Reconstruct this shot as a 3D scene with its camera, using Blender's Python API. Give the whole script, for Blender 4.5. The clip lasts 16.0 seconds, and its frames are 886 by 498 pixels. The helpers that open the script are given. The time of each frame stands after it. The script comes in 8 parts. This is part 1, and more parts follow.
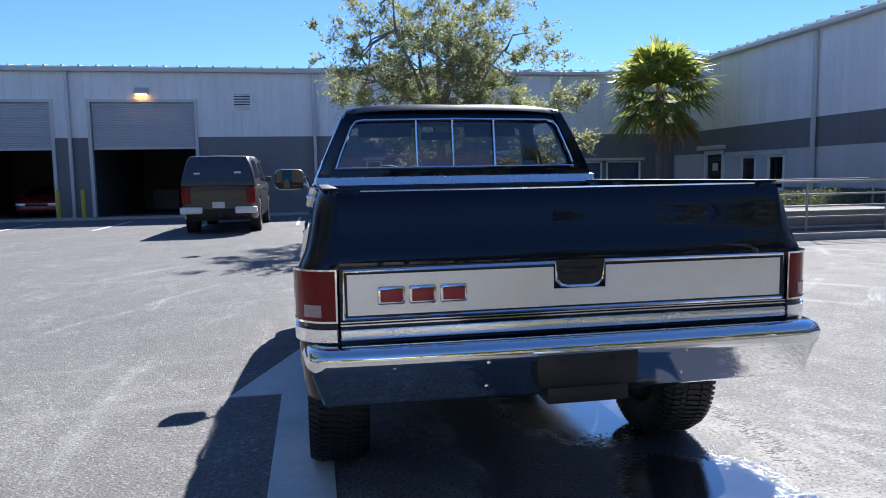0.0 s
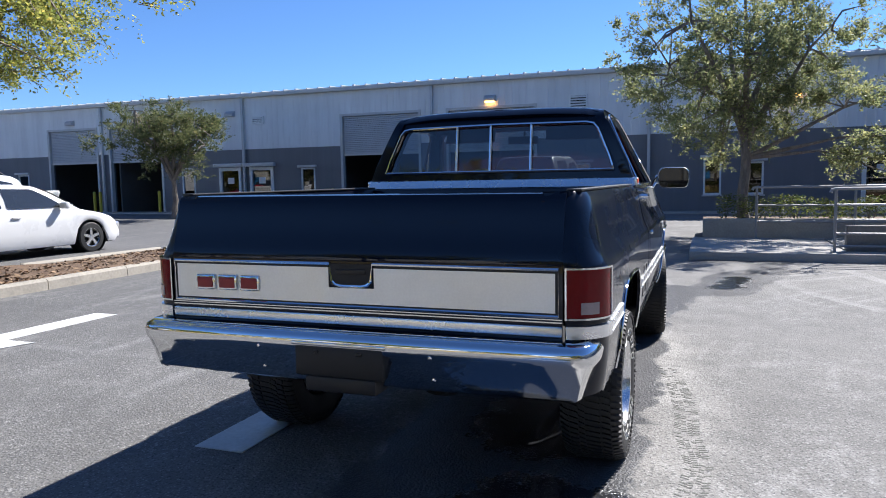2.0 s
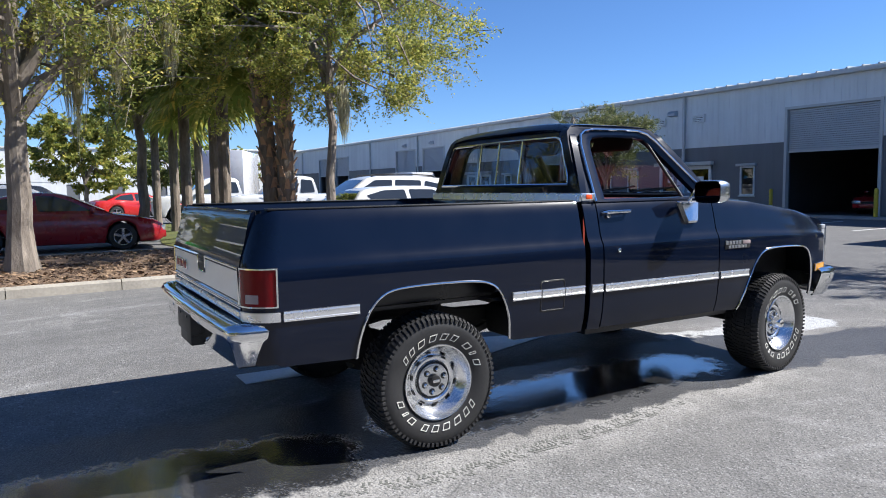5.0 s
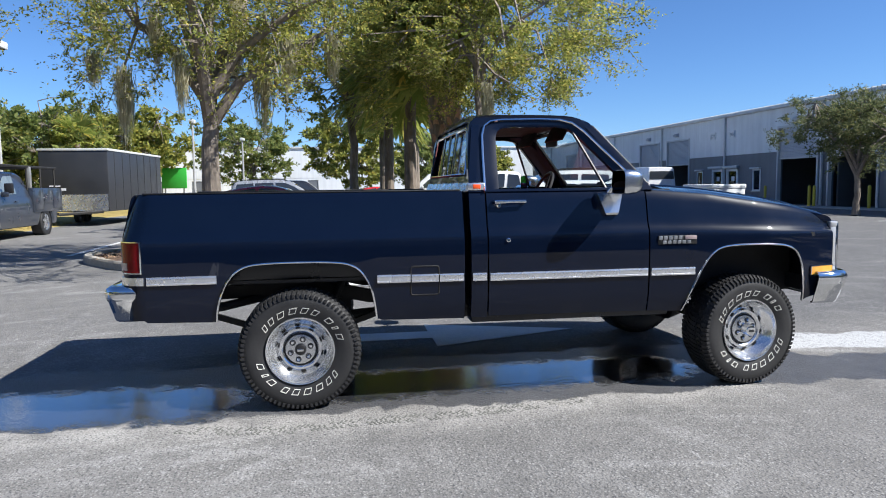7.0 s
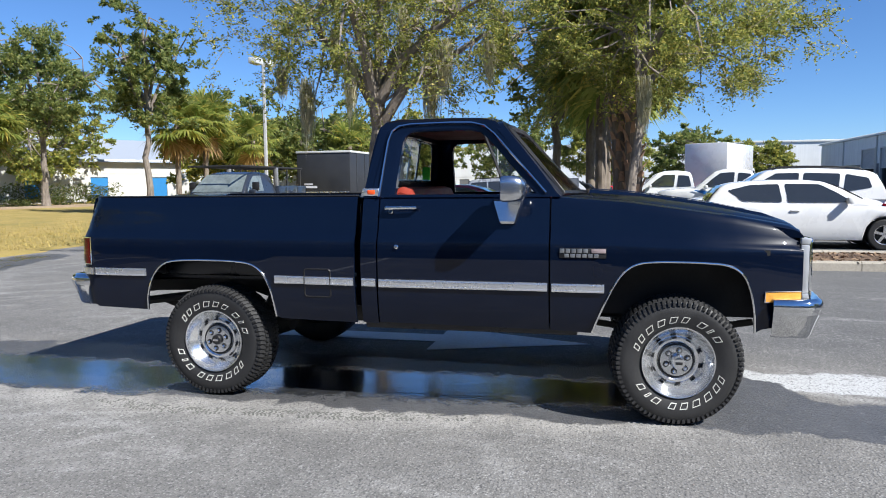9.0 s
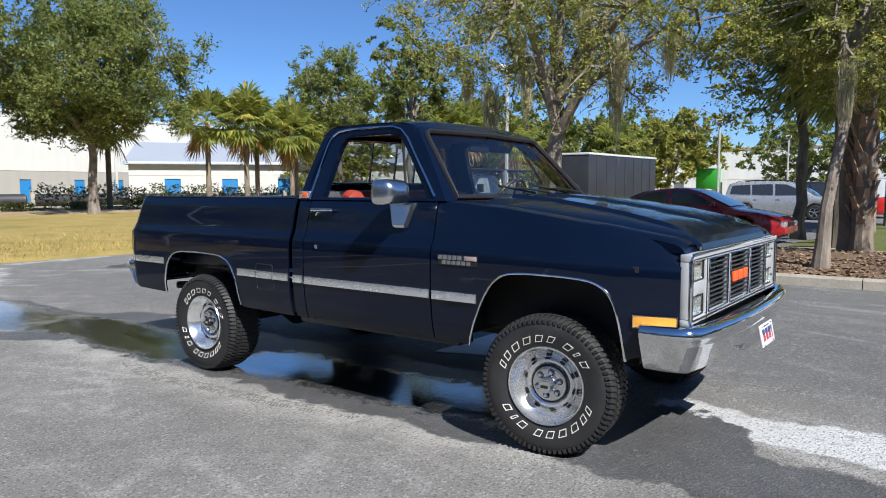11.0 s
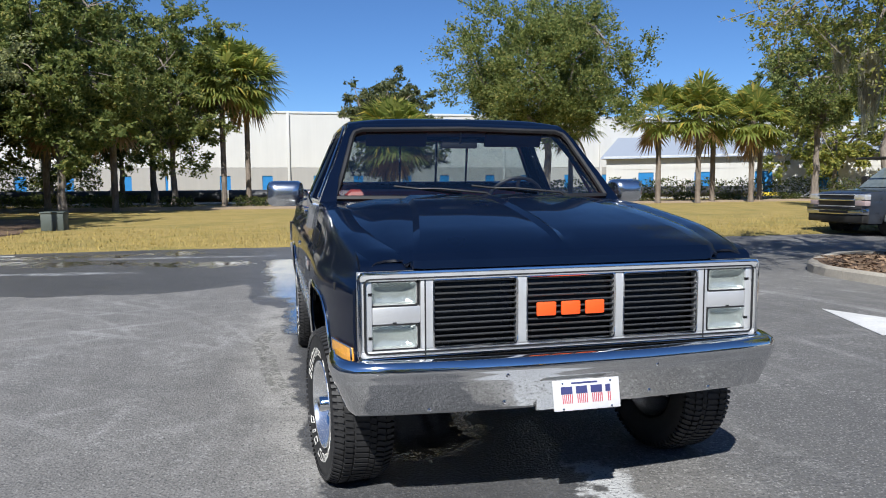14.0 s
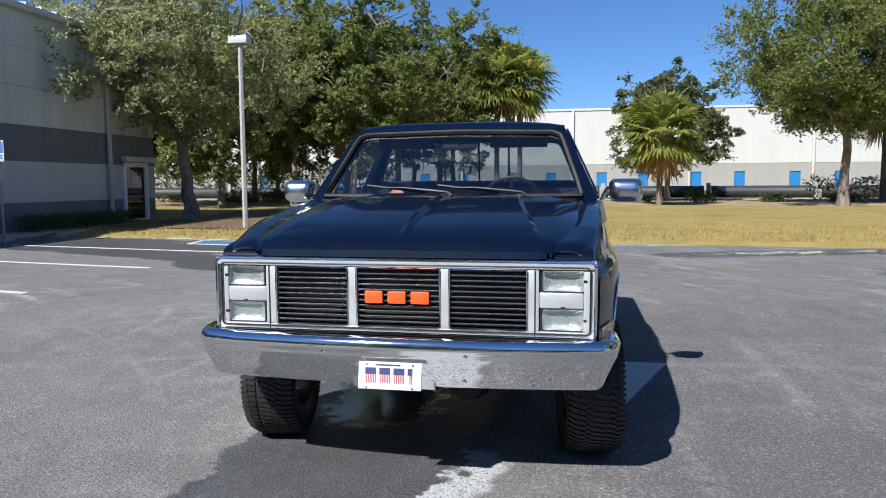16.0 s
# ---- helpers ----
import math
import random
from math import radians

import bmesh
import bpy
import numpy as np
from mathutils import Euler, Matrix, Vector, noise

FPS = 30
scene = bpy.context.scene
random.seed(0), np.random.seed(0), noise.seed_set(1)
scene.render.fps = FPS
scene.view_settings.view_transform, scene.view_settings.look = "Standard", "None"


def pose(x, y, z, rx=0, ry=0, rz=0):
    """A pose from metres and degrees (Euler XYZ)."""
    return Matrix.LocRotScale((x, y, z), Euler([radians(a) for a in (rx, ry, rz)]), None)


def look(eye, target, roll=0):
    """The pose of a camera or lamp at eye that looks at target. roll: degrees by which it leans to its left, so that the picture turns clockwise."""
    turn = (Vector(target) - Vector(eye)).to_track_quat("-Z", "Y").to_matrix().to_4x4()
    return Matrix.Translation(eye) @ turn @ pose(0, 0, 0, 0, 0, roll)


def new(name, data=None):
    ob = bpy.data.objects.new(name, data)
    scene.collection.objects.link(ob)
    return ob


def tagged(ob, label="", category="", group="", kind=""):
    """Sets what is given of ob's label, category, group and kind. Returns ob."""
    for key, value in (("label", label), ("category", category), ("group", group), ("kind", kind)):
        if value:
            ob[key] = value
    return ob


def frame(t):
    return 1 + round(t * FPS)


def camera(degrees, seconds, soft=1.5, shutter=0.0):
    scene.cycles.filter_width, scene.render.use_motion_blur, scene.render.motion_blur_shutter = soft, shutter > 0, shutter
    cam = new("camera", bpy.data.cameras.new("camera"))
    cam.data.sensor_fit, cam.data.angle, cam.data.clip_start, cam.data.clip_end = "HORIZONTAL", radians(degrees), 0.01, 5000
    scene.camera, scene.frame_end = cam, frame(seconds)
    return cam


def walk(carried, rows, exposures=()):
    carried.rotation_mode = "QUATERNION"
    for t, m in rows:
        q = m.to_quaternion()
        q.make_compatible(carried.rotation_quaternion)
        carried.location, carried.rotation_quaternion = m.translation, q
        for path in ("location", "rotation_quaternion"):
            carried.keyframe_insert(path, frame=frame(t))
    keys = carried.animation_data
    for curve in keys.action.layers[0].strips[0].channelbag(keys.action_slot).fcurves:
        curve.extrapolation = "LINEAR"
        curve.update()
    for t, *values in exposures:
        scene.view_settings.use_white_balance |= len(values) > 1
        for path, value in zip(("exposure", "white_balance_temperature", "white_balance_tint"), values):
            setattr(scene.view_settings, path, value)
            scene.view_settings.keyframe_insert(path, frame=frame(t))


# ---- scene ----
cam = camera(64.1, 16.0, soft=1.0)

PATH = [
    (0, (-0.944, -3.504, 1.387), (-0.589, -1.546, 1.183), -1.0),
    (0.5, (-0.365, -3.595, 1.378), (-0.207, -1.612, 1.177), -1.1),
    (1, (0.214, -3.647, 1.372), (0.137, -1.658, 1.173), -1.0),
    (1.5, (0.773, -3.607, 1.369), (0.381, -1.656, 1.175), -1.0),
    (2, (1.342, -3.543, 1.389), (0.649, -1.677, 1.198), -1.0),
    (2.5, (1.915, -3.427, 1.41), (0.953, -1.684, 1.222), -1.0),
    (3, (2.43, -3.209, 1.433), (1.3, -1.57, 1.246), -0.9),
    (3.5, (2.966, -2.996, 1.436), (1.677, -1.478, 1.251), -1.0),
    (4, (3.417, -2.684, 1.444), (1.951, -1.336, 1.26), -0.9),
    (4.2, (3.608, -2.542, 1.451), (2.079, -1.266, 1.269), -0.9),
    (6.3, (5.118, -0.585, 1.407), (3.215, 0.006, 1.23), -0.7),
    (6.5, (5.207, -0.363, 1.39), (3.285, 0.162, 1.213), -0.7),
    (7, (5.352, 0.22, 1.378), (3.383, 0.525, 1.199), -0.7),
    (7.5, (5.419, 0.814, 1.413), (3.43, 0.93, 1.235), -0.6),
    (8, (5.479, 1.417, 1.426), (3.489, 1.344, 1.247), -0.5),
    (8.2, (5.449, 1.642, 1.407), (3.462, 1.498, 1.226), -0.5),
    (10.3, (4.644, 4.128, 1.404), (2.912, 3.142, 1.235), -0.4),
    (10.5, (4.535, 4.32, 1.4), (2.844, 3.266, 1.23), -0.4),
    (11, (4.227, 4.751, 1.403), (2.631, 3.558, 1.235), -0.1),
    (11.5, (3.789, 5.194, 1.456), (2.333, 3.837, 1.264), -0.5),
    (12, (3.308, 5.569, 1.441), (2.01, 4.06, 1.247), -0.5),
    (12.5, (2.784, 5.894, 1.413), (1.704, 4.221, 1.226), -0.6),
    (13, (2.239, 6.099, 1.419), (1.366, 4.31, 1.232), -0.5),
    (13.5, (1.722, 6.292, 1.432), (1.04, 4.421, 1.249), -0.4),
    (14, (1.202, 6.41, 1.433), (0.734, 4.474, 1.251), -0.4),
    (14.5, (0.668, 6.585, 1.428), (0.44, 4.606, 1.244), -0.4),
    (15, (0.198, 6.656, 1.427), (0.167, 4.665, 1.241), -0.3),
    (15.5, (-0.31, 6.743, 1.436), (-0.136, 4.759, 1.251), -0.2),
    (16, (-0.785, 6.807, 1.438), (-0.423, 4.849, 1.252), -0.3),
]
walk(cam, [(t, look(eye, target, roll)) for t, eye, target, roll in PATH], exposures=[(0, 1.28, 5800, 13), (1.5, 1.14, 5850, 13), (4, 1.07, 5900, 12), (6.5, 0.98, 5900, 11), (8, 0.95, 5850, 10), (10.5, 0.82, 5950, 10), (12.5, 0.62, 5900, 10), (13.5, 0.57, 5850, 10), (14.5, 0.58, 5820, 10), (16.0, 0.66, 5800, 10)])

# ---- light ----
SUN_WAY = Vector((0.46, 0.97, 1.02)).normalized()   # towards the sun
world = bpy.data.worlds.new("sky")
scene.world = world
world.use_nodes = True
wn = world.node_tree.nodes
wl = world.node_tree.links
sky = wn.new("ShaderNodeTexSky")
sky.sky_type = "NISHITA"
sky.sun_disc = False
sky.sun_elevation = math.asin(SUN_WAY.z)
sky.sun_rotation = math.atan2(SUN_WAY.x, SUN_WAY.y)
sky.altitude = 1500
sky.air_density, sky.dust_density, sky.ozone_density = 1.0, 0.0, 9.0
deep = wn.new("ShaderNodeHueSaturation")
deep.inputs["Saturation"].default_value = 1.0
wl.new(sky.outputs[0], deep.inputs["Color"])
wl.new(deep.outputs[0], wn["Background"].inputs[0])
wn["Background"].inputs[1].default_value = 0.070
sun_data = bpy.data.lights.new("sun", "SUN")
sun_data.energy, sun_data.angle, sun_data.color = 5.0, radians(0.55), (1.0, 0.93, 0.81)
sun = new("sun", sun_data)
sun.matrix_world = look(SUN_WAY * 60, (0, 0, 0))


# ---- mesh helpers ----
def thing(name, label, category, group="", at=(0, 0, 0), turn=0.0, kind=""):
    ob = new(name)
    ob.empty_display_size = 0.2
    ob.matrix_world = pose(at[0], at[1], at[2], 0, 0, turn)
    return tagged(ob, label, category, group, kind)


def thicken(bm, thick, middle=Vector((0, 1.35, 0.85))):
    """Give an open sheet of bodywork a back side, towards the middle of the body."""
    bmesh.ops.recalc_face_normals(bm, faces=bm.faces)
    bm.normal_update()
    side = sum(f.normal.dot(f.calc_center_median() - middle) * f.calc_area() for f in bm.faces)
    way = -1.0 if side > 0 else 1.0
    faces, edges = list(bm.faces), [e for e in bm.edges if e.is_boundary]
    back = {v: bm.verts.new(v.co + v.normal * way * thick) for v in list(bm.verts)}
    for f in faces:
        bm.faces.new([back[v] for v in reversed(f.verts)]).material_index = f.material_index
    for e in edges:
        a, b = e.verts
        bm.faces.new((a, b, back[b], back[a]))


def part(name, bm, material, parent=None, label="", smooth=True, angle=35, bevel=0.0, thick=0.0):
    if thick:
        thicken(bm, thick)
    bmesh.ops.recalc_face_normals(bm, faces=bm.faces)
    me = bpy.data.meshes.new(name)
    bm.to_mesh(me)
    bm.free()
    mats = material if isinstance(material, (list, tuple)) else [material]
    for m in mats:
        me.materials.append(m)
    ob = new(name, me)
    if smooth:
        for p in me.polygons:
            p.use_smooth = True
        me.set_sharp_from_angle(angle=radians(angle))
    if bevel:
        b = ob.modifiers.new("edges", "BEVEL")
        b.width, b.segments, b.limit_method = bevel, 2, "ANGLE"
    if parent:
        ob.parent = parent
    if label:
        ob["label"] = label
    return ob


def solid(name, bm, material, label, category, group="", kind="", **kw):
    return tagged(part(name, bm, material, **kw), label, category, group, kind)


def box(bm, x0, x1, y0, y1, z0, z1, bevel=0.0, m=None, mat=0):
    v = [bm.verts.new((x, y, z)) for z in (z0, z1) for y in (y0, y1) for x in (x0, x1)]
    if m:
        for q in v:
            q.co = m @ q.co
    fs = [bm.faces.new([v[i] for i in f]) for f in ((0, 2, 3, 1), (4, 5, 7, 6), (0, 1, 5, 4), (2, 6, 7, 3), (0, 4, 6, 2), (1, 3, 7, 5))]
    for f in fs:
        f.material_index = mat
    if bevel:
        es = {e for f in fs for e in f.edges}
        bmesh.ops.bevel(bm, geom=list(es), offset=bevel, segments=2, affect="EDGES", profile=0.5)
    return bm


def boxes(*rows, bevel=0.0):
    bm = bmesh.new()
    for r in rows:
        box(bm, *r, bevel=bevel)
    return bm


def sheet(bm, rows, closed=False, mat=0):
    vs = [[bm.verts.new(p) for p in r] for r in rows]
    n = len(vs[0])
    for a, b in zip(vs, vs[1:]):
        for i in range(n if closed else n - 1):
            j = (i + 1) % n
            f = bm.faces.new((a[i], a[j], b[j], b[i]))
            f.material_index = mat
    return vs


def tube(bm, pts, radius, sides=8, cap=True, mat=0):
    """A round bar along pts; radius: one number or one a point."""
    pts = [Vector(p) for p in pts]
    rad = radius if isinstance(radius, (list, tuple)) else [radius] * len(pts)
    rings = []
    side = None
    for i, p in enumerate(pts):
        way = (pts[min(i + 1, len(pts) - 1)] - pts[max(i - 1, 0)]).normalized()
        if side is None:
            side = way.orthogonal().normalized()
        side = (side - way * side.dot(way)).normalized()
        up = way.cross(side)
        rings.append([p + rad[i] * (math.cos(a) * side + math.sin(a) * up) for a in (2 * math.pi * k / sides for k in range(sides))])
    vs = sheet(bm, rings, closed=True, mat=mat)
    if cap:
        bm.faces.new(vs[0]).material_index = mat
        bm.faces.new(vs[-1]).material_index = mat
    return bm


def spun(bm, profile, sides=32, axis="x", centre=(0, 0, 0), mat=0):
    """A body turned about an axis: profile rows of (along, radius)."""
    rings = []
    for d, r in profile:
        ring = []
        for k in range(sides):
            a = 2 * math.pi * k / sides
            c, s = r * math.cos(a), r * math.sin(a)
            p = {"x": (d, c, s), "y": (c, d, s), "z": (c, s, d)}[axis]
            ring.append(Vector(p) + Vector(centre))
        rings.append(ring)
    return sheet(bm, rings, closed=True, mat=mat)


def prism(bm, outline, d0, d1, axis="x", mat=0, holes=()):
    """An outline pulled from d0 to d1 along an axis; outline points are the two other coordinates in order."""
    def put(p, d):
        return {"x": (d, p[0], p[1]), "y": (p[0], d, p[1]), "z": (p[0], p[1], d)}[axis]
    a = [bm.verts.new(put(p, d0)) for p in outline]
    b = [bm.verts.new(put(p, d1)) for p in outline]
    n = len(a)
    fs = [bm.faces.new(a), bm.faces.new(b)]
    fs += [bm.faces.new((a[i], a[(i + 1) % n], b[(i + 1) % n], b[i])) for i in range(n)]
    for f in fs:
        f.material_index = mat
    return bm


def lerp(a, b, t):
    return a + (b - a) * t


def table(x, rows):
    if x <= rows[0][0]:
        return rows[0][1]
    for (x0, y0), (x1, y1) in zip(rows, rows[1:]):
        if x <= x1:
            return lerp(y0, y1, (x - x0) / (x1 - x0))
    return rows[-1][1]


def rounded(points, r=0.05, n=4):
    """A closed outline with its corners rounded."""
    out = []
    m = len(points)
    for i in range(m):
        p, a, b = Vector(points[i]), Vector(points[i - 1]), Vector(points[(i + 1) % m])
        da, db = (a - p), (b - p)
        ra = min(r, da.length * 0.45)
        rb = min(r, db.length * 0.45)
        p0, p1 = p + da.normalized() * ra, p + db.normalized() * rb
        for k in range(n + 1):
            t = k / n
            out.append(tuple((1 - t) ** 2 * p0 + 2 * t * (1 - t) * p + t * t * p1))
    return out


# ---- materials ----
class Nodes:
    def __init__(self, name):
        self.m = bpy.data.materials.new(name)
        self.m.use_nodes = True
        self.t = self.m.node_tree
        self.b = self.t.nodes["Principled BSDF"]
        self.out = self.t.nodes["Material Output"]
        self.co = None

    def add(self, kind, **kw):
        n = self.t.nodes.new(kind)
        for k, v in kw.items():
            if k in n.inputs:
                n.inputs[k].default_value = v
        return n

    def link(self, a, b):
        self.t.links.new(a, b)

    def coords(self):
        if not self.co:
            self.co = self.add("ShaderNodeTexCoord").outputs["Object"]
        return self.co

    def noise(self, scale, detail=4.0, rough=0.6, stretch=None, distort=0.0):
        n = self.add("ShaderNodeTexNoise", Scale=scale, Detail=detail, Roughness=rough, Distortion=distort)
        co = self.coords()
        if stretch:
            mp = self.add("ShaderNodeMapping", Scale=stretch)
            self.link(co, mp.inputs[0])
            co = mp.outputs[0]
        self.link(co, n.inputs["Vector"])
        return n.outputs["Fac"]

    def math(self, op, a, b=None, c=None, clamp=False):
        n = self.t.nodes.new("ShaderNodeMath")
        n.operation, n.use_clamp = op, clamp
        for i, v in enumerate((a, b, c)):
            if v is None:
                continue
            if isinstance(v, (int, float)):
                n.inputs[i].default_value = v
            else:
                self.link(v, n.inputs[i])
        return n.outputs[0]

    def ramp(self, fac, lo, hi, a=0.0, b=1.0):
        n = self.t.nodes.new("ShaderNodeMapRange")
        self.link(fac, n.inputs[0])
        for i, v in enumerate((lo, hi, a, b)):
            n.inputs[i + 1].default_value = v
        return n.outputs[0]

    def mix(self, fac, a, b):
        n = self.t.nodes.new("ShaderNodeMix")
        n.data_type = "RGBA"
        for v, s in ((fac, n.inputs[0]), (a, n.inputs[6]), (b, n.inputs[7])):
            if isinstance(v, (int, float)):
                s.default_value = v
            elif isinstance(v, tuple):
                s.default_value = (*v[:3], 1)
            else:
                self.link(v, s)
        return n.outputs[2]

    def bump(self, height, strength=0.3, distance=0.01):
        n = self.add("ShaderNodeBump", Strength=strength, Distance=distance)
        self.link(height, n.inputs["Height"])
        self.link(n.outputs[0], self.b.inputs["Normal"])
        return n


def mat(name, colour, rough=0.5, metal=0.0, vary=0.12, scale=6.0, grain=60.0, bump=0.1, coat=0.0, emit=None, dist=0.003, spec=0.5):
    """A plain material with variation at two scales in colour and gloss, and a fine relief."""
    k = Nodes(name)
    big, small = k.noise(scale, 3), k.noise(grain, 3)
    f = k.math("ADD", k.math("MULTIPLY", big, 0.6), k.math("MULTIPLY", small, 0.4))
    f = k.ramp(f, 0.3, 0.7)
    lo = tuple(c * (1 - vary) for c in colour)
    hi = tuple(min(1, c * (1 + vary)) for c in colour)
    k.link(k.mix(f, lo, hi), k.b.inputs["Base Color"])
    k.link(k.ramp(big, 0.3, 0.7, max(0.02, rough * 0.85), min(1, rough * 1.15)), k.b.inputs["Roughness"])
    k.b.inputs["Metallic"].default_value = metal
    k.b.inputs["Specular IOR Level"].default_value = spec
    k.b.inputs["Coat Weight"].default_value = coat
    k.b.inputs["Coat Roughness"].default_value = 0.03
    if bump:
        k.bump(small, bump, dist)
    if emit:
        k.b.inputs["Emission Color"].default_value = (*emit[:3], 1)
        k.b.inputs["Emission Strength"].default_value = emit[3]
    return k.m


def glass(name, tint=(0.75, 0.8, 0.8), gloss=1.0, most=0.85, least=0.075):
    k = Nodes(name)
    k.t.nodes.remove(k.b)
    tr = k.t.nodes.new("ShaderNodeBsdfTransparent")
    tr.inputs[0].default_value = (*tint, 1)
    gl = k.t.nodes.new("ShaderNodeBsdfGlossy")
    gl.inputs["Roughness"].default_value = 0.015
    gl.inputs["Color"].default_value = (gloss, gloss, gloss, 1)
    fr = k.t.nodes.new("ShaderNodeLayerWeight")
    mx = k.t.nodes.new("ShaderNodeMixShader")
    k.link(k.math("ADD", k.math("MULTIPLY", k.math("POWER", fr.outputs["Facing"], 5.0), most), least, clamp=True), mx.inputs[0])
    k.link(tr.outputs[0], mx.inputs[1])
    k.link(gl.outputs[0], mx.inputs[2])
    k.link(mx.outputs[0], k.out.inputs["Surface"])
    return k.m


PAINT = mat("navy_paint", (0.0020, 0.0050, 0.0160), 0.32, 0.0, 0.10, 3, 400, 0.0, coat=0.66, spec=0.04)
PAINT.node_tree.nodes["Principled BSDF"].inputs["Coat IOR"].default_value = 1.52
PAINT.node_tree.nodes["Principled BSDF"].inputs["Coat Roughness"].default_value = 0.015
BLACK_PAINT = mat("black_paint", (0.005, 0.006, 0.009), 0.3, vary=0.1, bump=0.03)
CHROME = mat("chrome", (0.78, 0.79, 0.80), 0.06, 1.0, 0.05, 2.5, 25, 0.03, dist=0.002)
BUMPER_CHROME = mat("bumper_chrome", (0.76, 0.77, 0.78), 0.055, 1.0, 0.06, 6, 60, 0.012, dist=0.002)
ALLOY = mat("brushed_aluminium", (0.90, 0.91, 0.92), 0.27, 0.92, 0.05, 5, 90, 0.0)
GATE_PANEL = mat("brushed_gate_panel", (0.88, 0.89, 0.89), 0.40, 0.82, 0.07, 3, 120, 0.02)
SILVER_PAINT = mat("argent_paint", (0.56, 0.57, 0.58), 0.36, 0.45, 0.06, 8, 200, 0.03)
STEEL = mat("wheel_silver", (0.80, 0.81, 0.82), 0.19, 0.92, 0.12, 12, 90, 0.08)
RUBBER = mat("tyre_rubber", (0.017, 0.017, 0.018), 0.62, vary=0.35, scale=9, grain=70, bump=0.25)
TRIM_BLACK = mat("black_rubber_trim", (0.012, 0.012, 0.013), 0.5, vary=0.2, bump=0.05)
DARK_METAL = mat("undercoated_metal", (0.014, 0.013, 0.012), 0.7, vary=0.35, scale=8, bump=0.2)
WHITE_LETTER = mat("raised_white_rubber", (0.62, 0.61, 0.57), 0.6, vary=0.15, scale=40)
RED_LENS = mat("red_lens", (0.17, 0.004, 0.007), 0.12, vary=0.15, scale=20, grain=220, bump=0.15, coat=0.10, spec=0.2)
CLEAR_LENS = mat("clear_lens", (0.34, 0.27, 0.27), 0.12, vary=0.12, scale=30, grain=150, bump=0.3, coat=0.6)
AMBER_LENS = mat("amber_lens", (0.72, 0.34, 0.05), 0.2, vary=0.15, scale=30, grain=150, bump=0.3, coat=0.5)
HEADLAMP = mat("headlamp_reflector", (0.86, 0.86, 0.85), 0.20, 0.65, 0.12, 14, 45, 0.30, coat=0.6, dist=0.012)
ORANGE = mat("orange_badge", (0.85, 0.10, 0.015), 0.35, vary=0.06)
RED_BADGE = mat("red_badge", (0.36, 0.03, 0.03), 0.35, vary=0.1)
MAROON = mat("maroon_vinyl", (0.085, 0.014, 0.015), 0.55, vary=0.2, scale=12, grain=160, bump=0.15)
RED_VINYL = mat("red_vinyl", (0.27, 0.036, 0.02), 0.5, vary=0.15, scale=10, grain=160, bump=0.15)
GLASS = glass("clear_glass", (0.80, 0.84, 0.83))
SCREEN = glass("windscreen_glass", (0.78, 0.84, 0.84), 1.0, 0.5, 0.13)
TINTED = glass("tinted_glass", (0.44, 0.49, 0.51))
DARK_GLASS = glass("dark_glass", (0.06, 0.07, 0.08))
HEADLINER = mat("dark_headliner", (0.022, 0.010, 0.011), 0.8, vary=0.2)
GREY_METAL = mat("dull_badge_metal", (0.36, 0.37, 0.38), 0.35, 0.8, 0.1, 20, 90, 0.05)
SATIN = mat("satin_chrome", (0.70, 0.72, 0.74), 0.24, 1.0, 0.06, 4, 60, 0.02)
MIRROR = mat("mirror", (0.035, 0.037, 0.04), 0.02, 1.0, 0.02, bump=0.0)
WHITE_PLATE = mat("white_plate", (0.60, 0.60, 0.62), 0.35, vary=0.08)
BLUE_INK = mat("blue_ink", (0.045, 0.05, 0.15), 0.4)
RED_INK = mat("red_ink", (0.42, 0.08, 0.10), 0.4)


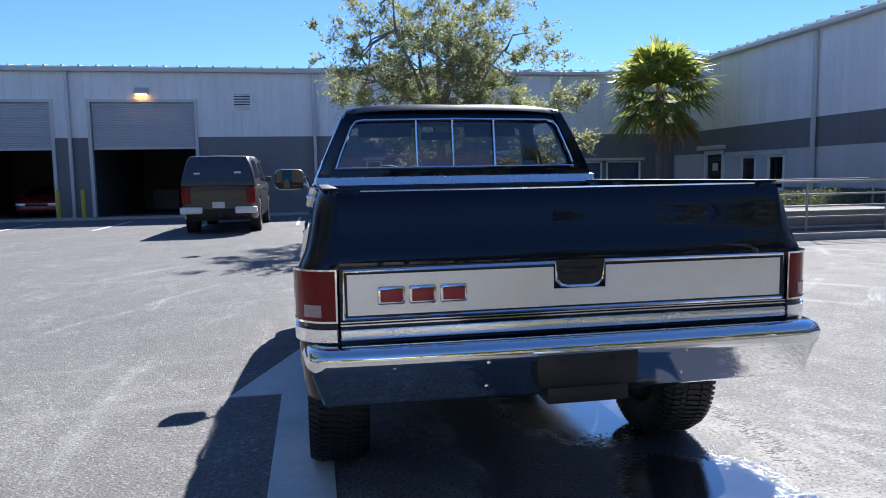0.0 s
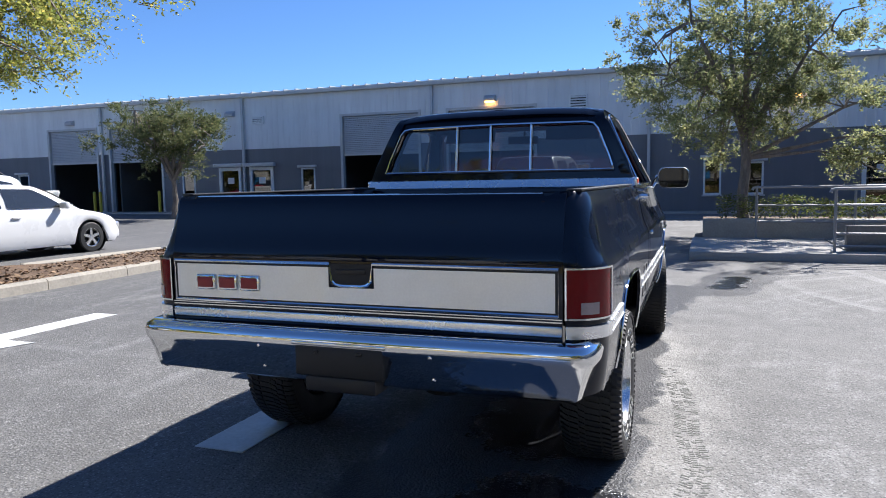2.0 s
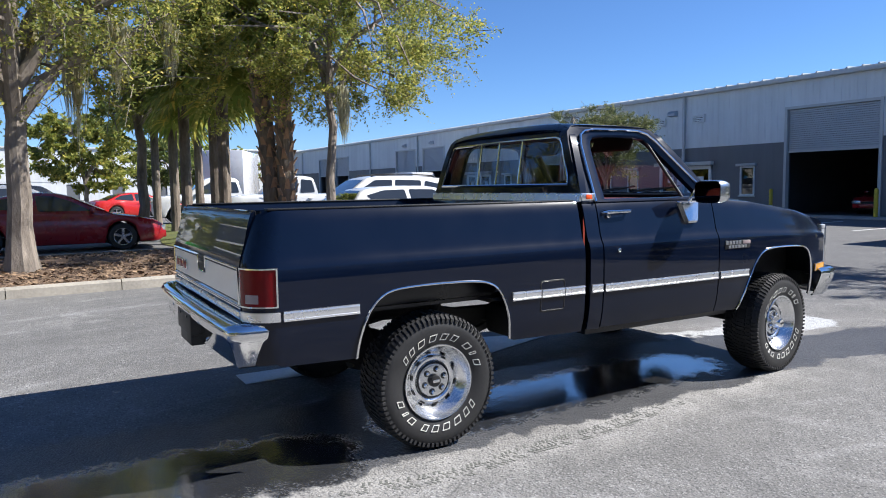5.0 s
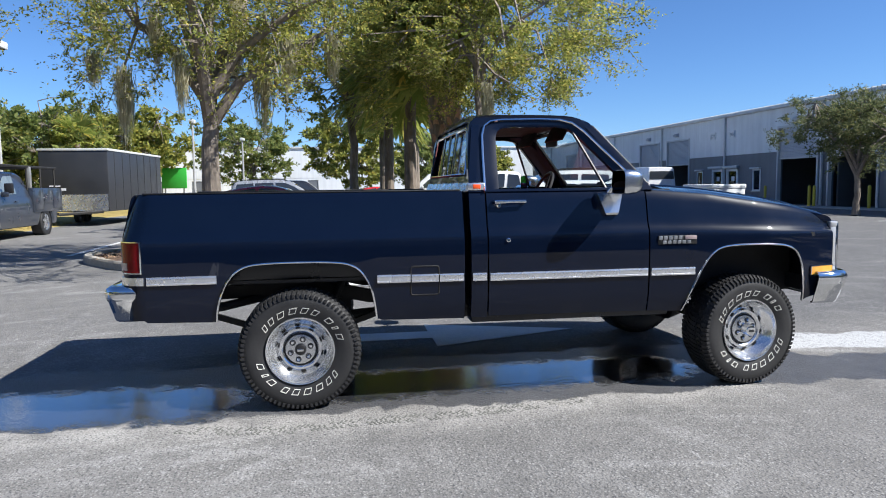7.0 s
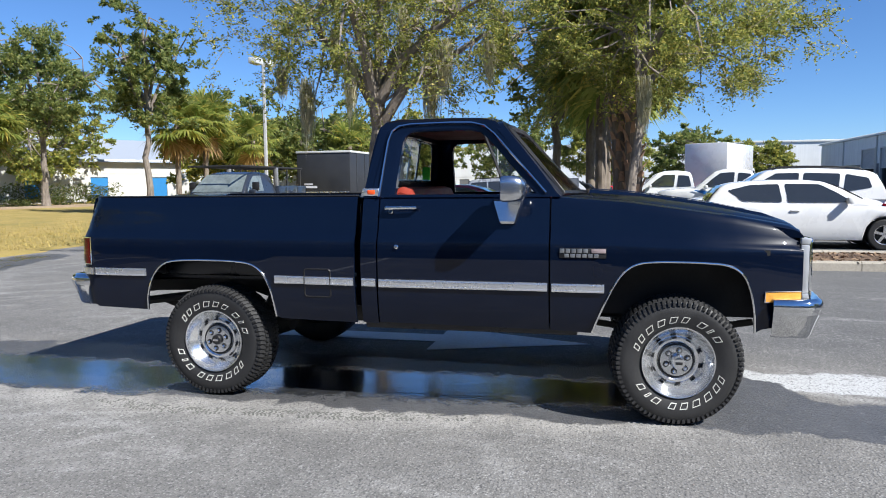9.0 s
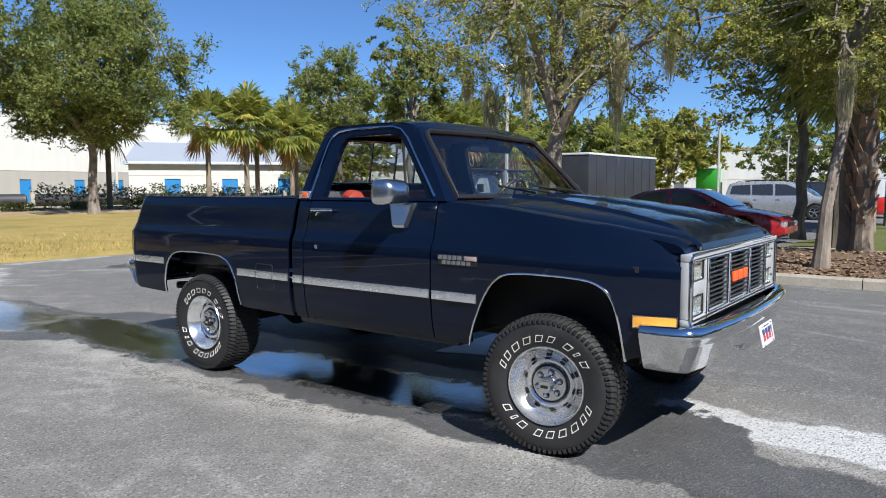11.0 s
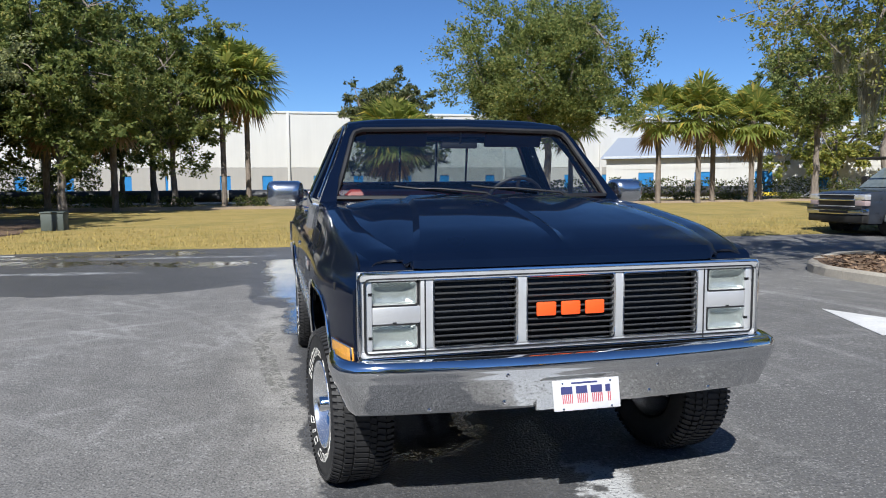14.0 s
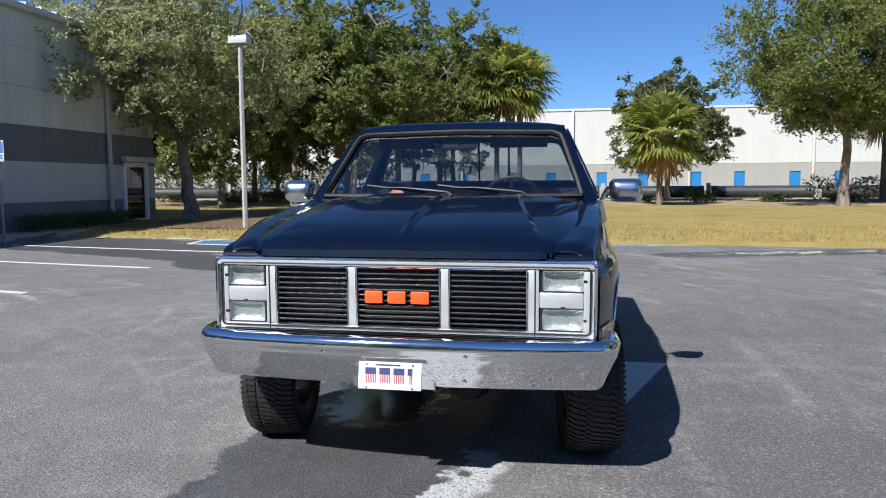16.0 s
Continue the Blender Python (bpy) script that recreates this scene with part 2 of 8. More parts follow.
# ---- ground ----
def asphalt():
    k = Nodes("worn_asphalt")
    fine = k.noise(150, 2, 0.7)
    stone = k.add("ShaderNodeTexVoronoi", Scale=70.0)
    k.link(k.coords(), stone.inputs["Vector"])
    mid = k.noise(3.2, 5, 0.65)
    big = k.noise(0.35, 4, 0.6)
    streak = k.noise(1.0, 4, 0.6, (2.6, 0.28, 1.0), 0.6)
    sep = k.t.nodes.new("ShaderNodeSeparateXYZ")
    k.link(k.coords(), sep.inputs[0])
    x, y = sep.outputs[0], sep.outputs[1]

    def run(x0, y0, x1, y1, r):
        """How far a place lies outside a strip round the line from one point to the other, in metres."""
        dx, dy = x1 - x0, y1 - y0
        px, py = k.math("SUBTRACT", x, x0), k.math("SUBTRACT", y, y0)
        t = k.math("ADD", k.math("MULTIPLY", px, dx / (dx * dx + dy * dy)), k.math("MULTIPLY", py, dy / (dx * dx + dy * dy)), clamp=True)
        qx, qy = k.math("SUBTRACT", px, k.math("MULTIPLY", t, dx)), k.math("SUBTRACT", py, k.math("MULTIPLY", t, dy))
        return k.math("SUBTRACT", k.math("SQRT", k.math("ADD", k.math("MULTIPLY", qx, qx), k.math("MULTIPLY", qy, qy))), r)

    coarse = k.math("SUBTRACT", k.noise(1.1, 6, 0.62, None, 0.9), 0.5)
    small = k.math("SUBTRACT", k.noise(6.5, 4, 0.65, None, 0.6), 0.5)
    wobble = k.math("ADD", k.math("MULTIPLY", coarse, 0.62), k.math("MULTIPLY", small, 0.22))

    def nearest(strips, w=wobble):
        d = None
        for o in strips:
            v = run(*o)
            d = v if d is None else k.math("MINIMUM", d, v)
        return k.math("ADD", d, w)

    d = nearest(((0.42, -2.6, 0.40, 3.3, 0.64), (0.50, 3.2, 0.70, 4.1, 0.34), (0.72, 4.2, 0.92, 5.6, 0.42), (0.85, -2.6, 1.05, -7.5, 0.62), (3.1, -5.7, 4.6, -6.0, 2.1), (2.4, -9.2, 6.5, -10.0, 2.3), (5.4, -6.7, 11.0, -8.6, 1.7), (-3.0, -7.7, -7.2, -9.0, 0.55), (1.5, 5.6, 1.9, 7.0, 0.42), (2.2, 7.4, 2.3, 8.8, 0.30), (-0.6, 9.6, 1.6, 9.2, 0.7)))
    wet = k.ramp(d, 0.02, -0.02)
    # standing water in the lowest part of the wet ground
    calm = k.math("ADD", k.math("MULTIPLY", coarse, 0.42), k.math("ADD", k.math("MULTIPLY", small, 0.42), k.math("MULTIPLY", k.math("SUBTRACT", stone.outputs["Distance"], 0.4), 0.16)))
    p = nearest(((0.62, -2.8, 0.66, -0.75, 0.40), (0.50, 0.2, 0.42, 2.5, 0.36), (0.80, -3.0, 0.9, -7.2, 0.44),  (1.6, 5.9, 1.8, 6.8, 0.16)), calm)
    thin = nearest(((2.0, -7.2, 6.5, -8.4, 0.34), (3.2, -9.6, 8.5, -9.0, 0.26), (-3.2, -7.8, -7.0, -9.0, 0.05)), k.math("MULTIPLY", k.math("ADD", coarse, small), 2.4))
    pool = k.math("MULTIPLY", k.math("MAXIMUM", k.ramp(p, 0.05, -0.05), k.ramp(thin, 0.10, -0.10)), wet)
    dry = k.math("SUBTRACT", 1.0, wet)
    # a pale dried edge round the wet ground, patches of dried soap, and pale dust where cars turn
    rim = k.math("MULTIPLY", k.math("MULTIPLY", k.ramp(d, 0.55, 0.02), k.ramp(k.math("ADD", mid, k.math("MULTIPLY", fine, 0.25)), 0.42, 0.68)), dry)
    near = k.math("MULTIPLY", k.ramp(run(1.2, -1.5, 1.15, 2.4, 0.25), 0.35, 0.0), 1.0)
    rim = k.math("MULTIPLY", rim, k.math("ADD", 0.35, k.math("MULTIPLY", near, 0.65)))
    soap = k.ramp(nearest(((-0.12, 3.34, -0.10, 4.9, 0.28),)), 0.03, -0.03)
    soap = k.math("MULTIPLY", k.math("MULTIPLY", soap, k.ramp(k.noise(13, 4, 0.7), 0.30, 0.46, 0.35, 1.0)), dry)
    # the dusty strip that dried along the edge of the wet ground
    band = k.ramp(nearest(((1.12, -3.6, 1.26, -1.2, 0.16), (1.26, -1.2, 1.34, 0.2, 0.15), (1.34, 0.2, 1.16, 1.6, 0.13), (1.16, 1.6, 1.02, 3.0, 0.10), (1.30, -3.3, 0.4, -5.6, 0.14)), k.math("MULTIPLY", wobble, 0.55)), 0.16, -0.06)
    band = k.math("MULTIPLY", k.math("MULTIPLY", band, k.ramp(k.math("ADD", k.math("MULTIPLY", mid, 0.7), k.math("MULTIPLY", k.noise(24, 3, 0.7), 0.3)), 0.36, 0.58, 0.25, 1.0)), dry)
    # the asphalt is darker left of about x = -1, fading in towards +y
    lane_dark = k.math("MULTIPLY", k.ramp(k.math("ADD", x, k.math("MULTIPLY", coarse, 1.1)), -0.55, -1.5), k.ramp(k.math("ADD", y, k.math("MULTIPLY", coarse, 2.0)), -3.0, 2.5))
    lane = k.math("MULTIPLY", k.ramp(run(3.6, -2.0, 3.0, 7.0, 1.0), 3.2, 0.3), k.ramp(k.math("ADD", streak, k.math("MULTIPLY", mid, 0.3)), 0.5, 0.8))

    def tyre_arcs(cx, cy, scale, seed):
        ax, ay = k.math("SUBTRACT", x, cx), k.math("SUBTRACT", y, cy)
        rad = k.math("SQRT", k.math("ADD", k.math("MULTIPLY", ax, ax), k.math("MULTIPLY", ay, ay)))
        cmb = k.t.nodes.new("ShaderNodeCombineXYZ")
        k.link(rad, cmb.inputs[0])
        cmb.inputs[1].default_value = seed
        ring = k.add("ShaderNodeTexNoise", Scale=scale, Detail=3.0)
        k.link(cmb.outputs[0], ring.inputs["Vector"])
        return k.ramp(ring.outputs["Fac"], 0.54, 0.66)

    arcs = k.math("MULTIPLY", k.math("MAXIMUM", k.math("MAXIMUM", tyre_arcs(9.5, 8.5, 3.0, 0.0), tyre_arcs(7.6, 1.2, 4.2, 9.0)), tyre_arcs(-3.5, 14.0, 2.2, 5.0)), k.ramp(k.math("ADD", k.math("MULTIPLY", k.noise(0.45, 3), 0.7), k.math("MULTIPLY", mid, 0.3)), 0.46, 0.62))
    tone = k.ramp(k.math("ADD", k.math("MULTIPLY", mid, 0.45), k.math("MULTIPLY", big, 0.55)), 0.32, 0.68)
    col = k.mix(tone, (0.115, 0.1125, 0.109), (0.198, 0.191, 0.181))
    col = k.mix(k.math("MULTIPLY", arcs, 0.72), col, (0.37, 0.365, 0.355))
    col = k.mix(k.math("MULTIPLY", lane, 0.10), col, (0.34, 0.335, 0.325))
    col = k.mix(k.math("MULTIPLY", rim, 0.16), col, (0.42, 0.395, 0.355))
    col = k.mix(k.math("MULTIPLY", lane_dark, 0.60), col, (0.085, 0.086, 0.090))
    col = k.mix(k.math("MULTIPLY", band, 0.38), col, (0.46, 0.445, 0.415))
    col = k.mix(k.math("MULTIPLY", soap, 0.78), col, (0.52, 0.53, 0.54))
    scuff = k.math("MULTIPLY", k.ramp(k.noise(1.0, 5, 0.7, (0.9, 0.35, 1.0), 1.2), 0.56, 0.70), k.ramp(k.noise(9, 3), 0.40, 0.60))
    col = k.mix(k.math("MULTIPLY", scuff, 0.40), col, (0.38, 0.375, 0.365))
    chalk = k.math("MULTIPLY", k.ramp(k.noise(23, 4, 0.75), 0.54, 0.63), k.ramp(k.noise(1.7, 5, 0.7, (1.0, 0.6, 1.0), 0.8), 0.42, 0.60))
    col = k.mix(k.math("MULTIPLY", chalk, 0.50), col, (0.42, 0.415, 0.405))
    # pale stones standing in the worn binder, and dark pits between them
    speck = k.math("MULTIPLY", k.ramp(stone.outputs["Distance"], 0.15, 0.50, 1.0, 0.0), k.ramp(stone.outputs["Color"], 0.40, 0.70))
    col = k.mix(k.math("MULTIPLY", speck, 0.42), col, (0.50, 0.49, 0.475))
    col = k.mix(k.ramp(k.noise(52, 2), 0.54, 0.65, 0.0, 0.70), col, (0.06, 0.06, 0.063))
    dark = k.mix(tone, (0.046, 0.047, 0.051), (0.090, 0.091, 0.095))
    dark = k.mix(k.math("MULTIPLY", chalk, 0.35), dark, (0.20, 0.20, 0.205))
    dark = k.mix(k.math("MULTIPLY", speck, 0.35), dark, (0.20, 0.20, 0.20))
    col = k.mix(k.math("MULTIPLY", wet, 0.88), col, dark)
    col = k.mix(k.math("MULTIPLY", pool, 0.8), col, (0.016, 0.018, 0.022))
    # far wet ground: dried foam, plus sky reflections painted in as pale patches
    foam_and_sky = k.ramp(nearest(((-1.0, -9.3, 0.1, -6.8, 0.30), (0.5, -3.2, 1.2, -3.0, 0.12), (3.4, -6.2, 6.4, -6.6, 0.12), (1.2, -8.4, 4.6, -8.8, 0.10), (-0.4, -9.7, -3.4, -9.9, 0.16))), 0.06, -0.08)
    foam_and_sky = k.math("MULTIPLY", foam_and_sky, k.ramp(k.noise(5.5, 5, 0.75, (0.6, 1.4, 1.0)), 0.42, 0.58))
    col = k.mix(k.math("MULTIPLY", foam_and_sky, 0.72), col, (0.50, 0.51, 0.52))
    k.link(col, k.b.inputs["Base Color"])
    r = k.math("SUBTRACT", 0.84, k.math("MULTIPLY", wet, 0.47))
    r = k.math("SUBTRACT", r, k.math("MULTIPLY", pool, k.ramp(k.noise(1.7, 3), 0.38, 0.60, 0.20, 0.36)), clamp=True)
    k.link(k.math("MAXIMUM", r, 0.03), k.b.inputs["Roughness"])
    k.link(k.math("ADD", k.math("SUBTRACT", 0.26, k.math("MULTIPLY", wet, 0.10)), k.math("MULTIPLY", pool, 0.74)), k.b.inputs["Specular IOR Level"])
    # the film of water
    k.link(pool, k.b.inputs["Coat Weight"])
    k.b.inputs["Coat IOR"].default_value = 1.9
    k.link(k.ramp(k.noise(2.3, 4), 0.40, 0.62, 0.14, 0.03), k.b.inputs["Coat Roughness"])
    h = k.math("ADD", k.math("MULTIPLY", stone.outputs["Distance"], -0.8), k.math("MULTIPLY", fine, 0.5))
    h = k.math("MULTIPLY", h, k.math("SUBTRACT", 1.0, k.math("MULTIPLY", pool, 0.965)))
    # small ripples on the standing water
    ripple = k.math("ADD", k.noise(15, 3, 0.6, (1.0, 0.55, 1.0), 0.8), k.math("MULTIPLY", k.noise(48, 2), 0.25))
    h = k.math("ADD", h, k.math("MULTIPLY", k.math("MULTIPLY", ripple, pool), 0.16))
    k.bump(h, 0.75, 0.007)
    k.link(k.b.inputs["Normal"].links[0].from_socket, k.b.inputs["Coat Normal"])
    return k.m


ASPHALT = asphalt()
bm = bmesh.new()
xs = [-2500, -400, -120, -60, -30, -15, 0, 8, 15, 30, 60, 120, 400, 2500]
sheet(bm, [[(x, y, 0.0) for x in xs] for y in xs])
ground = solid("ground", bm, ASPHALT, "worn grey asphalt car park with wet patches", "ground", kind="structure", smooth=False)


def grass_material(name, a, b, c):
    k = Nodes(name)
    f = k.noise(1.3, 6, 0.7)
    g = k.noise(28, 3, 0.7)
    col = k.mix(k.ramp(f, 0.35, 0.65), a, b)
    col = k.mix(k.ramp(g, 0.45, 0.75), col, c)
    col = k.mix(k.ramp(k.noise(0.22, 5, 0.65, (1.0, 1.9, 1.0)), 0.50, 0.66, 0.0, 0.65), col, c)
    k.link(col, k.b.inputs["Base Color"])
    k.b.inputs["Roughness"].default_value = 0.9
    k.bump(g, 0.8, 0.03)
    return k.m


LAWN = grass_material("dry_lawn", (0.27, 0.205, 0.050), (0.40, 0.285, 0.095), (0.165, 0.150, 0.036))
GREEN = grass_material("green_lawn", (0.085, 0.10, 0.02), (0.13, 0.13, 0.03), (0.05, 0.07, 0.014))
MULCH = grass_material("leaf_mulch", (0.13, 0.078, 0.046), (0.22, 0.145, 0.09), (0.06, 0.038, 0.025))


def lawn_z(x, y):
    edge = -10.1 - 0.35 * math.sin(x * 0.13) - 0.2 * math.sin(x * 0.41 + 1)
    t = edge - y
    if t < 0:
        return -0.15
    return min(1.0, t / 0.5) * 0.05 + 0.20 * min(1.0, t / 16) + 0.04 * noise.noise((x * 0.12, y * 0.2, 0))


bm = bmesh.new()
gx = [-160, -120, -90] + [-70 + 2 * i for i in range(61)] + [70, 100, 160]
gy = [-9.4 - 0.35 * i for i in range(8)] + [-12.4 - 1.6 * i for i in range(22)] + [-50, -60, -90]
sheet(bm, [[(x, y, lawn_z(x, y)) for x in gx if x < 60] for y in gy])
lawn = solid("lawn", bm, LAWN, "dry yellow-green mown lawn beyond the asphalt", "lawn", kind="structure", angle=80)

# blades over the near edge of the lawn
rng = random.Random(11)
verts, faces = [], []
for i in range(26000):
    x, y = rng.uniform(-26, 16), -10.2 - abs(rng.gauss(0, 3.6))
    z = lawn_z(x, y)
    if z < 0:
        continue
    h, w, a = rng.uniform(0.03, 0.085), rng.uniform(0.006, 0.014), rng.uniform(0, 6.28)
    dx, dy, lx, ly = w * math.cos(a), w * math.sin(a), rng.gauss(0, 0.03), rng.gauss(0, 0.03)
    n = len(verts)
    verts += [(x - dx, y - dy, z - 0.01), (x + dx, y + dy, z - 0.01), (x + lx, y + ly, z + h)]
    faces.append((n, n + 1, n + 2))
me = bpy.data.meshes.new("grass_blades")
me.from_pydata(verts, [], faces)
BLADE = mat("grass_blade", (0.32, 0.245, 0.070), 0.7, vary=0.45, scale=1.5, grain=9, bump=0.0)
me.materials.append(BLADE)
tagged(new("grass_blades", me), "dry grass blades along the lawn edge", "grass", kind="stuff")

# tyre prints pressed into the damp dust
PRINT = mat("damp_tyre_print", (0.120, 0.120, 0.108), 0.85, vary=0.45, scale=3, grain=40)
bm = bmesh.new()
rngp = random.Random(3)
TRACK = [(-0.75, 1.20), (-0.35, 1.31), (-0.04, 1.335), (0.4, 1.27), (0.8, 1.255), (1.3, 1.19), (1.75, 1.10)]
for i in range(92):
    t = i / 91
    y = lerp(-0.75, 1.75, t)
    x = table(y, TRACK)
    worn = 0.30 + 0.5 * abs(noise.noise((y * 2.1, 3.0, 0.0))) + (0.3 if t < 0.12 or t > 0.88 else 0.0)
    for off, lean, half in ((-0.048, -24, 0.020), (-0.016, 20, 0.013), (0.016, -20, 0.013), (0.048, 24, 0.020)):
        if rngp.random() < worn:
            continue
        m = pose(x + off, y + (0.011 if abs(off) < 0.03 else 0.0), 0, 0, 0, lean + rngp.uniform(-6, 6))
        box(bm, -half, half, -0.006, 0.006, 0.0004, 0.0014, m=m)
solid("tyre_print", bm, PRINT, "faint damp tyre print across the dusty asphalt", "tyre print", kind="structure", smooth=False)

WHITE_LINE = mat("worn_white_paint", (0.58, 0.58, 0.57), 0.7, vary=0.22, scale=2.2, grain=40, bump=0.4)
BLUE_LINE = mat("blue_bay_paint", (0.06, 0.16, 0.40), 0.7, vary=0.3, scale=2.2, grain=40, bump=0.3)


def marking(name, outlines, material, label):
    bm = bmesh.new()
    for o in outlines:
        prism(bm, o, 0.002, 0.007, "z")
    return solid(name, bm, material, label, "road marking", kind="structure", smooth=False)


def arrow(cx, y_tail, y_neck, y_tip, head, s=1, shaft=0.15):
    return [[(cx - shaft, y_tail), (cx + shaft, y_tail), (cx + shaft, y_neck), (cx - shaft, y_neck)], [(cx - head, y_neck + (y_neck - y_tip) * -0.001), (cx + head, y_neck), (cx, y_tip)]]


marking("road_arrow", arrow(-1.04, -0.58, 1.08, 2.45, 0.48), WHITE_LINE, "worn white painted lane arrow under the truck")
marking("road_arrow", [[(x, y) for x, y in o][::-1] for o in arrow(-4.80, 2.35, 1.05, -0.25, 0.50)], WHITE_LINE, "white painted lane arrow on dry asphalt")
for i in range(4):
    y = -1.33 - 2.82 * i
    marking("parking_line", [[(12.5, y - 0.95), (6.4, y), (6.4, y - 0.11), (12.5, y - 1.06)]], WHITE_LINE, "white painted parking bay line")
marking("accessible_bay", [[(6.9, -8.55), (8.4, -8.8), (8.6, -9.85), (7.1, -9.6)]], WHITE_LINE, "white painted border of the accessible bay panel")
bm = bmesh.new()
prism(bm, [(7.05, -8.70), (8.28, -8.90), (8.43, -9.70), (7.20, -9.50)], 0.007, 0.011, "z")
solid("accessible_panel", bm, BLUE_LINE, "faded blue painted accessible bay panel", "road marking", kind="structure", smooth=False)
for i in range(7):
    x = -16 + 2.9 * i
    marking("parking_line", [[(x, 18.4), (x + 0.1, 18.4), (x + 0.1, 22.8), (x, 22.8)]], WHITE_LINE, "white painted bay line by the workshop")
marking("parking_line", [[(-15.5, -5.2), (-10.4, -5.2), (-10.4, -5.32), (-15.5, -5.32)]], WHITE_LINE, "white painted bay line beside the island")

CONCRETE = mat("pale_concrete", (0.36, 0.34, 0.31), 0.85, vary=0.22, scale=1.4, grain=30, bump=0.4)
KERB = mat("stained_kerb_concrete", (0.34, 0.31, 0.26), 0.85, vary=0.3, scale=1.6, grain=28, bump=0.5)


def kerb_ring(name, outline, label, height=0.15, width=0.16, fill=None, fill_z=None):
    """A kerb of single stones round an island, with its bed."""
    base = tagged(new(name), label, "kerb", kind="structure")
    n = len(outline)
    c = Vector((sum(p[0] for p in outline) / n, sum(p[1] for p in outline) / n))
    for i in range(n):
        a, b = Vector(outline[i]), Vector(outline[(i + 1) % n])
        ln = (b - a).length
        m = max(1, round(ln / 1.5))
        for k in range(m):
            p, q = a.lerp(b, k / m), a.lerp(b, (k + 1) / m)
            d = (q - p).normalized()
            inw = Vector((-d.y, d.x))
            if inw.dot(c - p) < 0:
                inw = -inw
            p2, q2 = p + d * 0.006, q - d * 0.006
            bm = bmesh.new()
            rows = [[(*(r + inw * o), z) for o, z in ((0.0, -0.05), (0.012, height - 0.03), (0.035, height), (width, height), (width, -0.05))] for r in (p2, q2)]
            vs = sheet(bm, rows)
            bm.faces.new(vs[0])
            bm.faces.new(vs[1])
            part("kerb_stone", bm, KERB, base, smooth=False)
    return base


ISLAND = rounded([(-6.9, -3.2), (-7.2, 8.9), (-9.0, 8.9), (-9.2, 4.0), (-12.6, 3.6), (-12.6, -3.2), (-9.2, -4.8)], 0.95, 5)
kerb_ring("island_kerb", ISLAND, "pale concrete kerb round the planted island")


def island_z(x, y):
    dx = min(x + (9.1 if y > 4 else 12.6), -6.9 - x)
    dy = min(y + 4.3, 8.9 - y)
    t = max(0.0, min(dx, dy))
    return 0.10 + 0.17 * min(1.0, t / 2.5) + 0.02 * noise.noise((x, y, 0))


bm = bmesh.new()
cx, cy = -8.6, 1.8
rows = []
for r in (0.0, 0.15, 0.3, 0.45, 0.6, 0.75, 0.88, 0.965, 0.99):
    rows.append([(cx + (x - cx) * r, cy + (y - cy) * r, island_z(cx + (x - cx) * r, cy + (y - cy) * r)) for x, y in ISLAND])
sheet(bm, rows, closed=True)
solid("island_bed", bm, MULCH, "brown leaf mulch bed of the planted island", "planting bed", kind="structure", angle=80)
# chips of mulch and fallen leaves
verts, faces = [], []
rng = random.Random(5)
for i in range(9000):
    x, y = rng.uniform(-12.4, -7.2), rng.uniform(-4.2, 8.7)
    if y > 3.7 and x < -8.9:
        continue
    if rng.random() < 0.45:
        x = rng.uniform(-9.0, -7.15)
    if island_z(x, y) <= 0.1001 + 0.0 and (x > -7.1 or y > 8.7 or y < -4.2):
        continue
    if y < -2.6 and x > -8.2 + (y + 2.6) * 0.0 and (x + 6.9) + (-(y + 3.0)) > 0.4:
        continue
    inside = False
    for (ax, ay), (bx, by_) in zip(ISLAND, ISLAND[1:] + ISLAND[:1]):
        if (ay > y) != (by_ > y) and x < ax + (y - ay) / (by_ - ay) * (bx - ax):
            inside = not inside
    if not inside or min(math.hypot(x - ax, y - ay) for ax, ay in ISLAND) < 0.28:
        continue
    z = island_z(x, y) + 0.012
    s, a = rng.uniform(0.02, 0.06), rng.uniform(0, 6.28)
    dx, dy = s * math.cos(a), s * math.sin(a)
    n = len(verts)
    t = rng.uniform(0, 0.03)
    verts += [(x - dx, y - dy, z), (x + dy * 0.5, y - dx * 0.5, z + t), (x + dx, y + dy, z + rng.uniform(0, 0.03)), (x - dy * 0.5, y + dx * 0.5, z)]
    faces.append((n, n + 1, n + 2, n + 3))
me = bpy.data.meshes.new("mulch_chips")
me.from_pydata(verts, [], faces)
CHIP = Nodes("mulch_chip")
info = CHIP.add("ShaderNodeNewGeometry")
CHIP.link(CHIP.mix(info.outputs["Random Per Island"], (0.07, 0.045, 0.03), (0.30, 0.20, 0.12)), CHIP.b.inputs["Base Color"])
CHIP.b.inputs["Roughness"].default_value = 0.85
me.materials.append(CHIP.m)
tagged(new("mulch_chips", me), "loose mulch chips and fallen leaves on the island", "mulch", kind="stuff")


# ---- buildings ----
def panel_wall_material(name, colour, ribs, stain=0.18):
    k = Nodes(name)
    streak = k.noise(1.0, 4, 0.65, (2.2, 2.2, 0.12))
    f = k.noise(0.5, 4)
    lo = tuple(c * (1 - stain) for c in colour)
    col = k.mix(k.ramp(k.math("ADD", k.math("MULTIPLY", streak, 0.6), k.math("MULTIPLY", f, 0.4)), 0.35, 0.65), lo, colour)
    k.link(col, k.b.inputs["Base Color"])
    k.b.inputs["Roughness"].default_value = 0.55
    k.bump(k.noise(50, 3), 0.08, 0.004)
    return k.m


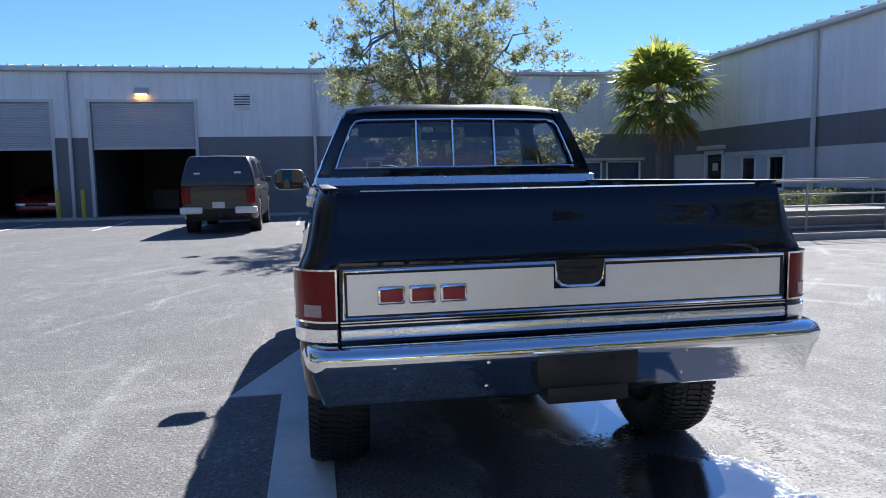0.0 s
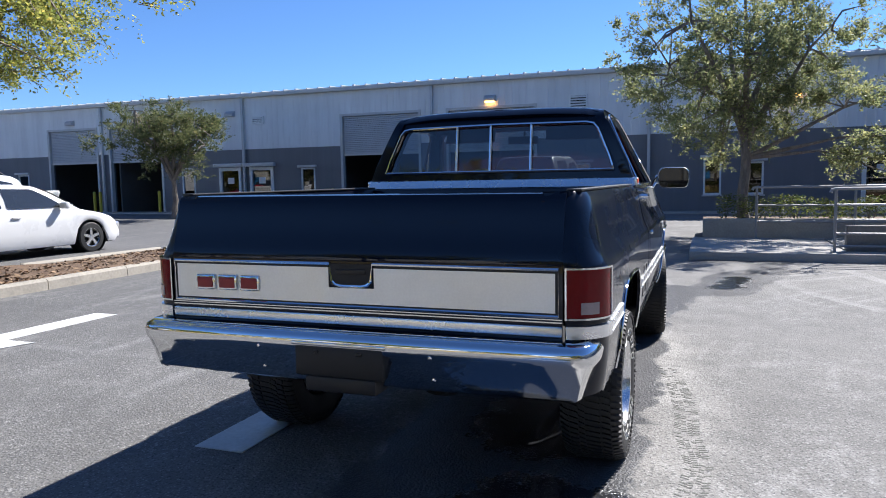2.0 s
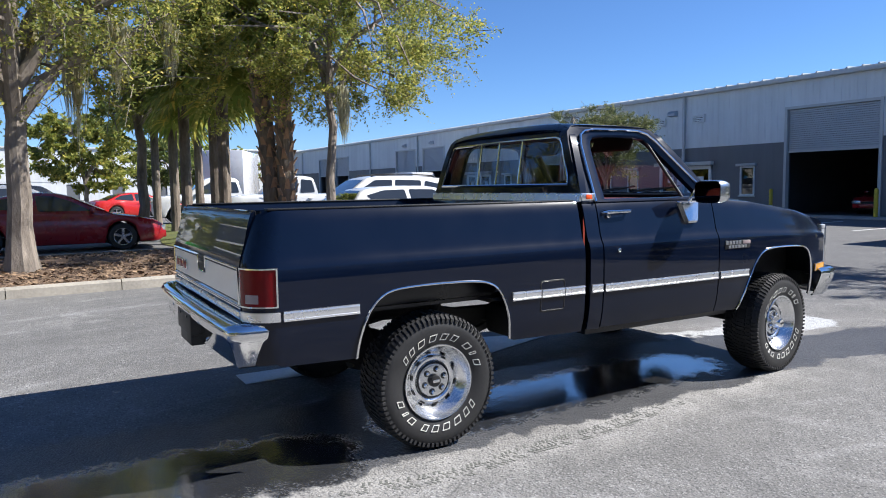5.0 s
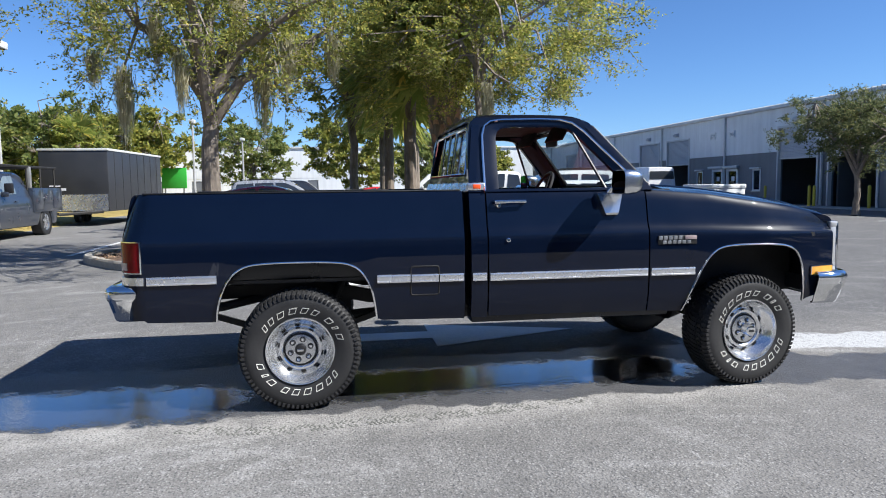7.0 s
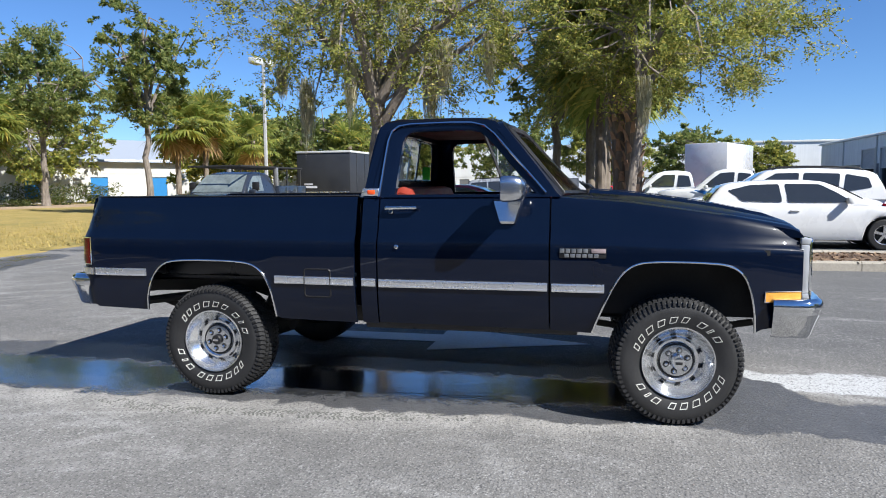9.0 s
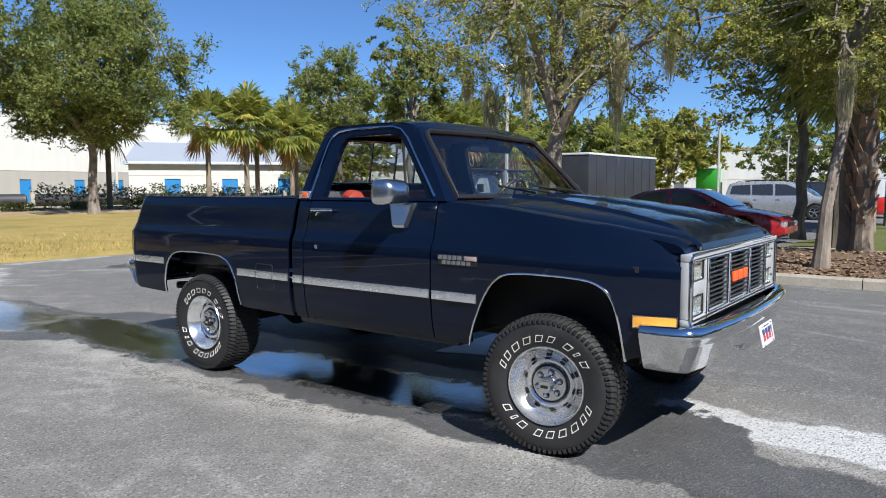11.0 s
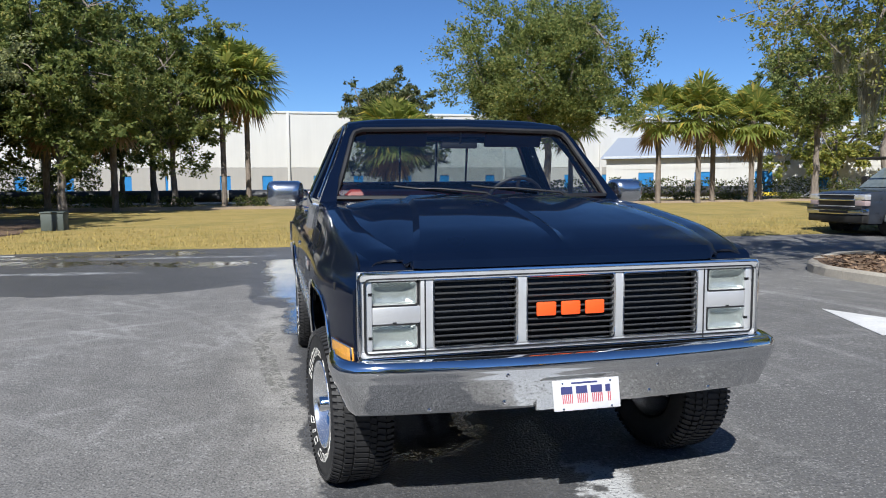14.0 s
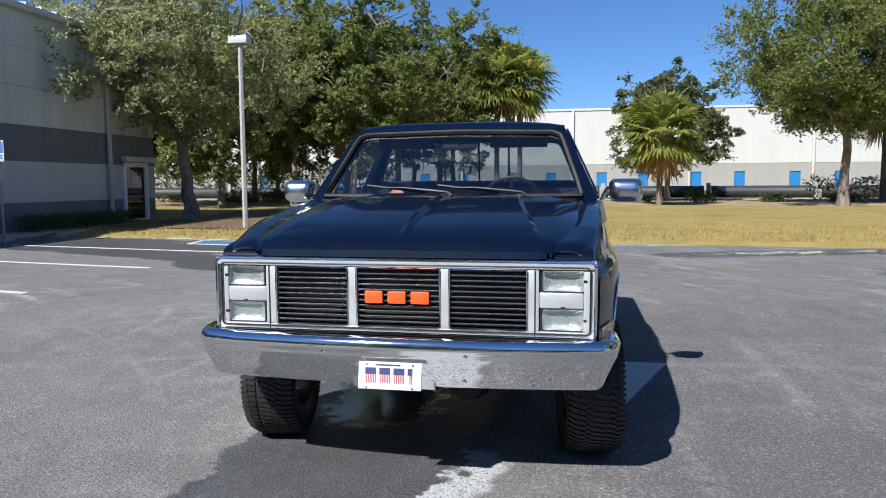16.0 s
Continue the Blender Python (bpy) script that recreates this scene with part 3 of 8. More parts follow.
WALL_LIGHT = panel_wall_material("pale_metal_cladding", (0.78, 0.80, 0.80), True)
WALL_DARK = panel_wall_material("dark_grey_wall_paint", (0.165, 0.175, 0.190), False, 0.2)
WALL_MID = panel_wall_material("mid_grey_wall_paint", (0.54, 0.55, 0.55), False, 0.15)
WALL_WHITE = panel_wall_material("white_wall", (0.53, 0.525, 0.50), False, 0.08)
WALL_TAN = panel_wall_material("grey_beige_wall", (0.33, 0.32, 0.30), False, 0.1)
TRIM_LIGHT = mat("pale_metal_trim", (0.52, 0.53, 0.52), 0.45, vary=0.1, scale=2)
ROLL = mat("roller_shutter_metal", (0.44, 0.46, 0.49), 0.45, 0.2, 0.1, 1.5)
WHITE_FRAME = mat("white_door_frame", (0.74, 0.75, 0.74), 0.45, vary=0.08)
INSIDE = mat("workshop_inside", (0.10, 0.10, 0.10), 0.9, vary=0.25, scale=0.8)
YELLOW = mat("yellow_bollard_paint", (0.55, 0.42, 0.03), 0.5, vary=0.15)
BLUE_DOOR = mat("blue_door_paint", (0.02, 0.17, 0.42), 0.5, vary=0.1)
GALV = mat("galvanised_rail", (0.30, 0.30, 0.30), 0.5, 0.5, 0.12, 6, 60, 0.08)

YA = 26.0
A0, A1 = -84.0, 15.0


def facade(parent, length, openings, top, bands, ribs=True):
    """A wall along +x from 0 to length, its outside to -y; openings (x0, x1, z0, z1) go through."""
    cuts = sorted({0.0, length, *[o[0] for o in openings], *[o[1] for o in openings]})
    for bi, (z0, z1, material, proud, name) in enumerate(bands):
        zs = sorted({z0, z1, *[z for o in openings for z in o[2:] if z0 < z < z1]})
        free = set()
        for i, (a, b) in enumerate(zip(cuts, cuts[1:])):
            for j, (c, d) in enumerate(zip(zs, zs[1:])):
                if not any(o[0] < (a + b) / 2 < o[1] and o[2] < (c + d) / 2 < o[3] for o in openings):
                    free.add((i, j))
        # one part for each stretch of wall that hangs together
        while free:
            todo, run = [min(free)], set()
            free.discard(todo[0])
            while todo:
                i, j = todo.pop()
                run.add((i, j))
                for q in ((i + 1, j), (i - 1, j), (i, j + 1), (i, j - 1)):
                    if q in free:
                        free.discard(q)
                        todo.append(q)
            bm = bmesh.new()
            grid = {}
            def corner(i, j, y):
                if (i, j, y) not in grid:
                    grid[(i, j, y)] = bm.verts.new((cuts[i], y, zs[j]))
                return grid[(i, j, y)]
            for i, j in run:
                ring = ((i, j), (i + 1, j), (i + 1, j + 1), (i, j + 1))
                bm.faces.new([corner(*q, -proud) for q in ring])
                bm.faces.new([corner(*q, 0.25) for q in ring[::-1]])
                for p, q, other in ((ring[0], ring[1], (i, j - 1)), (ring[1], ring[2], (i + 1, j)), (ring[2], ring[3], (i, j + 1)), (ring[3], ring[0], (i - 1, j))):
                    if other not in run:
                        bm.faces.new((corner(*p, -proud), corner(*p, 0.25), corner(*q, 0.25), corner(*q, -proud)))
            part(name, bm, material, parent, smooth=False)
        if ribs and bi == len(bands) - 1:
            bm = bmesh.new()
            x = 0.15
            while x < length:
                zz = z0
                stops = [o for o in openings if o[0] - 0.02 < x < o[1] + 0.02 and o[3] > z0]
                if stops:
                    zz = max(o[3] for o in stops) + 0.1
                if zz < z1:
                    prism(bm, [(x - 0.03, -proud), (x - 0.012, -proud - 0.008), (x + 0.012, -proud - 0.008), (x + 0.03, -proud)], zz, z1 - 0.02, "z")
                x += 0.305
            part("cladding_ribs", bm, material, parent, smooth=False)


def roller_door(parent, x0, x1, top, open_to):
    d = new("roller_door")
    d.parent = parent
    d["label"] = "grey roller shutter door half open"
    n = int((top - open_to) / 0.085)
    for i in range(n):
        z = open_to + i * 0.085
        bm = bmesh.new()
        prism(bm, [(0.06, z), (0.035, z + 0.012), (0.03, z + 0.04), (0.035, z + 0.07), (0.06, z + 0.084)], x0 + 0.06, x1 - 0.06, "x")
        part("shutter_slat", bm, ROLL, d, smooth=False)
    part("bottom_bar", boxes((x0 + 0.05, x1 - 0.05, 0.02, 0.09, open_to - 0.09, open_to), bevel=0.008), TRIM_LIGHT, d)
    bm = boxes((x0 - 0.09, x0 + 0.03, -0.09, 0.12, 0, top + 0.1), (x1 - 0.03, x1 + 0.09, -0.09, 0.12, 0, top + 0.1), (x0 - 0.09, x1 + 0.09, -0.085, 0.12, top - 0.02, top + 0.09))
    part("door_frame", bm, TRIM_LIGHT, d, smooth=False)
    # the space behind
    bm = bmesh.new()
    prism(bm, [(x0 - 1.2, 0.3), (x0 - 1.1, 0.3), (x0 - 1.1, 9.0), (x1 + 1.1, 9.0), (x1 + 1.1, 0.3), (x1 + 1.2, 0.3), (x1 + 1.2, 9.1), (x0 - 1.2, 9.1)], 0.0, 4.9, "z")
    part("workshop_shell", bm, INSIDE, d, smooth=False)
    part("workshop_ceiling", boxes((x0 - 1.2, x1 + 1.2, 0.3, 9.1, 4.905, 5.0)), INSIDE, d, smooth=False)
    bm = boxes((x0 + 0.5, x0 + 1.7, 7.9, 8.9, 0.0, 1.0), (x0 + 2.2, x0 + 3.0, 8.2, 8.9, 0.0, 1.9), bevel=0.02)
    part("workbench", bm, mat("dim_steel", (0.2, 0.2, 0.21), 0.5) if "dim_steel" not in bpy.data.materials else bpy.data.materials["dim_steel"], d)
    return d


def entry_door(parent, x0, x1, top=2.25):
    d = new("entry_door")
    d.parent = parent
    d["label"] = "white framed glass entry door with a canopy"
    bm = boxes((x0, x0 + 0.14, -0.10, 0.1, 0, top), (x1 - 0.14, x1, -0.10, 0.1, 0, top), (x0, x1, -0.102, 0.1, top - 0.16, top), (x0 + 0.14, x1 - 0.14, -0.05, 0.05, 0, 0.22))
    part("frame", bm, WHITE_FRAME, d, smooth=False)
    part("canopy", boxes((x0 - 0.18, x1 + 0.18, -0.34, -0.105, top + 0.02, top + 0.2), bevel=0.02), TRIM_LIGHT, d)
    part("pane", boxes((x0 + 0.14, x1 - 0.14, 0.0, 0.01, 0.22, top - 0.16)), DARK_GLASS, d, smooth=False)
    part("backing", boxes((x0 + 0.14, x1 - 0.14, 0.12, 0.14, 0.0, top - 0.16)), INSIDE, d, smooth=False)
    part("push_bar", boxes((x0 + 0.2, x1 - 0.2, -0.05, -0.02, 1.0, 1.05), bevel=0.008), GALV, d)
    part("notice", boxes((lerp(x0, x1, 0.36), lerp(x0, x1, 0.64), -0.012, -0.006, 1.45, 1.75)), WHITE_PLATE, d, smooth=False)
    return d


def wall_window(parent, x0, x1, z0, z1, material=None):
    w = new("window")
    w.parent = parent
    t = 0.07
    bm = boxes((x0, x0 + t, -0.06, 0.1, z0, z1), (x1 - t, x1, -0.06, 0.1, z0, z1), (x0 + t, x1 - t, -0.06, 0.1, z0, z0 + t), (x0 + t, x1 - t, -0.06, 0.1, z1 - t, z1))
    part("window_frame", bm, WHITE_FRAME, w, smooth=False)
    part("window_sill", boxes((x0 - 0.05, x1 + 0.05, -0.12, -0.06, z0 - 0.06, z0), bevel=0.008), TRIM_LIGHT, w)
    part("pane", boxes((x0 + t, x1 - t, 0.0, 0.01, z0 + t, z1 - t)), material or DARK_GLASS, w, smooth=False)
    part("backing", boxes((x0 + t, x1 - t, 0.12, 0.14, z0 + t, z1 - t)), INSIDE, w, smooth=False)
    part("head_canopy", boxes((x0 - 0.12, x1 + 0.12, -0.22, -0.062, z1 + 0.02, z1 + 0.13), bevel=0.01), TRIM_LIGHT, w)


def louvre(parent, x0, x1, z0, z1):
    v = new("wall_vent")
    v.parent = parent
    t = 0.06
    bm = boxes((x0, x0 + t, -0.14, 0.0, z0, z1), (x1 - t, x1, -0.14, 0.0, z0, z1), (x0 + t, x1 - t, -0.14, 0.0, z0, z0 + t), (x0 + t, x1 - t, -0.14, 0.0, z1 - t, z1))
    part("vent_frame", bm, WHITE_FRAME, v, smooth=False)
    part("vent_back", boxes((x0 + t, x1 - t, -0.066, -0.054, z0 + t, z1 - t)), TRIM_BLACK, v, smooth=False)
    n = max(3, round((z1 - z0) / 0.125))
    for i in range(n):
        z = lerp(z0 + t, z1 - t, (i + 0.5) / n)
        bm = bmesh.new()
        prism(bm, [(-0.135, z - 0.03), (-0.07, z + 0.015), (-0.07, z + 0.045), (-0.135, z + 0.022)], x0 + t, x1 - t, "x")
        part("vent_slat", bm, WHITE_FRAME, v, smooth=False)


def downpipe(parent, x, top):
    bm = boxes((x - 0.06, x + 0.06, -0.20, -0.09, 0.12, top), bevel=0.01)
    box(bm, x - 0.06, x + 0.06, -0.34, -0.09, 0.03, 0.13, bevel=0.01)
    part("downpipe", bm, TRIM_LIGHT, parent)


def eave(parent, length, top, seams=True):
    bm = boxes((-0.3, length + 0.3, -0.30, 0.3, top, top + 0.16), bevel=0.02)
    part("gutter", bm, TRIM_LIGHT, parent)
    bm = bmesh.new()
    prism(bm, [(-0.22, top + 0.165), (0.3, top + 0.165), (10.0, top + 0.85), (10.0, top + 0.95), (-0.22, top + 0.20)], -0.2, length + 0.2, "x")
    roof = part("roof", bm, TRIM_LIGHT, parent, smooth=False)
    if seams:
        bm = bmesh.new()
        x = 0.1
        while x < length:
            prism(bm, [(-0.26, top + 0.18), (1.2, top + 0.28), (1.2, top + 0.345), (-0.26, top + 0.25)], x - 0.035, x + 0.035, "x")
            x += 0.61
        part("roof_seams", bm, TRIM_LIGHT, roof, smooth=False)


def wall_lamp(parent, x, z, lit):
    l = new("wall_lamp")
    l.parent = parent
    l["label"] = "wall pack lamp glowing orange" if lit else "grey wall pack lamp"
    bm = bmesh.new()
    prism(bm, [(-0.02, z - 0.13), (-0.28, z - 0.10), (-0.30, z + 0.02), (-0.16, z + 0.14), (-0.02, z + 0.16)], x - 0.24, x + 0.24, "x")
    part("lamp_housing", bm, ROLL, l, bevel=0.015)
    if lit:
        bm = boxes((x - 0.20, x + 0.20, -0.29, -0.08, z - 0.16, z - 0.115), bevel=0.015)
        part("lamp_lens", bm, mat("lit_sodium_lens", (0.9, 0.5, 0.15), 0.4, emit=(1.0, 0.45, 0.08, 5.0)), l)


shop = thing("workshop_building", "long pale metal workshop building with dark grey base and roller doors", "building", at=(A0, YA, -0.02))
DOORS = [(-14.5, -10.65), (-9.27, -5.41), (-32.7, -29.3), (-28.4, -25.0), (-51.5, -48.0), (-46.6, -43.2), (-70.5, -67.0), (-65.6, -62.2)]
ENTRIES = [(-21.45, -20.15), (-19.65, -18.3), (6.65, 7.95), (-39.9, -38.6), (-38.1, -36.8)]
WINDOWS = [(-23.75, -22.95, 0.85, 2.15), (-16.75, -16.0, 0.85, 2.15), (-3.85, -3.1, 1.0, 2.05), (1.25, 1.9, 0.7, 2.1), (2.75, 3.4, 0.7, 1.95), (9.95, 11.55, 0.6, 1.95), (11.75, 13.35, 0.6, 1.95), (-42.0, -41.2, 0.85, 2.15), (-35.2, -34.4, 0.85, 2.15)]
holes = [(a - A0, b - A0, 0.0, 4.48) for a, b in DOORS] + [(a - A0, b - A0, 0.0, 2.25) for a, b in ENTRIES] + [(a - A0, b - A0, c, d) for a, b, c, d in WINDOWS]
facade(shop, A1 - A0, holes, 5.62, [(0.0, 0.95, WALL_DARK, 0.030, "wall_base"), (0.95, 3.12, WALL_DARK, 0.026, "wall_lower"), (3.12, 5.62, WALL_LIGHT, 0.05, "wall_upper")])
eave(shop, A1 - A0, 5.60)
for a, b in DOORS:
    roller_door(shop, a - A0, b - A0, 4.48, 2.75)
for a, b in ENTRIES:
    entry_door(shop, a - A0, b - A0)
BLUE_PANE = mat("blue_tinted_pane", (0.035, 0.07, 0.13), 0.08, vary=0.2, scale=1.2, bump=0.0, coat=1.0)
for a, b, c, d in WINDOWS:
    wall_window(shop, a - A0, b - A0, c, d, BLUE_PANE if a > 9 else None)
for x in (-0.8, -10.0, 9.6, -19.9, -28.85, -38.3, -47.4, -56.8, -66.4, -75.8):
    downpipe(shop, x - A0, 5.6)
for x0, x1, z0, z1 in ((-3.97, -3.22, 4.2, 4.85), (-21.75, -21.1, 4.3, 4.68), (-19.4, -18.7, 4.3, 4.68), (-40.2, -39.5, 4.3, 4.68), (-37.9, -37.2, 4.3, 4.68)):
    louvre(shop, x0 - A0, x1 - A0, z0, z1)
for x, z, lit in ((-7.33, 4.87, True), (-20.6, 4.85, False), (4.4, 4.5, True), (-31.0, 4.85, False), (-45.0, 4.9, False), (-49.7, 4.9, False)):
    wall_lamp(shop, x - A0, z, lit)
part("back_wall", boxes((0, A1 - A0, 19.9, 20.2, 0, 6.4)), WALL_LIGHT, shop, smooth=False)

# the wing at right angles; its wall runs along y at x = 15
XB, B0, B1 = 15.0, -6.0, 26.0
wing = thing("office_wing", "grey two-tone office wing with a banded wall", "building", at=(XB, B1, -0.02), turn=-90)
def by(y):
    return B1 - y
BW = [(by(20.9), by(20.0), 0.75, 1.95), (by(19.3), by(18.4), 0.75, 1.95), (by(6.0), by(5.0), 0.75, 1.95)]
BE = [(by(23.4), by(22.0), 0.0, 2.25)]
facade(wing, B1 - B0, BW + BE, 5.9, [(0.0, 0.85, WALL_DARK, 0.030, "wall_base"), (0.85, 2.15, WALL_MID, 0.024, "wall_band"), (2.15, 3.1, WALL_DARK, 0.028, "wall_middle"), (3.1, 5.85, WALL_LIGHT, 0.05, "wall_upper")])
eave(wing, B1 - B0, 5.83)
for w in BW:
    wall_window(wing, *w)
for e in BE:
    entry_door(wing, e[0], e[1])
for y in (16.9, 7.6, -1.9):
    downpipe(wing, by(y), 5.8)
# the taller block at the wing's end
WALL_GREEN = panel_wall_material("grey_green_panel", (0.60, 0.63, 0.61), False, 0.2)
block = thing("office_block", "tall grey-green end block of the office wing with a glass door", "building", at=(XB, -6.0, -0.02), turn=-90)
facade(block, 11.9, [(9.95, 11.4, 0.0, 2.25)], 6.5, [(0.0, 0.95, WALL_DARK, 0.030, "wall_base"), (0.95, 2.15, WALL_MID, 0.024, "wall_band"), (2.15, 3.2, WALL_DARK, 0.028, "wall_middle"), (3.2, 4.3, WALL_GREEN, 0.05, "wall_panel_low"), (4.31, 5.4, WALL_GREEN, 0.052, "wall_panel_mid"), (5.41, 6.5, WALL_GREEN, 0.05, "wall_panel_top")], ribs=False)
eave(block, 11.9, 6.45)
entry_door(block, 9.95, 11.4)
downpipe(block, 9.15, 6.4)
part("end_wall", boxes((11.64, 11.9, 0.25, 18, 0, 6.45)), WALL_DARK, block, smooth=False)
part("step_wall", boxes((-0.25, 0.0, 0.25, 18, 0, 6.45)), WALL_GREEN, block, smooth=False)

# the white warehouse beyond the lawn
ware = thing("warehouse", "long white warehouse with a grey-beige base behind the lawn", "building", at=(95, -66, 0.1), turn=180)
WL = 170.0
wb = [(12 + 9.0 * i, 13.0 + 9.0 * i, 0.0, 2.3) for i in range(17)]
ww = [(17 + 9.0 * i, 18.0 + 9.0 * i, 0.9, 2.3) for i in range(16)]
facade(ware, WL, wb + ww, 8.4, [(0.0, 3.1, WALL_TAN, 0.03, "wall_lower"), (3.1, 8.4, WALL_WHITE, 0.06, "wall_upper")], ribs=False)
part("parapet", boxes((-0.2, WL + 0.2, -0.15, 0.3, 8.4, 8.62), bevel=0.02), TRIM_LIGHT, ware)
for a, b, c, d in wb:
    part("door_leaf", boxes((a, b, 0.05, 0.1, c, d)), BLUE_DOOR, ware, smooth=False)
for a, b, c, d in ww:
    part("window_pane", boxes((a, b, 0.05, 0.1, c, d)), BLUE_DOOR, ware, smooth=False)
for i in range(15):
    x = 6 + 11.2 * i
    part("downpipe", boxes((x - 0.12, x + 0.12, -0.3, -0.07, 0.0, 8.4), bevel=0.02), WALL_WHITE, ware)
part("warehouse_body", boxes((0, WL, 0.26, 30, 0, 8.3)), WALL_WHITE, ware, smooth=False)


# ---- the pickup ----
R_TYRE = 0.378


def half_width(y, z):
    w = table(z, [(0.50, 0.955), (0.56, 0.985), (0.66, 1.003), (0.78, 1.013), (0.90, 1.016), (1.03, 1.014), (1.07, 1.008),
                  (1.095, 0.994), (1.13, 0.980), (1.29, 0.945), (1.33, 0.930), (1.345, 0.915)])
    if y > 3.0:
        w -= 0.11 * ((y - 3.0) / 0.66) ** 2
    if y < -0.88:
        s = min(1.0, (-0.88 - y) / 0.15)
        w -= 0.14 * (1 - math.sqrt(max(0.0, 1 - s * s)))
    return w


def rear_lean(y, z):
    """The tail leans forward above the crease."""
    return max(0.0, (z - 1.09) / 0.25) * 0.065 * max(0.0, min(1.0, (-0.6 - y) / 0.4))


def side_top(y):
    if y < 2.26:
        return 1.340
    return table(y, [(2.26, 1.335), (2.7, 1.30), (3.3, 1.215), (3.62, 1.155), (3.68, 1.12)])


HIGH = [1.0, 1.03, 1.055, 1.075, 1.095, 1.13, 1.20, 1.27, 1.32, 1.34]


def body_side(name, cols, sx, parent, inner=(), label=""):
    """A body side: columns of (y at foot, z at foot, y at top); inner: steps (towards the middle, down) after the top."""
    bm = bmesh.new()
    rows = []
    for yb, zb, yt in cols:
        top = side_top(yt)
        line = []
        for k in range(7):
            t = k / 7
            y, z = lerp(yb, yt, t), lerp(zb, 1.0, t)
            line.append((sx * half_width(y, z), y + rear_lean(y, z), z))
        for h in HIGH:
            z = 1.0 + (h - 1.0) / 0.34 * (top - 1.0)
            line.append((sx * half_width(yt, h), yt + rear_lean(yt, z), z))
        x0, y0, z0 = line[-1]
        for dx, dz in inner:
            reach = max(0.0, abs(x0) - 0.890) if yt < -0.885 else dx
            line.append((x0 - sx * min(dx, reach), y0, z0 + dz))
        rows.append(line)
    sheet(bm, rows)
    return part(name, bm, PAINT, parent, label, thick=0.012, angle=28)


ARCH_R = [(-0.485, 0.575), (-0.475, 0.66), (-0.45, 0.745), (-0.41, 0.825), (-0.35, 0.885), (-0.27, 0.915), (-0.12, 0.925), (0.05, 0.925),
          (0.20, 0.920), (0.305, 0.905), (0.375, 0.865), (0.425, 0.79), (0.455, 0.70), (0.475, 0.56)]
ARCH_F = [(2.505, 0.525), (2.545, 0.63), (2.59, 0.735), (2.635, 0.825), (2.69, 0.90), (2.76, 0.945), (2.86, 0.96), (3.0, 0.962),
          (3.14, 0.958), (3.25, 0.945), (3.325, 0.905), (3.37, 0.83), (3.40, 0.70), (3.415, 0.555)]


def rounder(pts, n=4):
    """More points on a smooth curve through those given."""
    out = []
    for i in range(len(pts) - 1):
        a, b, c, d = (Vector(pts[max(0, min(len(pts) - 1, i + j))]) for j in (-1, 0, 1, 2))
        for k in range(n):
            t = k / n
            q = 0.5 * (2 * b + (c - a) * t + (2 * a - 5 * b + 4 * c - d) * t * t + (3 * b - a - 3 * c + d) * t ** 3)
            out.append((q.x, q.y))
    return out + [tuple(pts[-1])]


ARCH_R, ARCH_F = rounder(ARCH_R), rounder(ARCH_F)


def straight(y0, y1, z0, z1, n):
    return [(lerp(y0, y1, i / n), lerp(z0, z1, i / n), lerp(y0, y1, i / n)) for i in range(n + 1)]


def over_arch(arch, y0, y1):
    n = len(arch) - 1
    return [(y, z, lerp(lerp(y0, y1, i / n), y, 0.55)) for i, (y, z) in enumerate(arch)]


def edge_bar(bm, pts, sx, r=0.007, out=0.003):
    tube(bm, [(sx * (half_width(y, z) + out), y + rear_lean(y, z), z) for y, z in pts], r, 8)


truck = thing("pickup_truck", "glossy dark navy vintage pickup truck with chrome trim parked on asphalt", "pickup truck")

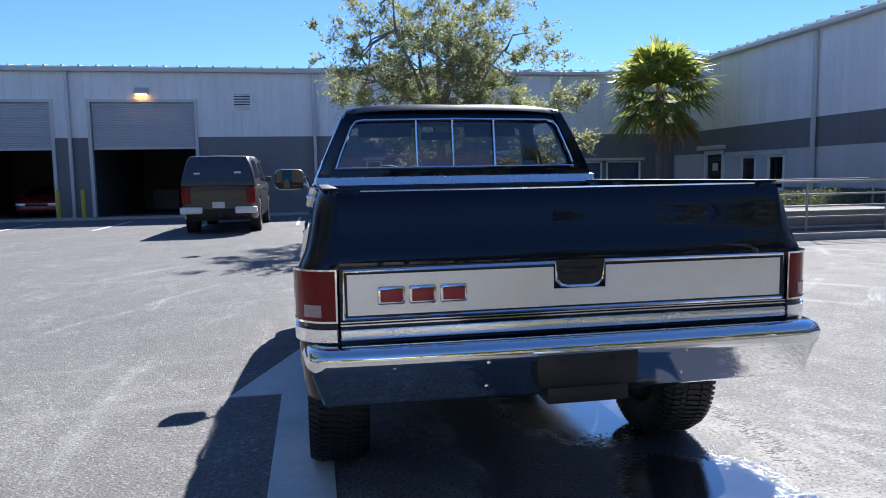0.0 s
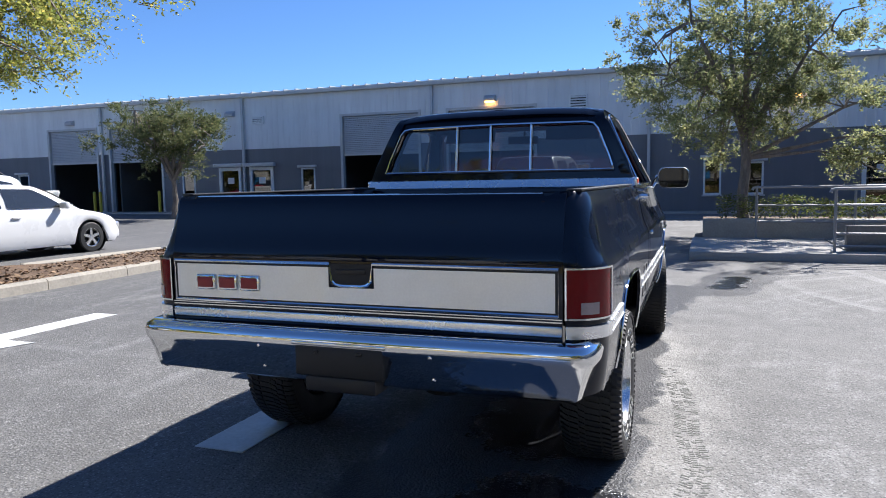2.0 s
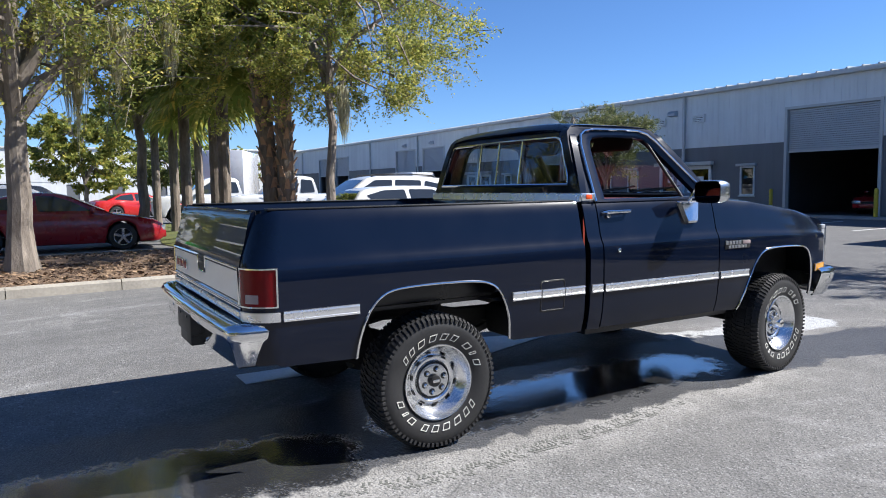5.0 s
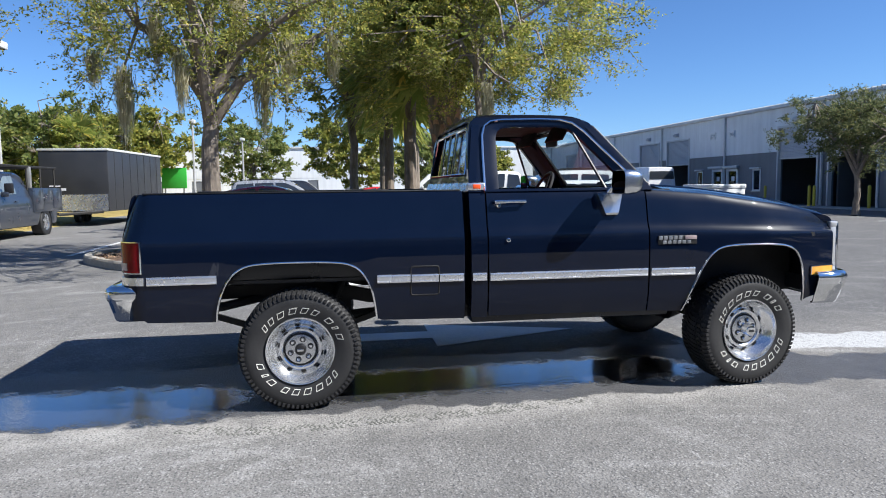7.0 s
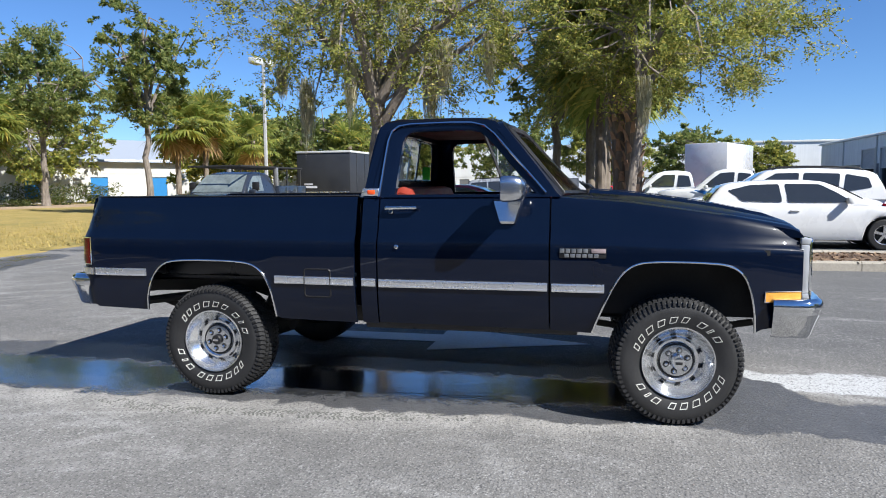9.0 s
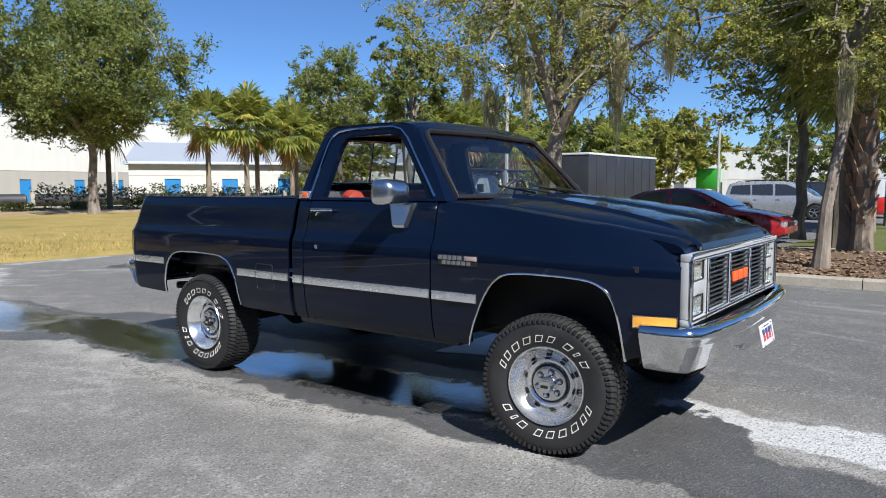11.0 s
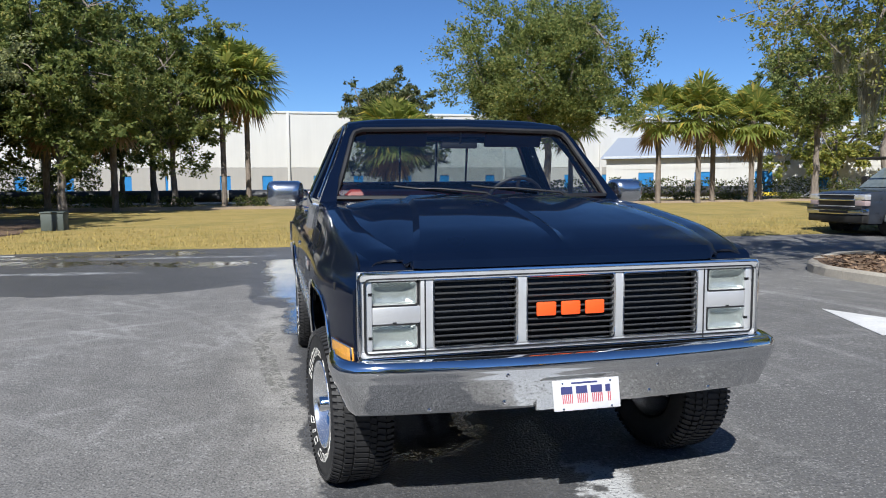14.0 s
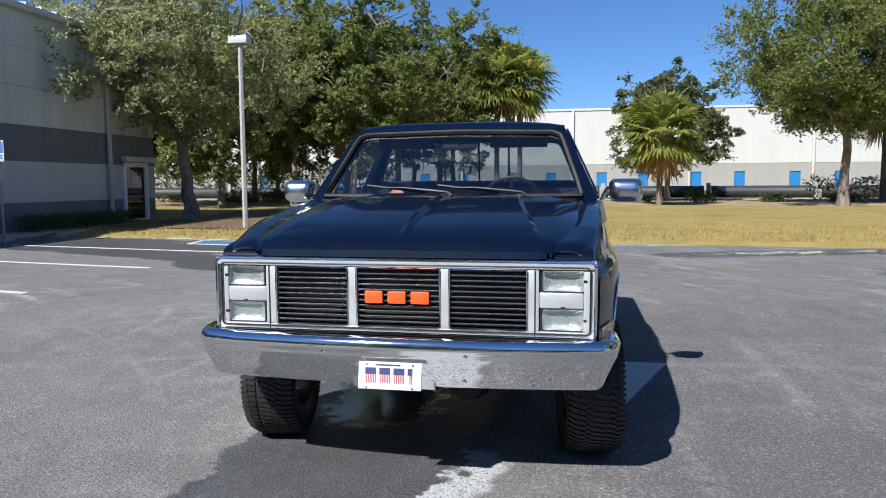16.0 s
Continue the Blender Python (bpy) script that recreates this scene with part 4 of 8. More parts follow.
RAIL = [(0.055, 0.004), (0.065, -0.03), (0.075, -0.05), (0.085, -0.50)]
FENDER_TOP = [(0.03, 0.008), (0.07, 0.010), (0.115, 0.006), (0.118, -0.02)]
for sx in (1, -1):
    rear = [(-0.88 - 0.15 * math.sin(radians(a)), lerp(0.60, 0.59, a / 90), -0.88 - 0.15 * math.sin(radians(a))) for a in (90, 78, 66, 54, 42, 30, 18, 8)]
    cols = rear + straight(-0.88, -0.52, 0.585, 0.575, 4) + over_arch(ARCH_R, -0.485, 0.475) + straight(0.51, 1.03, 0.545, 0.535, 6)
    body_side("bed_side", cols, sx, truck, RAIL)
    body_side("cab_corner", straight(1.073, 1.176, 0.54, 0.535, 2), sx, truck, [(0.02, 0.005)])
    door = body_side("door", straight(1.186, 2.252, 0.545, 0.535, 12), sx, truck, [(0.03, 0.0), (0.035, -0.03)])
    cols = straight(2.262, 2.47, 0.535, 0.525, 3) + over_arch(ARCH_F, 2.505, 3.415) + straight(3.45, 3.60, 0.575, 0.60, 3) + [(3.64, 0.62, 3.64), (3.665, 0.66, 3.665)]
    body_side("front_fender", cols, sx, truck, FENDER_TOP)
    for arch in (ARCH_R, ARCH_F):
        bm = bmesh.new()
        edge_bar(bm, arch, sx)
        part("wheel_arch_trim", bm, CHROME, truck, "polished wheel arch moulding")
    # side moulding, in the lengths between the gaps
    for y0, y1, h in ((-0.87, -0.475, 0.835), (0.48, 0.685, 0.808), (0.693, 0.862, 0.806), (0.870, 1.022, 0.805), (1.080, 1.170, 0.803), (1.192, 2.245, 0.80), (2.27, 2.575, 0.798)):
        bm = bmesh.new()
        rows = []
        n = 8
        for i in range(n + 1):
            y = lerp(y0, y1, i / n)
            rows.append([(sx * (half_width(y, h) + o), y, h + dz) for o, dz in ((-0.004, -0.028), (0.010, -0.025), (0.012, -0.016), (0.008, -0.014), (0.008, 0.013), (0.012, 0.015), (0.010, 0.023), (-0.004, 0.026))])
        vs = sheet(bm, rows)
        bm.faces.new(vs[0])
        bm.faces.new(vs[-1])
        part("side_moulding", bm, ALLOY, truck, "bright side moulding strip")
    # tail lamp round the corner
    def corner_strip(bm, a0, a1, z0, z1, out, n=10, back=True, lean=True):
        rows = []
        for i in range(n + 1):
            a = radians(lerp(a0, a1, i / n))
            nx, ny = math.cos(a), math.sin(a)
            line = []
            for z, o in ((z0, -0.004), (z0, out), (lerp(z0, z1, 0.5), out), (z1, out), (z1, -0.004)):
                line.append((sx * (0.876 + (0.14 + o) * nx), -0.88 - (0.15 + o) * ny, z))
            rows.append(line)
        vs = sheet(bm, rows)
        bm.faces.new(vs[0])
        bm.faces.new(vs[-1])
    lamp = bmesh.new()
    corner_strip(lamp, 8, 88, 0.888, 1.064, 0.006)
    lamp = part("tail_lamp", lamp, RED_LENS, truck, "red tail lamp lens")
    bm = bmesh.new()
    corner_strip(bm, 40, 68, 0.902, 0.945, 0.009)
    part("reversing_lamp", bm, CLEAR_LENS, lamp, "clear reversing lamp lens")
    bm = bmesh.new()
    for z0, z1 in ((0.881, 0.888), (1.064, 1.071)):
        corner_strip(bm, 5, 90, z0, z1, 0.010)
    corner_strip(bm, 5, 8, 0.881, 1.071, 0.010, 2)
    corner_strip(bm, 88, 90.5, 0.881, 1.071, 0.010, 2)
    part("lamp_bezel", bm, CHROME, lamp, "chrome lamp surround")
    bm = bmesh.new()
    corner_strip(bm, 2, 89, 0.812, 0.858, 0.010)
    part("corner_moulding", bm, ALLOY, truck)
    # marker lamp on the front fender
    bm = bmesh.new()
    rows = []
    for i in range(7):
        y = lerp(3.462, 3.655, i / 6)
        rows.append([(sx * (half_width(y, z) + o), y, z) for z, o in ((0.737, -0.003), (0.738, 0.012), (0.792, 0.012), (0.793, -0.003))])
    vs = sheet(bm, rows)
    bm.faces.new(vs[0])
    bm.faces.new(vs[-1])
    marker = part("side_marker", bm, AMBER_LENS, truck, "amber side marker lamp")
    bm = bmesh.new()
    edge = [(3.459, 0.735), (3.658, 0.735), (3.658, 0.795), (3.459, 0.795), (3.459, 0.735)]
    tube(bm, [(sx * (half_width(y, z) + 0.011), y, z) for y, z in edge], 0.004, 6)
    part("marker_frame", bm, CHROME, marker)
    # badge: two rows of plain bright blocks on a black ground, with a pale tip
    bx = half_width(2.45, 1.0)
    bm = bmesh.new()
    box(bm, *sorted((sx * (bx - 0.012), sx * (bx + 0.004))), 2.315, 2.585, 0.976, 1.034, bevel=0.002)
    badge = part("fender_badge", bm, TRIM_BLACK, truck, "black badge with bright metal blocks")
    for y0, n, z0, z1 in ((2.318, 5, 1.007, 1.031), (2.345, 6, 0.980, 1.001)):
        for i in range(n):
            bm = bmesh.new()
            box(bm, *sorted((sx * (bx - 0.002), sx * (bx + 0.009))), y0 + i * 0.034, y0 + i * 0.034 + 0.026, z0, z1, bevel=0.002)
            part("badge_block", bm, GREY_METAL, badge)
    bm = bmesh.new()
    box(bm, *sorted((sx * (bx - 0.002), sx * (bx + 0.009))), 2.50, 2.582, 1.006, 1.031, bevel=0.002)
    part("badge_tip", bm, CLEAR_LENS, badge)
    # door handle, lock, fuel door outline
    bm = bmesh.new()
    hx = half_width(1.3, 1.265)
    tube(bm, [(sx * (hx - 0.01), 1.225, 1.27), (sx * (hx + 0.03), 1.235, 1.27), (sx * (hx + 0.035), 1.34, 1.272), (sx * (hx + 0.03), 1.432, 1.272), (sx * (hx - 0.01), 1.44, 1.272)], [0.012, 0.012, 0.010, 0.010, 0.009], 8)
    spun(bm, [(0.0, 0.017), (0.02, 0.017), (0.026, 0.011), (0.026, 0.001)], 12, "x", (sx * hx, 1.262, 1.248))
    part("door_handle", bm, CHROME, door, "chrome door handle")
    bm = bmesh.new()
    lx = half_width(1.31, 1.03)
    spun(bm, [(-0.01 * sx, 0.014), (0.006 * sx, 0.014), (0.010 * sx, 0.009), (0.010 * sx, 0.001)], 12, "x", (sx * lx, 1.31, 1.03))
    part("door_lock", bm, CHROME, door)
    if sx > 0:
        bm = bmesh.new()
        loop = rounded([(0.688, 0.70), (0.866, 0.70), (0.866, 0.88), (0.688, 0.88)], 0.02, 3)
        edge_bar(bm, loop + loop[:1], sx, 0.0045, -0.001)
        part("fuel_door_gap", bm, TRIM_BLACK, truck, "black fuel door outline")
    # drip rail and door top line
    bm = bmesh.new()
    rail = [(1.178, 1.34), (1.186, 1.55), (1.195, 1.70), (1.215, 1.765), (1.26, 1.795), (1.34, 1.806), (1.6, 1.81), (1.74, 1.806), (1.82, 1.785), (1.89, 1.73), (1.99, 1.62), (2.13, 1.47), (2.23, 1.36)]
    tube(bm, [(sx * (0.946 - (z - 1.335) * 0.45), y, z) for y, z in rail], 0.008, 6)
    part("drip_rail", bm, CHROME, truck, "bright drip rail")
    # side window frame: door top, pillars
    outer = [(1.075, 1.335), (1.080, 1.45), (1.09, 1.60), (1.105, 1.72), (1.125, 1.79), (1.17, 1.828), (1.30, 1.838), (1.55, 1.84), (1.78, 1.836), (1.88, 1.815), (1.945, 1.755), (2.065, 1.62), (2.185, 1.485), (2.315, 1.335), (2.0, 1.335), (1.6, 1.335)]
    hole = [(1.275, 1.352), (1.278, 1.45), (1.283, 1.60), (1.29, 1.69), (1.305, 1.728), (1.335, 1.750), (1.40, 1.757), (1.55, 1.758), (1.72, 1.757), (1.79, 1.745), (1.85, 1.70), (1.965, 1.575), (2.065, 1.462), (2.16, 1.356), (1.9, 1.352), (1.6, 1.352)]
    bm = bmesh.new()
    def at(p, inset):
        return (sx * (0.935 - (p[1] - 1.335) * 0.455 - inset), p[0], p[1])
    sheet(bm, [[at(p, 0.06) for p in outer], [at(p, 0) for p in outer], [at((lerp(a[0], b[0], 0.75), lerp(a[1], b[1], 0.75)), 0.0) for a, b in zip(outer, hole)], [at(p, 0.012) for p in hole], [at(p, 0.06) for p in hole]], closed=True)
    part("window_pillar", bm, PAINT, truck, angle=40)
    # inside lining of the door
    bm = boxes((sx * 0.84 - 0.02, sx * 0.84 + 0.02, 1.2, 2.24, 0.62, 1.325), bevel=0.01)
    part("door_lining", bm, MAROON, door, "maroon vinyl door lining")
    bm = boxes((sx * 0.79 - 0.03, sx * 0.79 + 0.03, 1.4, 1.85, 1.06, 1.11), bevel=0.015)
    part("armrest", bm, MAROON, door)
    bm = bmesh.new()
    tube(bm, [at(p, 0.02) for p in ((1.995, 1.345), (1.90, 1.56), (1.815, 1.745))], 0.010, 6)
    part("vent_window_bar", bm, TRIM_BLACK, door)
    bm = bmesh.new()
    f = [bm.verts.new(at(p, 0.03)) for p in ((2.0, 1.35), (2.15, 1.352), (2.065, 1.46), (1.965, 1.575), (1.855, 1.69), (1.82, 1.74), (1.905, 1.56))]
    bm.faces.new(f)
    part("vent_window", bm, GLASS, door, "clear vent window glass").visible_shadow = False
    # wing mirror on a tapered bracket
    bm = bmesh.new()
    rows = []
    for z, a, b, o in ((1.175, 1.955, 2.055, 0.02), (1.19, 1.945, 2.06, 0.034), (1.31, 1.905, 2.095, 0.034), (1.322, 1.905, 2.095, 0.02)):
        hw = half_width(2.0, z)
        rows.append([(sx * (hw - 0.01), a, z), (sx * (hw + o), a + 0.012, z), (sx * (hw + o), b - 0.012, z), (sx * (hw - 0.01), b, z)])
    vs = sheet(bm, rows, closed=True)
    bm.faces.new(vs[0])
    bm.faces.new(vs[-1])
    bracket = part("mirror_bracket", bm, SATIN, door, "chrome mirror bracket")
    bm = bmesh.new()
    tube(bm, [(sx * 0.965, 2.0, 1.32), (sx * 0.985, 2.01, 1.37), (sx * 1.0, 2.02, 1.40), (sx * 1.03, 2.03, 1.40)], 0.011, 8)
    tube(bm, [(sx * 0.975, 1.98, 1.32), (sx * 0.992, 2.0, 1.35), (sx * 1.02, 2.03, 1.345)], 0.008, 8)
    part("mirror_arm", bm, CHROME, bracket)
    bm = bmesh.new()
    rows = []
    for y, s in ((1.995, 0.96), (2.008, 1.0), (2.04, 1.0), (2.075, 0.95), (2.10, 0.85), (2.118, 0.68), (2.128, 0.42), (2.131, 0.1)):
        ring = rounded([(-0.108 * (0.3 + 0.7 * s), -0.076 * s), (0.108 * (0.3 + 0.7 * s), -0.076 * s), (0.108 * (0.3 + 0.7 * s), 0.076 * s), (-0.108 * (0.3 + 0.7 * s), 0.076 * s)], 0.045 * s + 0.004, 5)
        rows.append([(sx * (1.118 + a), y, 1.385 + b) for a, b in ring])
    vs = sheet(bm, rows, closed=True)
    bm.faces.new(vs[-1])
    shell = part("mirror_shell", bm, SATIN, door, "chrome wing mirror shell")
    bm = bmesh.new()
    ring = rounded([(-0.10, -0.069), (0.10, -0.069), (0.10, 0.069), (-0.10, 0.069)], 0.04, 4)
    prism(bm, [(sx * 1.118 + a, 1.385 + b) for a, b in ring], 1.993, 1.999, "y")
    part("mirror_glass", bm, MIRROR, shell)
    # rubber seals behind the door gaps
    for y in (1.181, 2.257):
        part("door_seal", boxes((min(sx * 0.86, sx * 0.905), max(sx * 0.86, sx * 0.905), y - 0.02, y + 0.02, 0.57, 1.325)), TRIM_BLACK, truck, smooth=False)
    # belt band and marker behind the door
    bm = bmesh.new()
    box(bm, *sorted((sx * 0.915, sx * 0.937)), 1.066, 1.176, 1.345, 1.392, bevel=0.004)
    band = part("belt_end", bm, ALLOY, truck)
    bm = bmesh.new()
    box(bm, *sorted((sx * 0.93, sx * 0.941)), 1.10, 1.15, 1.354, 1.382, bevel=0.003)
    part("belt_reflector", bm, ORANGE if sx > 0 else RED_LENS, band, "faded orange reflector")

# tailgate
GATE_Y = [(0.775, -1.02), (0.79, -1.034), (1.065, -1.034), (1.088, -1.0335), (1.102, -1.031), (1.125, -1.0245), (1.15, -1.016), (1.175, -1.0088), (1.20, -1.0020), (1.23, -0.9955), (1.26, -0.9890), (1.285, -0.9832), (1.305, -0.9772), (1.325, -0.9695), (1.337, -0.960), (1.342, -0.935), (1.335, -0.90), (1.30, -0.895), (0.80, -0.955)]
bm = bmesh.new()
rows = [[(x, y, z) for z, y in GATE_Y] for x in [lerp(-0.866, 0.866, i / 12) for i in range(13)]]
vs = sheet(bm, rows)
bm.faces.new(vs[0])
bm.faces.new(vs[-1])
gate = part("tailgate", bm, PAINT, truck, angle=28)
ZP0, ZP1 = 0.905, 1.050
bm = boxes((-0.840, -0.085, -1.040, -1.03, ZP0, ZP1), (0.118, 0.840, -1.040, -1.03, ZP0, ZP1), (-0.0855, 0.1185, -1.0395, -1.03, ZP0, 0.968))
panel = part("tailgate_panel", bm, GATE_PANEL, gate, "brushed silver tailgate panel", smooth=False)
bm = bmesh.new()
cup = [(-0.079, 1.066), (-0.072, 1.0), (-0.055, 0.982), (-0.03, 0.976), (0.063, 0.976), (0.088, 0.982), (0.105, 1.0), (0.112, 1.066)]
frame_pts = [(-0.852, 0.892), (0.852, 0.892), (0.852, 1.064), (0.112, 1.066)] + cup[::-1][1:-1] + [(-0.079, 1.066), (-0.852, 1.064)]
tube(bm, [(x, -1.038, z) for x, z in frame_pts + frame_pts[:1]], 0.0065, 6)
part("panel_trim", bm, CHROME, gate, "chrome panel surround")
bm = boxes((-0.852, 0.852, -1.0372, -1.03, 0.893, 0.905), (-0.852, -0.840, -1.0372, -1.03, 0.905, 1.05), (0.840, 0.852, -1.0372, -1.03, 0.905, 1.05), (-0.852, -0.085, -1.0372, -1.03, 1.05, 1.063), (0.118, 0.852, -1.0372, -1.03, 1.05, 1.063))
part("panel_stripe", bm, TRIM_BLACK, gate, smooth=False)
bm = bmesh.new()
prism(bm, cup, -1.0412, -1.03, "y")
cupob = part("handle_cup", bm, TRIM_BLACK, gate, "black recessed tailgate handle cup", smooth=False)
bm = boxes((-0.05, 0.083, -1.046, -1.040, 1.025, 1.045), bevel=0.002)
part("latch_handle", bm, BLACK_PAINT, cupob)
bm = boxes((-0.866, 0.866, -1.046, -1.03, 0.818, 0.858), bevel=0.006)
low = part("gate_moulding", bm, ALLOY, gate, "bright lower tailgate moulding")
bm = boxes((-0.866, 0.866, -1.041, -1.03, 0.869, 0.874), (-0.866, 0.866, -1.041, -1.03, 0.880, 0.884))
part("gate_pinstripe", bm, CHROME, gate, smooth=False)
for i in range(3):
    x = -0.735 + i * 0.112
    bm = boxes((x, x + 0.098, -1.050, -1.038, 0.94, 1.005), bevel=0.008)
    blk = part("tailgate_badge", bm, CHROME, gate, "red and chrome badge block")
    bm = boxes((x + 0.01, x + 0.088, -1.053, -1.048, 0.95, 0.995), bevel=0.004)
    part("badge_inlay", bm, RED_BADGE, blk)
# rear sill under the gate
part("rear_sill", boxes((-0.86, 0.86, -1.0, -0.86, 0.66, 0.775), bevel=0.01), PAINT, truck)

# bed
part("bed_floor", boxes((-0.84, 0.84, -0.96, 1.02, 0.78, 0.815)), BLACK_PAINT, truck, "black bed floor")
bm = boxes((-0.86, 0.86, 0.985, 1.03, 0.62, 1.335), bevel=0.008)
part("bed_front_wall", bm, PAINT, truck)
for s in (1, -1):
    part("wheel_tub", boxes((s * 0.76 - 0.12, s * 0.76 + 0.12, -0.5, 0.48, 0.8, 0.98), bevel=0.04), BLACK_PAINT, truck)
    part("rail_cap", boxes((s * 0.885 - 0.03, s * 0.885 + 0.03, -0.90, 1.02, 1.342, 1.352), bevel=0.004), TRIM_BLACK, truck)

part("cab_gap_filler", boxes((-0.78, 0.78, 1.032, 1.072, 0.64, 1.325)), DARK_METAL, truck, smooth=False)

# cab back and roof
bm = bmesh.new()
BACK_O = [(-0.93, 1.335), (-0.91, 1.40), (-0.875, 1.50), (-0.80, 1.66), (-0.755, 1.75), (-0.70, 1.815), (-0.60, 1.845), (0.0, 1.865), (0.60, 1.845), (0.70, 1.815), (0.755, 1.75), (0.80, 1.66), (0.875, 1.50), (0.91, 1.40), (0.93, 1.335), (0.0, 1.335)]
BACK_I = [(-0.795, 1.445), (-0.785, 1.47), (-0.765, 1.53), (-0.715, 1.65), (-0.69, 1.71), (-0.66, 1.745), (-0.61, 1.755), (0.0, 1.762), (0.61, 1.755), (0.66, 1.745), (0.69, 1.71), (0.715, 1.65), (0.765, 1.53), (0.785, 1.47), (0.795, 1.445), (0.0, 1.445)]
def back_y(z):
    return table(z, [(1.335, 1.070), (1.45, 1.082), (1.75, 1.128), (1.82, 1.155), (1.87, 1.20)])
sheet(bm, [[(x, back_y(z) + 0.05, z) for x, z in BACK_O], [(x, back_y(z), z) for x, z in BACK_O], [(x, back_y(z), z) for x, z in BACK_I], [(x, back_y(z) + 0.05, z) for x, z in BACK_I]], closed=True)
part("cab_back", bm, PAINT, truck, angle=40)
part("cab_back_lower", boxes((-0.90, 0.90, 1.075, 1.11, 0.6, 1.335)), PAINT, truck, smooth=False)
bm = bmesh.new()
prism(bm, [(1.046, 1.340), (1.050, 1.346), (1.068, 1.390), (1.078, 1.395), (1.078, 1.340)], -0.925, 0.925, "x")
part("belt_band", bm, ALLOY, truck, "brushed metal band under the rear window")
bm = bmesh.new()
loop = [(x, back_y(z) - 0.004, z) for x, z in BACK_I]
tube(bm, loop + loop[:1], 0.010, 6)
rw = part("rear_window_frame", bm, CHROME, truck, "bright sliding rear window frame")
for x in (-0.27, -0.03, 0.25):
    bm = bmesh.new()
    tube(bm, [(x, back_y(1.45), 1.448), (x, back_y(1.6), 1.6), (x, back_y(1.75), 1.757)], 0.009, 6)
    part("window_bar", bm, CHROME, rw)
for x0, x1 in ((-0.78, -0.27), (-0.27, -0.03), (-0.03, 0.25), (0.25, 0.78)):
    bm = bmesh.new()
    def xw(x, z):
        lim = table(z, [(1.445, 0.79), (1.53, 0.76), (1.70, 0.69), (1.75, 0.65)])
        return max(-lim, min(lim, x))
    sheet(bm, [[(xw(x0, z), back_y(z) + 0.02, z), (xw(x1, z), back_y(z) + 0.02, z)] for z in (1.447, 1.53, 1.62, 1.70, 1.75)])
    part("window_pane", bm, TINTED, rw, "lightly tinted glass").visible_shadow = False
bm = bmesh.new()
rows = []
for i in range(13):
    t = i / 12
    y = lerp(1.17, 1.885, t)
    edge = 0.0 if 0 < i < 12 else -0.012
    row = []
    for j in range(15):
        u = -1 + 2 * j / 14
        z = 1.836 + 0.032 * (1 - u ** 4) - 0.01 * max(0, t - 0.7) / 0.3 + edge
        row.append((u * 0.715, y, z))
    rows.append(row)
first = [(x * 0.985, 1.135, z - 0.035) for x, y, z in rows[0]]
last = [(x * 0.99, 1.935, z - 0.045) for x, y, z in rows[-1]]
sheet(bm, [first] + rows + [last])
part("roof", bm, PAINT, truck, thick=0.02, angle=60)
part("headliner", boxes((-0.70, 0.70, 1.17, 1.88, 1.79, 1.81)), HEADLINER, truck, "dark headliner")

# windscreen
WS_O = [(-0.935, 0.0), (-0.87, 0.30), (-0.80, 0.62), (-0.755, 0.85), (-0.725, 0.95), (-0.66, 1.0), (0.0, 1.035), (0.66, 1.0), (0.725, 0.95), (0.755, 0.85), (0.80, 0.62), (0.87, 0.30), (0.935, 0.0), (0.0, -0.02)]
WS_I = [(-0.835, 0.05), (-0.80, 0.28), (-0.745, 0.60), (-0.71, 0.81), (-0.69, 0.88), (-0.64, 0.92), (0.0, 0.945), (0.64, 0.92), (0.69, 0.88), (0.71, 0.81), (0.745, 0.60), (0.80, 0.28), (0.835, 0.05), (0.0, 0.035)]
def ws(p, d=0.0):
    x, t = p
    bow = lerp(0.13, 0.05, t) * (1 - (x / 0.93) ** 2)
    return (x, lerp(2.312, 1.90, t) + bow + d, lerp(1.335, 1.812, t))
bm = bmesh.new()
sheet(bm, [[ws(p, -0.06) for p in WS_O], [ws(p) for p in WS_O], [ws(p) for p in WS_I], [ws(p, -0.05) for p in WS_I]], closed=True)
part("windscreen_surround", bm, PAINT, truck, angle=45)
bm = bmesh.new()
loop = [ws(p, 0.006) for p in WS_I]
tube(bm, loop + loop[:1], 0.016, 6)
part("windscreen_seal", bm, TRIM_BLACK, truck)
bm = bmesh.new()
bm.faces.new([bm.verts.new(ws(p, -0.01)) for p in WS_I])
bmesh.ops.triangulate(bm, faces=bm.faces)
part("windscreen", bm, SCREEN, truck, "clear curved windscreen glass").visible_shadow = False

